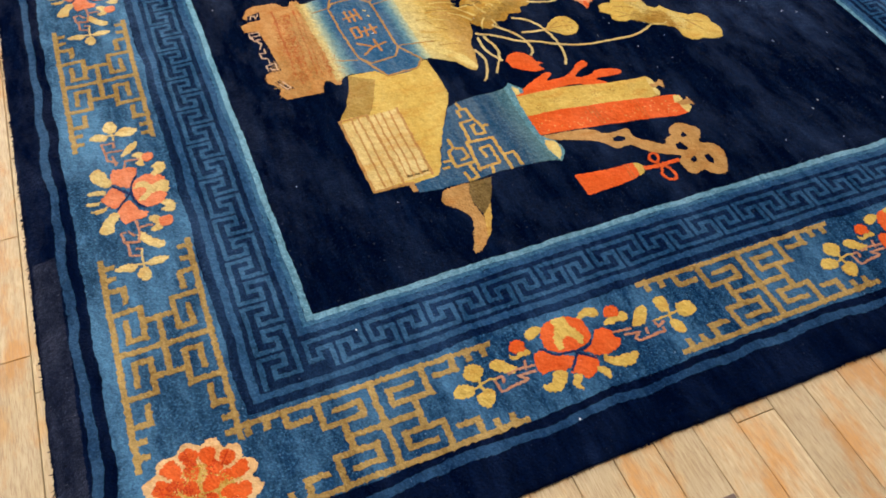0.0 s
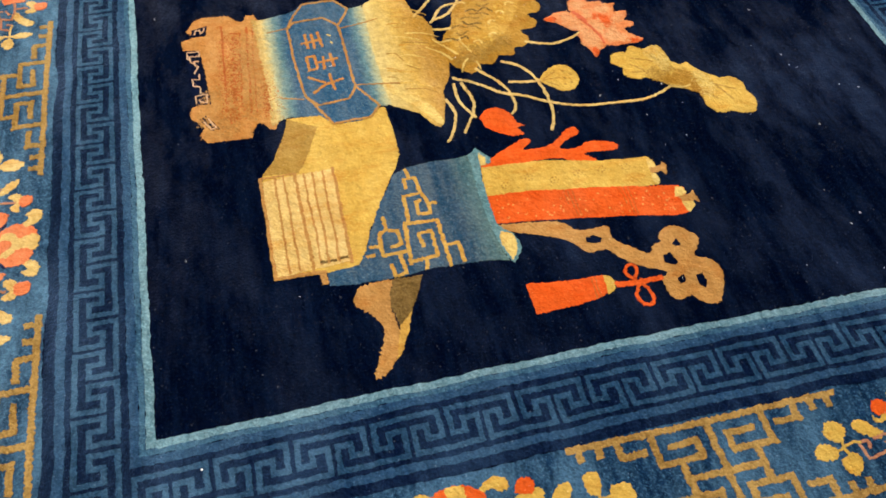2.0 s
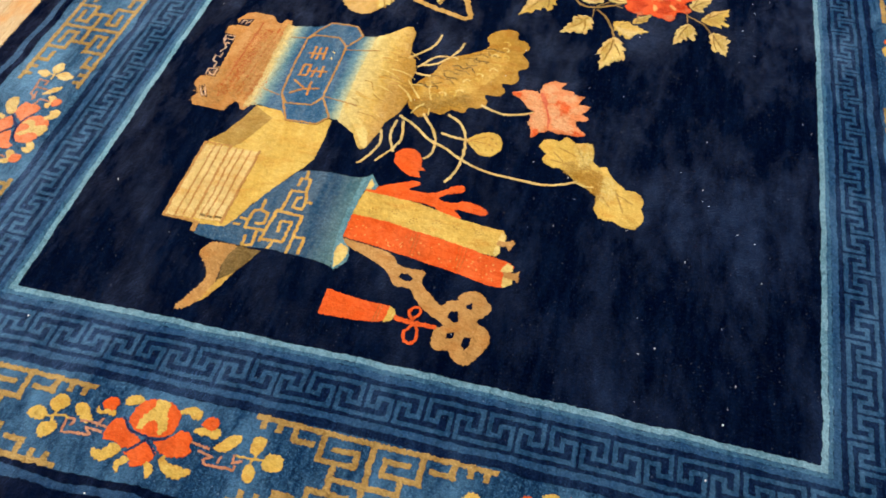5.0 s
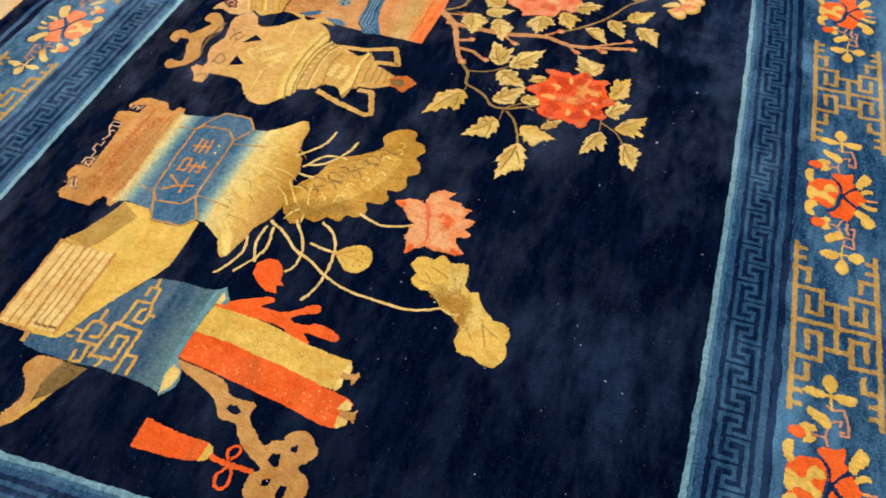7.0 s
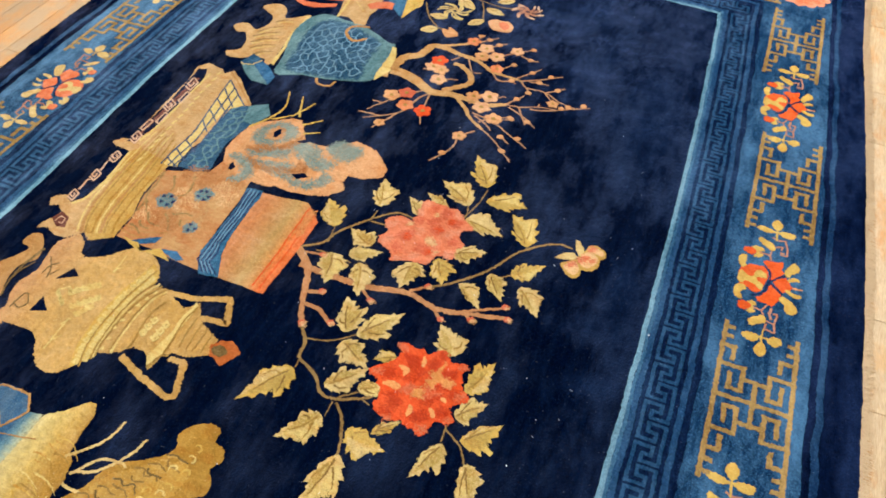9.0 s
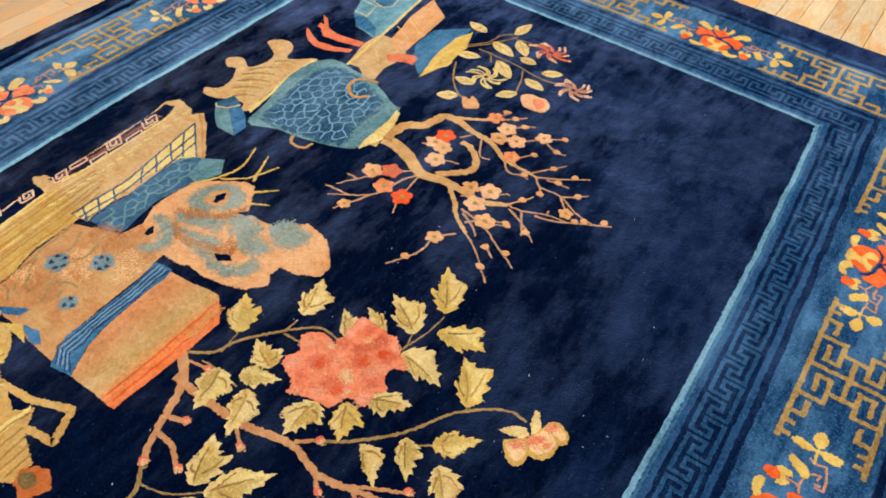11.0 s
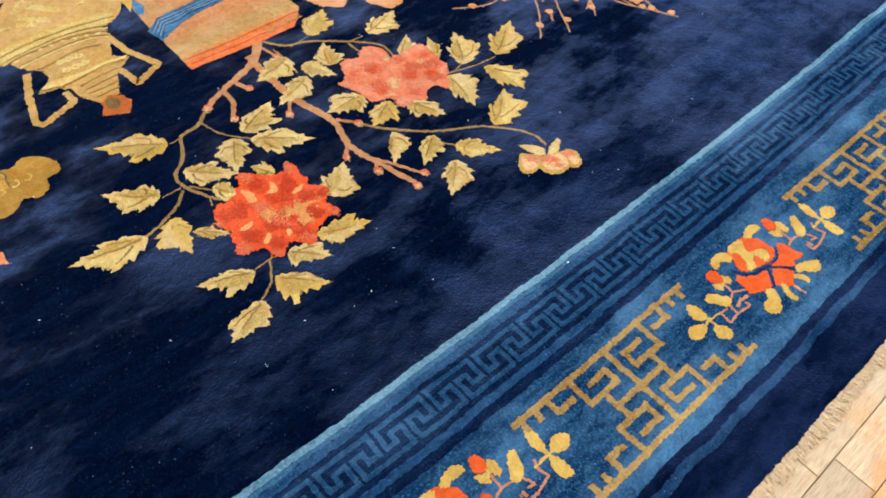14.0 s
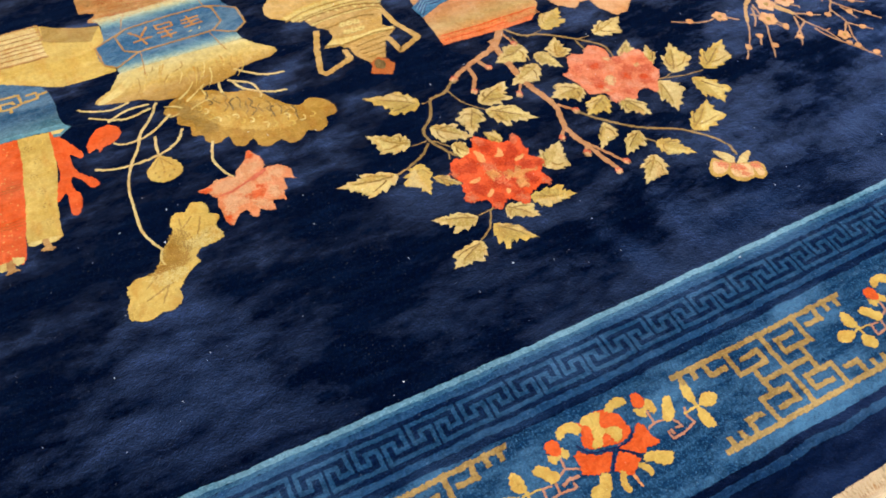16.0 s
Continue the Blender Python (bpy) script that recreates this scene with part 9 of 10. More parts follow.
blossom(plum, (99.9, 268.2), 2.5, LOTUS)
blossom(plum, (103.1, 281.3), 2.5, PEACH)
blossom(plum, (123.1, 257.4), 2.0, PEACHT)
blossom(plum, (75.2, 224.6), 1.8, PEACHT)
bud(plum, (91.9, 284.0), 1.0)
bud(plum, (96.0, 282.6), 1.0)
bud(plum, (108.2, 284.8), 1.0)
bud(plum, (109.1, 278.3), 1.0)
bud(plum, (104.7, 273.2), 1.0)
bud(plum, (106.6, 263.9), 1.0)
bud(plum, (112.0, 271.3), 1.0)
bud(plum, (118.5, 271.6), 1.0)
bud(plum, (115.8, 266.9), 1.0)
bud(plum, (122.7, 265.2), 1.0)
bud(plum, (114.0, 259.9), 1.0)
bud(plum, (111.4, 254.8), 1.0)
bud(plum, (112.6, 244.3), 1.0)
bud(plum, (88.2, 285.1), 1.0)
bud(plum, (126.4, 256.4), 1.0)
cord('twig', PLUMTWIG, 1, plum, [(97.9, 243.3), (101.9, 237.7), (110.3, 232.4), (119.2, 223.9)], 0.62, 0.4, smooth=True)
cord('twig', PLUMTWIG, 1, plum, [(100.3, 241.8), (107.4, 240.3), (114.5, 236.5), (122, 232.1)], 0.62, 0.4, smooth=True)
cord('twig', PLUMTWIG, 1, plum, [(110.2, 249.6), (117.1, 246.3), (121.4, 242.6)], 0.62, 0.4, smooth=True)
cord('twig', PLUMTWIG, 1, plum, [(104.2, 233.5), (100.7, 228.8), (100.7, 222.9), (96.3, 214.4)], 0.62, 0.4, smooth=True)
cord('twig', PLUMTWIG, 1, plum, [(112.3, 234.8), (116, 232)], 0.62, 0.4, smooth=True)
cord('twig', PLUMTWIG, 1, plum, [(107.1, 240.2), (113.8, 244.2)], 0.62, 0.4, smooth=True)
blossom(plum, (108, 241.5), 2.5, PEACHT)
blossom(plum, (100.6, 229), 2.2, PEACHT)
bud(plum, (128.4, 257.9), 1.05)
bud(plum, (133.1, 260.5), 1.05)
bud(plum, (113.1, 243.9), 1.05)
bud(plum, (118.2, 244.8), 1.05)
bud(plum, (112.7, 234.1), 1.05)
bud(plum, (118.1, 235.4), 1.05)
bud(plum, (115.2, 227.8), 1.05)
bud(plum, (98.8, 219.4), 1.05)
cord('twig', PLUMTWIG, 1, plum, [(117, 251.6), (121, 252.5), (128, 256.6), (135.3, 260.5)], 0.6, 0.4, smooth=True)

# ---- the rug: border keys and flowers ----
TURN = {"east": 0, "north": 90, "west": 180, "south": -90}


def key_lines():
    half = [[(-9, 0), (-9, 23)], [(8.7, 0), (8.4, 23)], [(-9, 9.6), (-3.3, 9.6), (-3.3, 2.7), (-6.2, 2.7), (-6.2, 7)],
            [(-3.3, 6.4), (2.9, 6.2)], [(0, 0), (0, 6.3)], [(8.7, 9.4), (3.0, 9.4), (3.0, 2.5), (6.0, 2.5), (6.0, 7)],
            [(-9, 15.4), (-6.1, 15.4), (-6.1, 11.6)], [(-9, 18.6), (-7.2, 18.6)], [(-9, 21.6), (-7.2, 21.6)],
            [(8.5, 15.0), (5.2, 15.0), (5.2, 11.8)], [(8.5, 18.0), (6.6, 18.0)], [(8.5, 21.0), (6.6, 21.0)]]
    return half + [[(b, -a) for b, a in line] for line in half] + [[(-9, 0), (8.7, 0)]]


key = strokes("key_ornament", KEY, 2, rug, key_lines(), 1.15, "golden key-fret ornament in the border")


def set_on(ob, side, along, out, scale=(1, 1)):
    x, y = side_point(side, along, out)
    ob.matrix_basis = pose(x * CM, y * CM, 0, 0, 0, TURN[side]) @ Matrix.Diagonal((scale[0], scale[1], 1, 1))


PLAN_KEY = {"east": [(0.5, 27.0), (81.0, 26.9), (165.8, 29.0), (249.5, 30.6), (331.5, 29.5)], "west": [(3.4, 26.6), (82.8, 27.0), (160.8, 27.0), (238.2, 26.6), (316.5, 27.0)],
            "south": [(5.0, 26.3), (84.6, 25.4), (163.8, 26.0)], "north": [(4, 29.8), (84, 29.8), (164.4, 29.8)]}
PLAN_BLOOM = {"east": [(44.2, 26.7), (124.6, 27.2), (208.4, 29.0), (292.6, 28.8)], "west": [(43.4, 25.6), (122.6, 25.6), (198.6, 23.4), (277.0, 24.5)],
              "south": [(42.7, 25.8), (124.0, 25.8)], "north": [(42.0, 27.5), (122.4, 27.5)]}


first = True
for side, spots in PLAN_KEY.items():
    for along, out in spots:
        ob = key if first else copy_thing(key, Matrix())
        first = False
        squeeze = {"east": 1.02, "west": 0.95, "south": 0.94, "north": 1.16}[side]
        set_on(ob, side, along, out, (squeeze, 1.0))


bloom = weave('border_flower', ORANGE, 2, rug, [(-8, -5.6), (-8.3, -3.1), (-8.6, -1), (-8.3, 0.7), (-7.1, 2.3), (-5.2, 3.5), (-3.2, 3.6), (-1.5, 3.4), (-0.6, 1.4), (-0.7, -1), (-1.4, -3.5), (-2, -5.6), (-3.3, -6.6), (-4.9, -6.2), (-6, -5.5), (-7.5, -6)], smooth=True, label='woven orange border flower with yellow leaves', rough=0.15)
weave('petal', YELLOW, 3, bloom, [(-8.6, -3.8), (-8.5, -0.7), (-7.7, 0.1), (-6.1, -1.1), (-4.6, -0.9), (-4.2, 0.9), (-3.2, 1.9), (-1.2, 1.1), (-1, -0.6), (-2.7, -0.7), (-3.5, -1.3), (-3, -2.4), (-1.5, -3.2), (-1.9, -5.2), (-3.6, -4.1), (-5.1, -3.5), (-6.4, -3.5), (-7.4, -4.6)], smooth=True, rough=0.15)
weave('petal', ORANGE, 2, bloom, [(-2.6, 5.5), (-1.7, 6.5), (-0.3, 6.6), (0.9, 6.6), (2.6, 7.5), (3.1, 6.2), (2.8, 4.4), (3.7, 3.4), (2, 1.4), (0.6, -0.5), (-0.4, -0.5), (-0, 1.5), (-0.5, 3.3)], rough=0.15)
weave('petal', ORANGE, 2, bloom, [(0.8, -1), (2.3, 0.9), (4.1, 1.9), (4.9, 0.6), (6.3, -1.1), (5.1, -2.7), (4, -3.9), (2.6, -3.1)], rough=0.15)
weave('petal', ORANGE, 2, bloom, [(0.5, -2.1), (2, -3.7), (3.5, -4.9), (3, -7), (2.5, -8.8), (1.4, -9.9), (-0, -9.3), (-2.3, -9.4), (-3, -8.3), (-1.7, -7.2), (-0.5, -5.1)], rough=0.15)
cord('petal_vein', NAVYL, 3, bloom, [(-4.2, -7.8), (-1.6, -6.3), (-0.5, -3.3), (-0, -0.3), (-0.3, 2.4), (-2.1, 4.1)], 0.42, smooth=True)
cord('petal_vein', NAVYL, 3, bloom, [(-0.3, -1.5), (1.6, -2.7), (3.8, -4.4)], 0.42, smooth=True)
cord('petal_vein', NAVYL, 3, bloom, [(0.2, -1.1), (2.2, 1.2), (4, 2.6)], 0.42, smooth=True)
weave('leaf', YELLOW, 2, bloom, [(3.6, 3.2), (4, 5.2), (5, 7.3), (5.7, 8.4), (7.3, 7.4), (7.6, 5.5), (5.8, 3.7), (4.8, 2.3)], smooth=True, rough=0.15)
weave('leaf', YELLOW, 2, bloom, [(4.5, 1.2), (5.4, 2.2), (7.4, 2.8), (8, 1.6), (6.5, 1.3), (5.1, 0.5)], smooth=True, rough=0.15)
weave('leaf', YELLOW, 2, bloom, [(4.3, -2.8), (5.2, -2.2), (6.9, -3.2), (8.4, -2.9), (8.8, -4), (7.3, -4.5), (5.4, -3.8)], smooth=True, rough=0.15)
weave('leaf', YELLOW, 2, bloom, [(3.8, -5.2), (5.1, -5.4), (7.2, -7.2), (8, -8.9), (7.3, -10.4), (5.9, -10.9), (4.8, -9.8), (4.6, -8), (3.2, -6.9)], smooth=True, rough=0.15)
weave('leaf', YELLOW, 2, bloom, [(-7.8, 1.2), (-9.1, 2.9), (-9.4, 4.9), (-8.3, 6.4), (-7.2, 6.3), (-7.1, 5), (-7.3, 3.3), (-6.9, 2.2)], smooth=True, rough=0.15)
weave('leaf', YELLOW, 2, bloom, [(-5.9, -6.3), (-6.5, -5.1), (-7.4, -4.9), (-8.4, -5.4), (-9.2, -6.8), (-9, -9), (-7.8, -10.3), (-6.6, -9.9), (-7.4, -8.1), (-6.8, -7)], smooth=True, rough=0.15)
weave('leaf', YELLOW, 2, bloom, [(-4.8, 13.9), (-4.1, 15.1), (-2.3, 14.4), (-0.5, 13.6), (0.1, 11.5), (-0.8, 10.7), (-2.9, 12.1)], smooth=True, rough=0.15)
weave('leaf', YELLOW, 2, bloom, [(-4.3, -16.9), (-3.2, -15.6), (-0.5, -14), (0.5, -15.9), (-1.8, -17.6), (-3.3, -18.5)], smooth=True, rough=0.15)
weave('leaf', YELLOW, 2, bloom, [(-5.8, 18.8), (-4.2, 20), (-2, 19.7), (-0, 18.7), (-2.2, 17.8), (-4.2, 17.9)], smooth=True, rough=0.15)
weave('leaf', YELLOW, 2, bloom, [(-1.6, 21.9), (-1, 23.3), (0.5, 23.9), (1.6, 21.9), (0.7, 19.9), (-0.6, 19.7)], smooth=True, rough=0.15)
weave('leaf', YELLOW, 2, bloom, [(0.5, 18.7), (2.1, 19.7), (4.3, 19.9), (5.4, 19.3), (4.5, 17.7), (2.2, 17.4)], smooth=True, rough=0.15)
weave('leaf', YELLOW, 2, bloom, [(-5.1, -22.4), (-4.5, -21.1), (-2.2, -20.8), (-0.6, -21.5), (-1.3, -23.1), (-2.9, -23.4)], smooth=True, rough=0.15)
weave('leaf', YELLOW, 2, bloom, [(-1.6, -25.9), (-1.1, -24.2), (-0.2, -22.9), (1.1, -23.7), (1.5, -26.1), (0.6, -27.4), (-0.8, -27.2)], smooth=True, rough=0.15)
weave('leaf', YELLOW, 2, bloom, [(1.4, -22.3), (2.4, -20.3), (4.2, -20.2), (5.2, -21.6), (3.8, -23.2), (2.5, -23.1)], smooth=True, rough=0.15)
weave('bud', ORANGE, 3, bloom, [(-8.4, 8.2), (-7.9, 9.5), (-6, 10), (-4.9, 9.1), (-5.4, 7.6), (-6.8, 7.2)], smooth=True, rough=0.15)
weave('bud', ORANGE, 3, bloom, [(-7, -13.6), (-7.5, -11.8), (-7, -11), (-5.6, -10.7), (-4.2, -11.3), (-4.1, -12.4), (-5.2, -13.6)], smooth=True, rough=0.15)
weave('sepal', YELLOW, 2, bloom, [(-6.3, 10.3), (-5.2, 11.2), (-2.9, 10.9), (-2.6, 9.9), (-4, 9.2), (-2.7, 7.9), (-3.8, 6.7), (-5.5, 6.7), (-4.8, 8.8)], rough=0.15)
weave('sepal', YELLOW, 2, bloom, [(-5.3, -10.7), (-4.1, -9.8), (-2.8, -10), (-2.5, -10.9), (-3.8, -11.4), (-2.6, -13.4), (-3.9, -14.6), (-5.2, -13.9), (-4, -12.4)], rough=0.15)
cord('stem', YELLOW, 2.2, bloom, [(-0.5, -21), (0.2, -23.2)], 0.42, smooth=True)
cord('stem', YELLOW, 2.2, bloom, [(-2, -22), (0.2, -21.5), (2.6, -21.4)], 0.42, smooth=True)
cord('stem', YELLOW, 2.2, bloom, [(-0.2, -21.9), (0.2, -18.7)], 0.42, smooth=True)
cord('stem', YELLOW, 2.2, bloom, [(-0, 17.1), (0.1, 18.9), (0.3, 20.5)], 0.42, smooth=True)
cord('stem', YELLOW, 2.2, bloom, [(-1.5, 18.8), (0.1, 18.9), (1.5, 18.7)], 0.42, smooth=True)
cord('stem', YELLOW, 2.2, bloom, [(0.1, 18.9), (0.3, 15.3)], 0.42, smooth=True)
cord('tail', LIP, 2, bloom, [(6.2, -1.2), (9.1, -0.8)], 0.6, 0.3)
cord('stem', PINKT, 2, bloom, [(-3.5, -12), (-1, -12.2), (-0.3, -13.9), (0.1, -15.3)], 0.45)
cord('stem', PINKT, 2, bloom, [(-1, -12.2), (0.3, -9.7)], 0.45)
cord('stem', PINKT, 2, bloom, [(1.8, -14.5), (1.2, -12.4), (1.5, -10.5)], 0.75)
cord('stem', PINKT, 2, bloom, [(0.5, -15.6), (2.8, -15.8), (3.2, -12.1), (2.2, -12.4)], 0.5)
cord('stem', PINKT, 2, bloom, [(2.8, -15.8), (2.9, -18.9), (0.3, -18.5), (0.6, -16.5)], 0.45)
cord('stem', PINKT, 2, bloom, [(-3.9, 9), (-1, 8.7), (-0.7, 10.8)], 0.45)
cord('stem', PINKT, 2, bloom, [(-1, 8.7), (-0.3, 6.9)], 0.45)
cord('stem', PINKT, 2, bloom, [(-0.5, 12.4), (2.4, 13.4), (1.9, 11.9)], 0.5)
cord('stem', PINKT, 2, bloom, [(-0.9, 16.3), (1.1, 15.6), (2.8, 16.2), (3.7, 12.8), (3.6, 10.2), (1.7, 10.1)], 0.5)
cord('stem', PINKT, 2, bloom, [(1.6, 10.8), (2.9, 11)], 0.6)
bloom_south = weave('border_flower', ORANGE, 2, rug, [(-5.7, -4.6), (-7.3, -3.3), (-7.8, -1.7), (-7.9, 0.7), (-7, 3.1), (-5.6, 4.2), (-3.3, 4.4), (-1.4, 3.6), (-0.6, 1.7), (-0.4, -0.7), (-0.7, -2.8), (-1.8, -4.5), (-3.4, -5.1)], smooth=True, label='woven orange border flower with round yellow leaves', rough=0.15)
weave('petal', YELLOW, 3, bloom_south, [(-7.7, -1.6), (-7.8, 0.6), (-7.1, 1.4), (-5.7, 1.3), (-4.1, 2.3), (-2.4, 2.6), (-1.1, 1.7), (-1.8, 0.6), (-3.3, -0.2), (-3.1, -1.3), (-1.8, -1.7), (-1.2, -2.8), (-2.5, -3.1), (-4.7, -2.3), (-6.2, -1.3)], smooth=True, rough=0.15)
weave('petal_heart', ORANGE, 4, bloom_south, [(-3.2, -0.7), (-3.2, 0.5), (-1.7, 1.1), (-0.9, -0.2), (-1.3, -1.4)], smooth=True, rough=0.15)
weave('petal', ORANGE, 2, bloom_south, [(-3, 5.4), (-2.9, 7.2), (-1.7, 8.3), (-0.5, 8.1), (0.3, 9.1), (1.3, 8.6), (2, 7.2), (2.6, 5.2), (1.9, 3.3), (0.2, 1.3), (-0.3, 2.7), (-1.2, 4.1)], rough=0.15)
weave('petal', ORANGE, 2, bloom_south, [(0.8, -0.4), (1.2, 1.3), (2.3, 3.1), (4.2, 2.4), (5.4, 0.9), (6, -0.7), (4.6, -1.5), (3.7, -2.9), (2.6, -2.2)], rough=0.15)
weave('petal', ORANGE, 2, bloom_south, [(-2, -7.8), (-2.7, -6.4), (-1.6, -5.2), (-0.3, -3.6), (0.6, -1.2), (1.3, -0.9), (2.5, -2.3), (2.9, -4), (2.2, -5.9), (2.3, -8.1), (1, -8.5)], rough=0.15)
cord('petal_vein', NAVYL, 3, bloom_south, [(-3, -6.2), (-0.7, -3.9), (-0.3, -1.3), (-0.1, 2), (-1.3, 3.8)], 0.42, smooth=True)
cord('petal_vein', NAVYL, 3, bloom_south, [(0.3, -0.1), (3.5, -2.8)], 0.42, smooth=True)
cord('petal_vein', NAVYL, 3, bloom_south, [(0.3, 0.1), (2.6, 2.9)], 0.42, smooth=True)
weave('leaf', YELLOW, 2, bloom_south, [(2.3, 4.5), (3.6, 5.8), (3.6, 8.1), (3.7, 10.4), (4.8, 10.2), (6, 8.3), (5.9, 6.3), (4.7, 4.6), (3.5, 3.9)], smooth=True, rough=0.15)
weave('leaf', YELLOW, 2, bloom_south, [(4.5, 1.6), (4.6, 3), (5.8, 3.8), (7.3, 3.1), (6.8, 2.5)], smooth=True, rough=0.15)
weave('leaf', YELLOW, 2, bloom_south, [(4.3, -2.5), (4.9, -1.4), (6.2, -2.5), (7.6, -2.4), (7, -3.4), (5.7, -3.7)], smooth=True, rough=0.15)
weave('leaf', YELLOW, 2, bloom_south, [(2.4, -5.9), (2.9, -4), (3.8, -3.6), (5.5, -5.2), (6.2, -7.2), (5.4, -8.8), (4.2, -9), (4.2, -7.3)], smooth=True, rough=0.15)
weave('leaf', YELLOW, 2, bloom_south, [(-7.3, -7.1), (-8, -5.6), (-7.5, -4.1), (-6.5, -4), (-5.8, -5.5), (-5.3, -6.9), (-6.2, -7.5)], smooth=True, rough=0.15)
weave('leaf', YELLOW, 2, bloom_south, [(-6.7, 3.5), (-7.6, 4.6), (-8, 6.6), (-7.2, 8), (-6, 7.9), (-5.7, 6.6), (-6.5, 5.2), (-6, 4.1)], smooth=True, rough=0.15)
weave('leaf', YELLOW, 2, bloom_south, [(-3.5, -16.3), (-4, -15.1), (-3.4, -13.7), (-2, -12.7), (-0.7, -11.6), (-0, -13), (-1, -14.7), (-2.3, -16.1)], smooth=True, rough=0.15)
weave('leaf', YELLOW, 2, bloom_south, [(-2.9, 13.8), (-4.4, 15.2), (-4.7, 16.6), (-3.8, 17.3), (-2.1, 16.3), (-0.7, 14.6), (-1.1, 12.7), (-2.1, 13.2)], smooth=True, rough=0.15)
weave('leaf', YELLOW, 2, bloom_south, [(-3.5, -21.3), (-4.5, -20.1), (-4.3, -18.7), (-3.3, -17.8), (-2.1, -18.2), (-1, -19.5), (-1.4, -20.9), (-2.5, -21.5)], smooth=True, rough=0.15)
weave('leaf', YELLOW, 2, bloom_south, [(-0.1, -24.5), (-1.2, -23.3), (-1.1, -21.9), (-0.1, -20.9), (1.3, -21.4), (1.5, -22.9), (1, -24.4)], smooth=True, rough=0.15)
weave('leaf', YELLOW, 2, bloom_south, [(2.1, -21.2), (1.2, -19.8), (1.1, -18.4), (2.6, -17.8), (3.8, -18.5), (4.5, -19.8), (3.5, -21)], smooth=True, rough=0.15)
weave('leaf', YELLOW, 2, bloom_south, [(-4.9, 19.5), (-5.4, 20.7), (-4.9, 21.9), (-3.4, 22), (-1.7, 21.1), (-1.8, 20.1), (-3, 19.3)], smooth=True, rough=0.15)
weave('leaf', YELLOW, 2, bloom_south, [(-2.4, 23), (-2.7, 24.7), (-2.5, 25.8), (-0.5, 26.5), (0.7, 25.2), (0.6, 23.4), (-0.5, 22.4)], smooth=True, rough=0.15)
weave('leaf', YELLOW, 2, bloom_south, [(0.3, 20.1), (0.4, 21.3), (1.8, 21.9), (3.4, 21.7), (3.4, 20.5), (2.1, 19.6)], smooth=True, rough=0.15)
weave('bud', ORANGE, 3, bloom_south, [(-5.3, -11.2), (-6.4, -10.2), (-6.2, -9), (-5.3, -8.3), (-3.8, -8.7), (-3.8, -10.3), (-4.4, -11.3)], smooth=True, rough=0.15)
weave('bud', ORANGE, 3, bloom_south, [(-5.8, 9), (-6.8, 10), (-6.7, 11.4), (-5.7, 12), (-4.4, 11.4), (-4.6, 9.8), (-4.9, 8.8)], smooth=True, rough=0.15)
weave('sepal', YELLOW, 2, bloom_south, [(-4.1, -11.8), (-3.1, -11.1), (-3.7, -10.1), (-3.9, -8.9), (-3.6, -8.1), (-2.5, -8.2), (-2.6, -9.5), (-2.4, -10.9), (-2.9, -12)], smooth=True, rough=0.15)
weave('sepal', YELLOW, 2, bloom_south, [(-4.2, 8.2), (-4.6, 9.6), (-4.8, 11.4), (-4.8, 12.7), (-3.5, 12.8), (-2.8, 11.9), (-3.2, 10.6), (-2.9, 9.3), (-3.4, 8)], smooth=True, rough=0.15)
cord('stem', YELLOW, 2.2, bloom_south, [(-1.6, -19.2), (0.1, -19.8), (0.3, -21)], 0.42, smooth=True)
cord('stem', YELLOW, 2.2, bloom_south, [(-0.1, -19.7), (-0.5, -17.6), (-0.1, -16.4)], 0.42, smooth=True)
cord('stem', YELLOW, 2.2, bloom_south, [(-0.1, -19.7), (1.7, -19.2)], 0.42, smooth=True)
cord('stem', YELLOW, 2.2, bloom_south, [(-2.1, 20.9), (-0.9, 20.8), (-0.8, 17.4)], 0.42, smooth=True)
cord('stem', YELLOW, 2.2, bloom_south, [(-0.9, 20.8), (-1, 23)], 0.42, smooth=True)
cord('stem', YELLOW, 2.2, bloom_south, [(-0.9, 20.6), (0.6, 20.4)], 0.42, smooth=True)
cord('stem', PINKT, 2, bloom_south, [(-0.1, -8.3), (-0.5, -11.7), (-0.2, -14)], 0.48)
cord('stem', PINKT, 2, bloom_south, [(-1.7, -9.8), (0.3, -10.3)], 0.48)
cord('stem', PINKT, 2, bloom_south, [(1, -8.8), (0.8, -12.3), (2.1, -10.7), (2.7, -16.5), (-0.3, -16.9), (-0.2, -15.1), (1.2, -15.4)], 0.48)
cord('stem', PINKT, 2, bloom_south, [(-1.4, 7.9), (-0.9, 12.1)], 0.48)
cord('stem', PINKT, 2, bloom_south, [(-0.1, 10.1), (0.5, 13.4), (1.4, 11.7), (2.2, 12.4), (1.9, 17.9), (1, 17.9)], 0.48)
cord('stem', PINKT, 2, bloom_south, [(-0, 14.8), (1.4, 14.6)], 0.48)
cord('stem', PINKT, 2, bloom_south, [(-0.9, 17.1), (0.8, 17.2), (-0.1, 18.9)], 0.48)

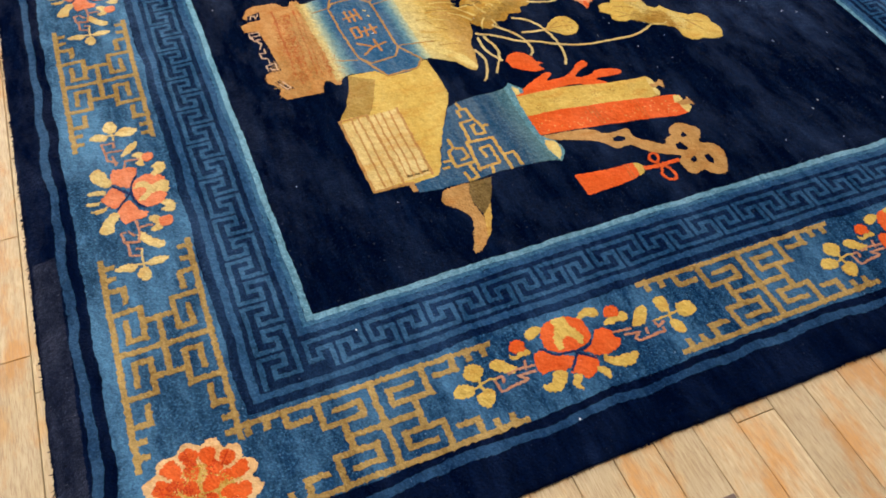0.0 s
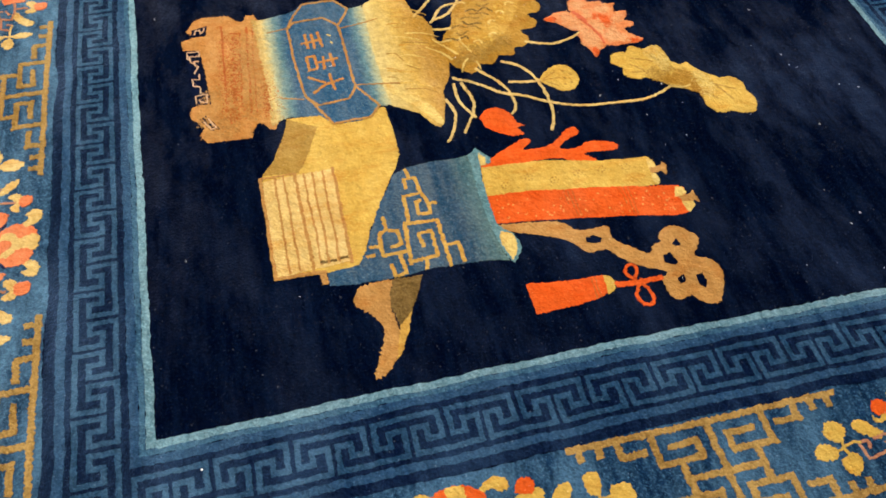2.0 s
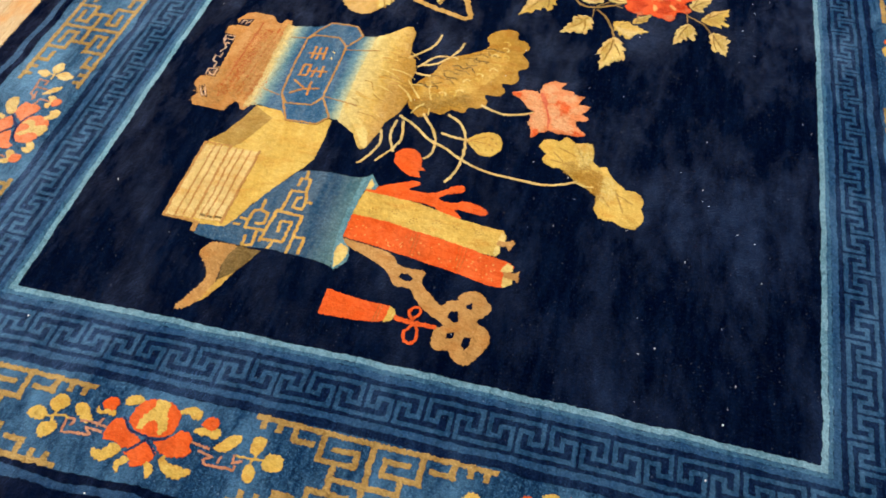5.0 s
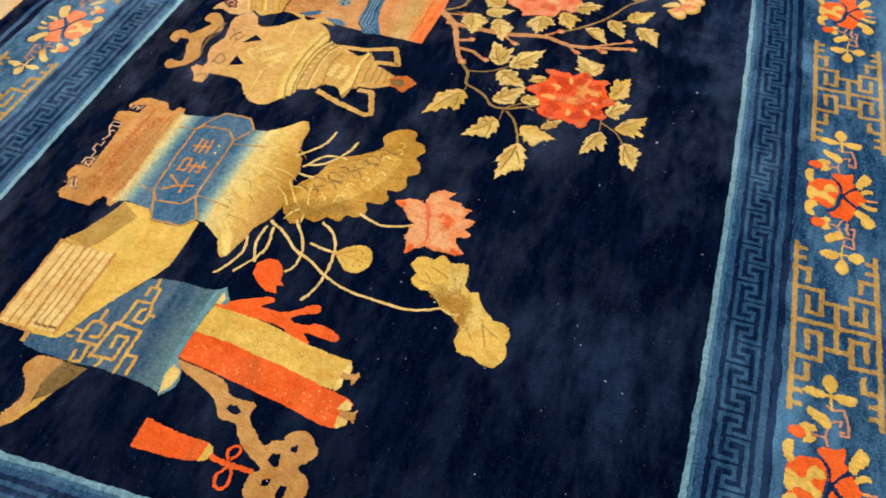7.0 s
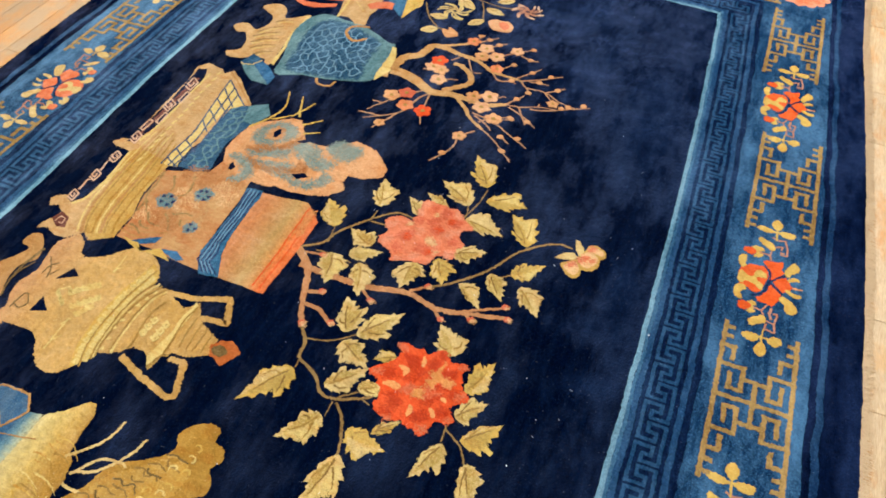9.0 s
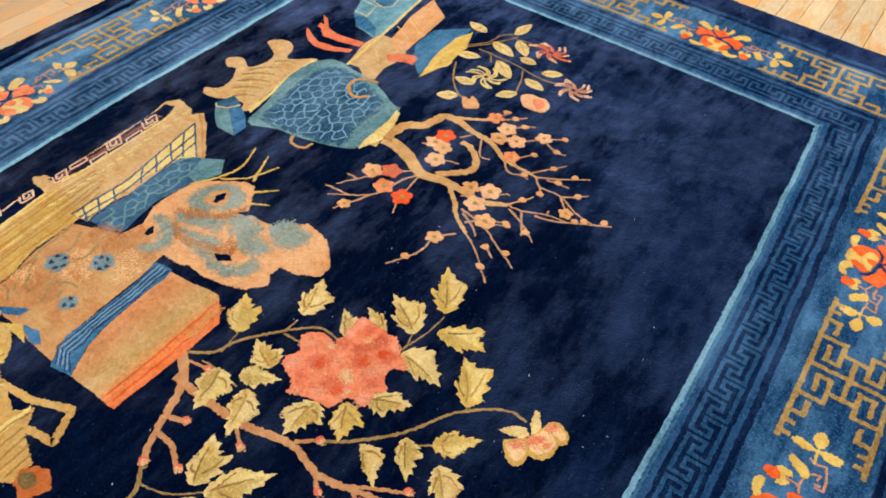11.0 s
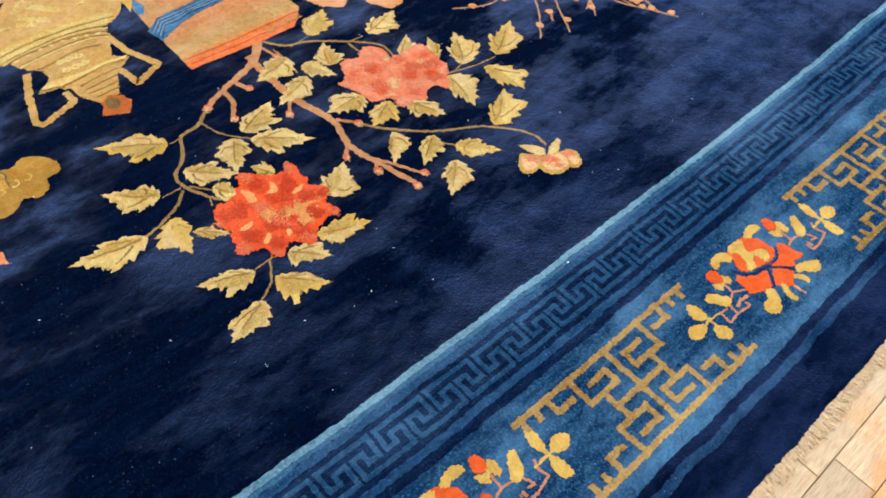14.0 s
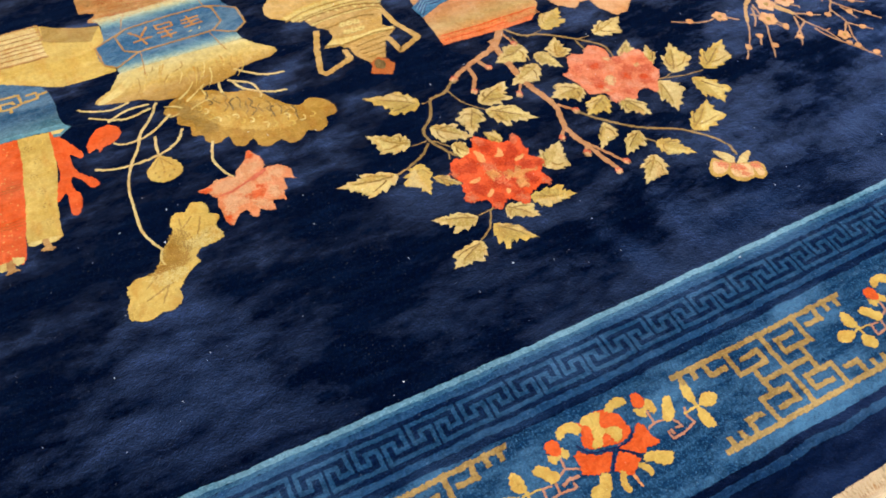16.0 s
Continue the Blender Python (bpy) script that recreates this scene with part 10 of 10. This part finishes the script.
bloom_west = weave('border_flower', SALMON, 2, rug, [(0.1, -1.8), (-0.9, -3.5), (-2.7, -4.3), (-4.9, -4.1), (-6.6, -2.7), (-6.9, -0.5), (-6.4, 2.6), (-5.5, 4.7), (-3.6, 5.3), (-1.5, 4.7), (-0.2, 2.2), (0.2, 0.1)], smooth=True, label='woven pale orange border flower with straw leaves', rough=0.15)
weave('petal', LEAFL, 3, bloom_west, [(-0.1, -1), (-1.3, -2.5), (-2.9, -2.2), (-3.9, -0.9), (-5.6, -1.4), (-7.2, -1), (-7.3, 0.8), (-6.5, 2.3), (-5.2, 1.4), (-3.5, 1.7), (-2.3, 2.9), (-0.7, 2.9), (-1.3, 1.8), (-2.6, 0.6), (-2.2, -0.8), (-0.8, -0.8)], smooth=True, rough=0.15)
weave('petal_heart', SALMON, 4, bloom_west, [(-0.2, -0.2), (-1.2, -1.1), (-2.2, -0.3), (-2.3, 1), (-1.1, 1.7), (-0.1, 1.1)], smooth=True, rough=0.15)
weave('petal', SALMON, 2, bloom_west, [(3.9, -6.6), (3, -8), (1.3, -7.7), (-0.3, -7.7), (-1.8, -6.9), (-1.3, -5), (-0.3, -3.3), (0.5, -1.2), (1.9, -2.4), (3.9, -3.9)], rough=0.15)
weave('petal', SALMON, 2, bloom_west, [(6.7, 0.1), (5.3, -1.1), (4.4, -2.4), (3, -2.3), (1.8, -0.5), (1.8, 1.6), (3, 2.8), (4.2, 3.5), (5.6, 2)], rough=0.15)
weave('petal', SALMON, 2, bloom_west, [(3.8, 4.8), (2.5, 2.9), (1.1, 2.1), (0.2, 4.1), (-0.7, 5.5), (-2, 6.7), (-1.6, 7.8), (-0, 7.9), (1.6, 8.3), (2.6, 8.5), (3.3, 7.3)], rough=0.15)
cord('petal_vein', NAVYL, 3, bloom_west, [(-1.3, -4.7), (-0, -2.6), (0.3, -0.3), (-0.1, 3), (-1.9, 5.4)], 0.42, smooth=True)
cord('petal_vein', NAVYL, 3, bloom_west, [(4, -3.1), (1.1, -0.2), (0.1, 0.5)], 0.42, smooth=True)
cord('petal_vein', NAVYL, 3, bloom_west, [(3.7, 4.1), (1.8, 1.6), (0.6, 0.4)], 0.42, smooth=True)
weave('leaf', LEAFL, 2, bloom_west, [(7.9, -7.6), (7, -8.9), (5.6, -9.2), (4.7, -7.4), (4.5, -6), (3.8, -4.7), (4.3, -3.2), (5.8, -3.5), (7, -5)], smooth=True, rough=0.15)
weave('leaf', LEAFL, 2, bloom_west, [(8.9, -2.5), (7.2, -2.8), (5.5, -2.3), (5.6, -1.2), (7.4, -1.6), (8.7, -1.8)], smooth=True, rough=0.15)
weave('leaf', LEAFL, 2, bloom_west, [(9.6, 0.2), (7.6, 0.6), (6.5, 0.6), (7.6, 1.5), (9.2, 1)], smooth=True, rough=0.15)
weave('leaf', LEAFL, 2, bloom_west, [(9, 2.9), (7.2, 2.7), (5.6, 2.4), (6.1, 3.5), (7.5, 3.8)], smooth=True, rough=0.15)
weave('leaf', LEAFL, 2, bloom_west, [(7.7, 8.1), (6.5, 6.2), (4.8, 4.5), (3.5, 5.2), (3.7, 6.4), (4.9, 8.3), (5, 9.7), (6.4, 10.1), (7.7, 9.6)], smooth=True, rough=0.15)
weave('leaf', LEAFL, 2, bloom_west, [(-4.3, -4.1), (-5.4, -5.4), (-4.8, -6.4), (-6.4, -7.3), (-7.8, -6.4), (-7.3, -4.5), (-5.9, -3.6), (-5.1, -3.3)], smooth=True, rough=0.15)
weave('leaf', LEAFL, 2, bloom_west, [(-4.5, 4.7), (-5.9, 4.3), (-7.2, 4.9), (-7.7, 6.7), (-7, 8), (-5.7, 8), (-4.7, 6.9), (-5.6, 6.3)], smooth=True, rough=0.15)
weave('leaf', LEAFL, 2, bloom_west, [(0.9, -11.8), (0.1, -13.3), (-1.4, -14.9), (-3, -15.7), (-3.2, -14.9), (-2.3, -13.2), (-0.8, -12), (0.6, -11.5)], smooth=True, rough=0.15)
weave('leaf', LEAFL, 2, bloom_west, [(0.8, 12.1), (-0.1, 11.8), (-1.9, 14.1), (-3.9, 15.9), (-3.3, 17), (-2, 16.8), (-0.2, 15), (1, 13.5)], smooth=True, rough=0.15)
weave('leaf', LEAFL, 2, bloom_west, [(3.1, -22.6), (2.4, -23.9), (1.3, -23.9), (0.3, -22.3), (0.7, -20.6), (1.9, -20.1), (2.9, -21.1)], smooth=True, rough=0.15)
weave('leaf', LEAFL, 2, bloom_west, [(6.5, -19.6), (5.3, -20.5), (3.7, -20.6), (2.6, -19.4), (3.2, -18.1), (4.7, -18.2)], smooth=True, rough=0.15)
weave('leaf', LEAFL, 2, bloom_west, [(0.8, -19.5), (-0.5, -21), (-2.1, -21), (-3.8, -19.4), (-2.5, -18.2), (-0.6, -18.2)], smooth=True, rough=0.15)
weave('leaf', LEAFL, 2, bloom_west, [(2.6, 22.5), (1.9, 21.1), (0.6, 21), (0.1, 22.6), (0.5, 24.1), (1.5, 24.4)], smooth=True, rough=0.15)
weave('leaf', LEAFL, 2, bloom_west, [(6.4, 19.8), (4.8, 19), (3.4, 19.1), (2.2, 20.1), (3.1, 21.2), (5, 20.8)], smooth=True, rough=0.15)
weave('leaf', LEAFL, 2, bloom_west, [(0.8, 20.1), (-0.6, 19.4), (-2.7, 19.2), (-3.9, 20.1), (-2.4, 21.1), (-0.7, 21.1)], smooth=True, rough=0.15)
weave('bud', SALMON, 3, bloom_west, [(-3.6, -10.4), (-4.6, -11), (-5.8, -10.4), (-5.6, -8.8), (-4.3, -8.3), (-3.5, -9.1)], smooth=True, rough=0.15)
weave('bud', SALMON, 3, bloom_west, [(-3.7, 9.5), (-4.7, 9.1), (-6.2, 9.3), (-6, 11.3), (-4.5, 11.7), (-3.7, 10.7)], smooth=True, rough=0.15)
weave('sepal', LEAFL, 2, bloom_west, [(-1.4, -11.1), (-2.5, -11.8), (-3.9, -11.2), (-3.9, -9.8), (-3.5, -8.2), (-3.6, -7.3), (-2.3, -7.6), (-1.8, -8.7), (-2.8, -9.6)], smooth=True, rough=0.15)
weave('sepal', LEAFL, 2, bloom_west, [(-1.7, 8.6), (-2.7, 8), (-4, 8.5), (-4, 10.1), (-4, 11.9), (-2.9, 12.4), (-1.8, 11.6), (-2.9, 10.5)], smooth=True, rough=0.15)
cord('stem', LEAFL, 2.2, bloom_west, [(3.1, -19.5), (-0, -19.3)], 0.42, smooth=True)
cord('stem', LEAFL, 2.2, bloom_west, [(1.6, -20.5), (1.5, -17.6)], 0.42, smooth=True)
cord('stem', LEAFL, 2.2, bloom_west, [(2.6, 19.9), (-0, 20.1)], 0.42, smooth=True)
cord('stem', LEAFL, 2.2, bloom_west, [(0.7, 16.2), (1, 18.9), (1, 21.4)], 0.42, smooth=True)
cord('stem', PINKT, 2, bloom_west, [(1.9, -15), (1.7, -16.8), (4.3, -16.8), (3.7, -11.3), (1.7, -9.8)], 0.48)
cord('stem', PINKT, 2, bloom_west, [(3.7, -13.9), (0.1, -13.6)], 0.48)
cord('stem', PINKT, 2, bloom_west, [(2.7, -12.3), (2.2, -9.1)], 0.48)
cord('stem', PINKT, 2, bloom_west, [(0.8, -7.8), (0.3, -9.9), (-2.8, -9.6)], 0.48)
cord('stem', PINKT, 2, bloom_west, [(0.5, 8.2), (0.5, 11.9), (1, 13.9)], 0.48)
cord('stem', PINKT, 2, bloom_west, [(0.2, 10.2), (-2.4, 10.3)], 0.48)
cord('stem', PINKT, 2, bloom_west, [(2.9, 10.8), (3.9, 10.8), (3.7, 13.5), (0.7, 14.3)], 0.48)
cord('stem', PINKT, 2, bloom_west, [(3.2, 13.6), (3.1, 17.1), (1.2, 17.8)], 0.48)
cord('stem', PINKT, 2, bloom_west, [(2.4, 10.6), (1.5, 12.3)], 0.48)
cord('stem', PINKT, 2, bloom_west, [(1.9, 15.7), (0.7, 16.2)], 0.48)
blooms = {"east": bloom, "north": bloom, "south": bloom_south, "west": bloom_west}
placed = set()
for side, spots in PLAN_BLOOM.items():
    for along, out in spots:
        kind = blooms[side]
        ob = copy_thing(kind, Matrix()) if kind.name in placed else kind
        placed.add(kind.name)
        set_on(ob, side, along, out, (0.97, 1.0) if side == "east" else (1.0, 1.0))


def corner_flower(cx, cy, radius, petal, tip):
    """A round peony in a corner of the border: two rows of petals with pale outer lips round a golden heart."""
    pts = []
    for i in range(66):
        a = i * math.tau / 66
        r = radius * (0.86 + 0.16 * abs(math.sin(6.5 * a)))
        pts.append((cx + math.cos(a) * r, cy + math.sin(a) * r))
    ob = weave("corner_flower", tip, 2, rug, pts, label="round orange and cream corner flower")
    shade("flower_core", HONEY, 2.5, ob, [(cx + math.cos(t) * radius * 0.52 * k, cy + math.sin(t) * radius * 0.52 * k) for t, k in ((0, 1.2), (0.8, 0.7), (1.6, 1.3), (2.5, 0.8), (3.2, 1.1), (4.0, 0.7), (4.7, 1.3), (5.5, 0.75))], 1.6)
    for ring, count, size in ((0.75, 13, 0.155), (0.50, 9, 0.15), (0.24, 4, 0.13)):
        for i in range(count):
            a = math.tau * (i + 0.5) / count + rng.uniform(-0.1, 0.1)
            r0, s = ring * radius * rng.uniform(0.94, 1.04), size * radius * rng.uniform(0.85, 1.1)
            ca, sa = math.cos(a), math.sin(a)
            shape = [(0.75, 0.3), (0.55, 0.8), (-0.2, 0.95), (-1.0, 0.6), (-1.35, 0.0), (-1.0, -0.6), (-0.2, -0.95), (0.55, -0.8), (0.75, -0.3)]
            place = [(r0 + u * s * rng.uniform(0.85, 1.15), v * s * rng.uniform(0.85, 1.15)) for u, v in shape]
            at = [(cx + ca * u - sa * v, cy + sa * u + ca * v) for u, v in place]
            weave("petal", petal, 3, ob, at, smooth=True, rough=0.16)
            if i % 2:
                shade("petal_shadow", REDD if petal is ORANGE else CORALM, 4, ob, at[3:6] + [((p[0] + q[0]) / 2, (p[1] + q[1]) / 2) for p, q in ((at[2], at[6]), (at[1], at[7]))], 1.0, 0.4)
    return ob


corner_flower(-26.0, -27.0, 9.4, ORANGE, TIP)
corner_flower(FIELD_W + 28.5, -26.0, 9.6, ORANGE, TIP)
corner_flower(195.8, 371.5, 10.8, SALMON, CORALL)
corner_flower(-30.5, 371.0, 10.8, SALMON, CORALL)


# ---- the rug: fringe along the long east side ----
def build_fringe():
    verts, faces = [], []
    y = -44.0
    while y < FIELD_H + 57:
        bundle = 1.25 * round(y / 1.25) + 0.35 * noise.noise((round(y / 1.25) * 3.7, 1.5, 0.0))
        x0 = east(y) + EDGE["rim"][1] - 0.4
        matted = noise.noise((y / 3.1, 0.5, 7.7))
        length, lean = rng.uniform(2.0, 3.7) + 1.0 * matted, (bundle - y) * 0.8 + 1.3 * matted + rng.gauss(0.0, 0.4 if rng.random() < 0.8 else 1.6)
        thick, curl, phase = rng.uniform(0.07, 0.15), rng.uniform(0.1, 0.75), rng.uniform(0, 6.3)
        base = len(verts)
        for k in range(7):
            t = k / 6
            x = x0 + length * t + curl * 0.5 * t * math.cos(phase + 6 * t)
            yy = y + lean * t ** 0.8 + 0.5 * curl * t * math.sin(phase + 5 * t)
            z = (0.42 * (1 - t) ** 2 + 0.06) + rng.uniform(0, 0.35) * (t > 0.1)
            r = thick * (1.0 if k < 6 else 0.5)
            for a in range(3):
                b = a * math.tau / 3 + 0.4
                verts.append((x * CM, (yy + math.cos(b) * r) * CM, (z + r * 0.7 + math.sin(b) * r * 0.7) * CM))
            if k:
                o = base + 3 * (k - 1)
                faces += [(o + a, o + (a + 1) % 3, o + 3 + (a + 1) % 3, o + 3 + a) for a in range(3)]
        faces.append(tuple(base + 18 + a for a in range(3)))
        y += rng.uniform(0.05, 0.13)
    tagged(solid("fringe", verts, faces, COTTON, rug, "uncoloured cotton warp fringe"), kind="stuff")
    # the flat-woven web from which the fringe hangs
    verts, faces = [], []
    for i in range(120):
        y = -44.5 + (FIELD_H + 102) * i / 119
        x = east(y) + EDGE["rim"][1]
        verts += [((x - 0.3) * CM, y * CM, 0.0045), ((x + 0.25) * CM, y * CM, 0.0045), ((x + 0.5 + rng.uniform(-0.2, 0.2)) * CM, y * CM, 0.0006)]
        if i:
            k = 3 * i
            faces += [(k - 3, k - 2, k + 1, k), (k - 2, k - 1, k + 2, k + 1)]
    solid("web", verts, faces, COTTON, rug)


build_fringe()


def build_tufts():
    """Loose navy wool along the bound edges."""
    verts, faces = [], []
    sides = [("west", -44, FIELD_H + 55, 0), ("south", -45, FIELD_W + 52, 2), ("north", -45, FIELD_W + 52, 3)]
    for side, start, end, row in sides:
        at = start
        while at < end:
            out = EDGE["rim"][row] + rng.uniform(-0.7, 0.15)
            long, lean = rng.uniform(0.3, 0.95), rng.uniform(-0.5, 0.5)
            (x0, y0), (x1, y1), (x2, y2) = side_point(side, at - 0.14, out), side_point(side, at + 0.14, out), side_point(side, at + lean, out + long)
            z, n = PILE_TOP - 0.0005, len(verts)
            verts += [(x0 * CM, y0 * CM, z), (x1 * CM, y1 * CM, z), (x2 * CM, y2 * CM, rng.uniform(0.001, 0.009)), ((x0 + x1) / 2 * CM, (y0 + y1) / 2 * CM, z - 0.004)]
            faces += [(n, n + 1, n + 2), (n + 1, n + 3, n + 2), (n + 3, n, n + 2), (n, n + 3, n + 1)]
            at += rng.uniform(0.08, 0.3)
    tagged(solid("edge_wool", verts, faces, NAVY, rug, "loose navy wool along the bound edge"), kind="stuff")


build_tufts()


# ---- lint on the pile ----
def build_lint():
    for x, y in ((147.9, 3.7), (145.1, -8.2), (6.5, -6.2), (133.8, 17.6), (36.5, -37.5), (172, 176), (92, 104), (120, 92), (150, 128), (110, 60), (101, 63)):
        pts = [(x + math.cos(a) * 0.22 * rng.uniform(0.4, 1.3), y + math.sin(a) * 0.22 * rng.uniform(0.4, 1.3)) for a in [k * math.pi / 3 for k in range(6)]]
        z = PILE_TOP + LAYER * 3
        verts = [(px * CM, py * CM, z) for px, py in pts] + [(x * CM, y * CM, z + 0.0012)] + [(x * CM, y * CM, z - 0.001)]
        faces = [(k, (k + 1) % 6, 6) for k in range(6)] + [((k + 1) % 6, k, 7) for k in range(6)]
        tagged(solid("lint", verts, faces, LINT), "tiny white fleck of lint on the rug pile", "lint", "lint flecks")

    sow, verts, faces = random.Random(21), [], []
    for k in range(110):
        x, y = (sow.uniform(85, 168), sow.uniform(5, 230)) if k % 3 else (sow.uniform(2, 165), sow.uniform(2, 335))
        turn, long, wide = sow.uniform(0, 3.1), sow.uniform(0.14, 0.34), sow.uniform(0.03, 0.06)
        ca, sa, z, n = math.cos(turn), math.sin(turn), PILE_TOP + LAYER * 3, len(verts)
        for u, v in ((-1, 0), (0, -1), (1, 0.3), (0.2, 1)):
            verts.append(((x + ca * u * long - sa * v * wide) * CM, (y + sa * u * long + ca * v * wide) * CM, z + 0.0006))
        verts.append((x * CM, y * CM, z - 0.001))
        faces += [(n, n + 1, n + 2, n + 3)] + [(n + (i + 1) % 4, n + i, n + 4) for i in range(4)]
    tagged(solid("fine_lint", verts, faces, LINT), "fine pale threads of lint on the rug pile", "lint", kind="stuff")


build_lint()


# ---- the strip floor ----
def build_boards():
    x0, y0, x1, y1 = ROOM
    boards = random.Random(5)
    wide, gap = 0.0797, 0.0012
    meshes = {}
    near, far_v, far_f = [], [], []
    col = 0
    x = x0
    while x < x1:
        y = y0 - boards.uniform(0, 0.5)
        while y < y1:
            size = boards.choice((0.30, 0.38, 0.46, 0.54, 0.62, 0.78))
            a, b = max(y, y0), min(y + size, y1)
            y += size
            if b - a < 0.05:
                continue
            under = x > -0.38 and x + wide < 2.10 and a > -0.38 and b < 3.85
            if under:
                continue
            seen = (-1.1 < x < -0.2 and -0.9 < b and a < 4.6) or (-0.3 < x < 1.9 and -1.1 < b and a < 0) or (2.0 < x < 2.9 and 0.3 < b and a < 4.3) or (0.8 < x < 2.6 and 3.7 < a < 4.5)
            (near if seen else far_v).append((x, a, b))
        x += wide
        col += 1

    def shape(length):
        w, l, c = wide - gap, length - gap, 0.0012
        v = []
        for z, k in ((-0.018, 0), (-c, 0), (0, c)):
            v += [(k, k, z), (w - k, k, z), (w - k, l - k, z), (k, l - k, z)]
        f = [(8, 9, 10, 11)]
        for r in (0, 4):
            f += [(r + i, r + (i + 1) % 4, r + 4 + (i + 1) % 4, r + 4 + i) for i in range(4)]
        return v, f

    floor = bpy.data.objects["floor"]
    near.sort(key=lambda q: (q[0] - 0.9) ** 2 + (q[1] - 1.6) ** 2)
    far_v += near[300:]
    for bx, a, b in near[:300]:
        key_size = round(b - a, 2)
        if key_size not in meshes:
            me = bpy.data.meshes.new("board")
            me.from_pydata(*[part if k else part for k, part in enumerate((shape(key_size)[0], [], shape(key_size)[1]))])
            me.materials.append(OAK)
            meshes[key_size] = me
        ob = new("board", meshes[key_size])
        ob.parent = floor
        ob.location = (bx, a, 0)
    verts, faces = [], []
    for bx, a, b in far_v:
        v, f = shape(b - a)
        faces += [tuple(i + len(verts) for i in q) for q in f]
        verts += [(bx + p[0], a + p[1], p[2]) for p in v]
    tagged(solid("far_boards", verts, faces, OAK, floor), kind="stuff")


build_boards()


# ---- a vent let into the floor ----
def build_vent():
    vent = tagged(new("floor_vent"), "brown metal vent set into the strip floor", "vent")
    vent.location = (0.405, -0.88, 0)
    box("backing", (0.008, 0.008, 0.0004), (0.127, 0.289, 0.001), IRON, vent)
    for lo, hi in (((0, 0), (0.135, 0.016)), ((0, 0.281), (0.135, 0.297)), ((0, 0.0165), (0.016, 0.2805)), ((0.119, 0.0165), (0.135, 0.2805))):
        box("rim", (*lo, 0.0006), (*hi, 0.006), IRON, vent, 0.0015)
    for k in range(12):
        y = 0.026 + k * 0.0208
        box("slat", (0.0165, y, 0.0012), (0.1185, y + 0.012, 0.0048), IRON, vent, 0.001)


build_vent()
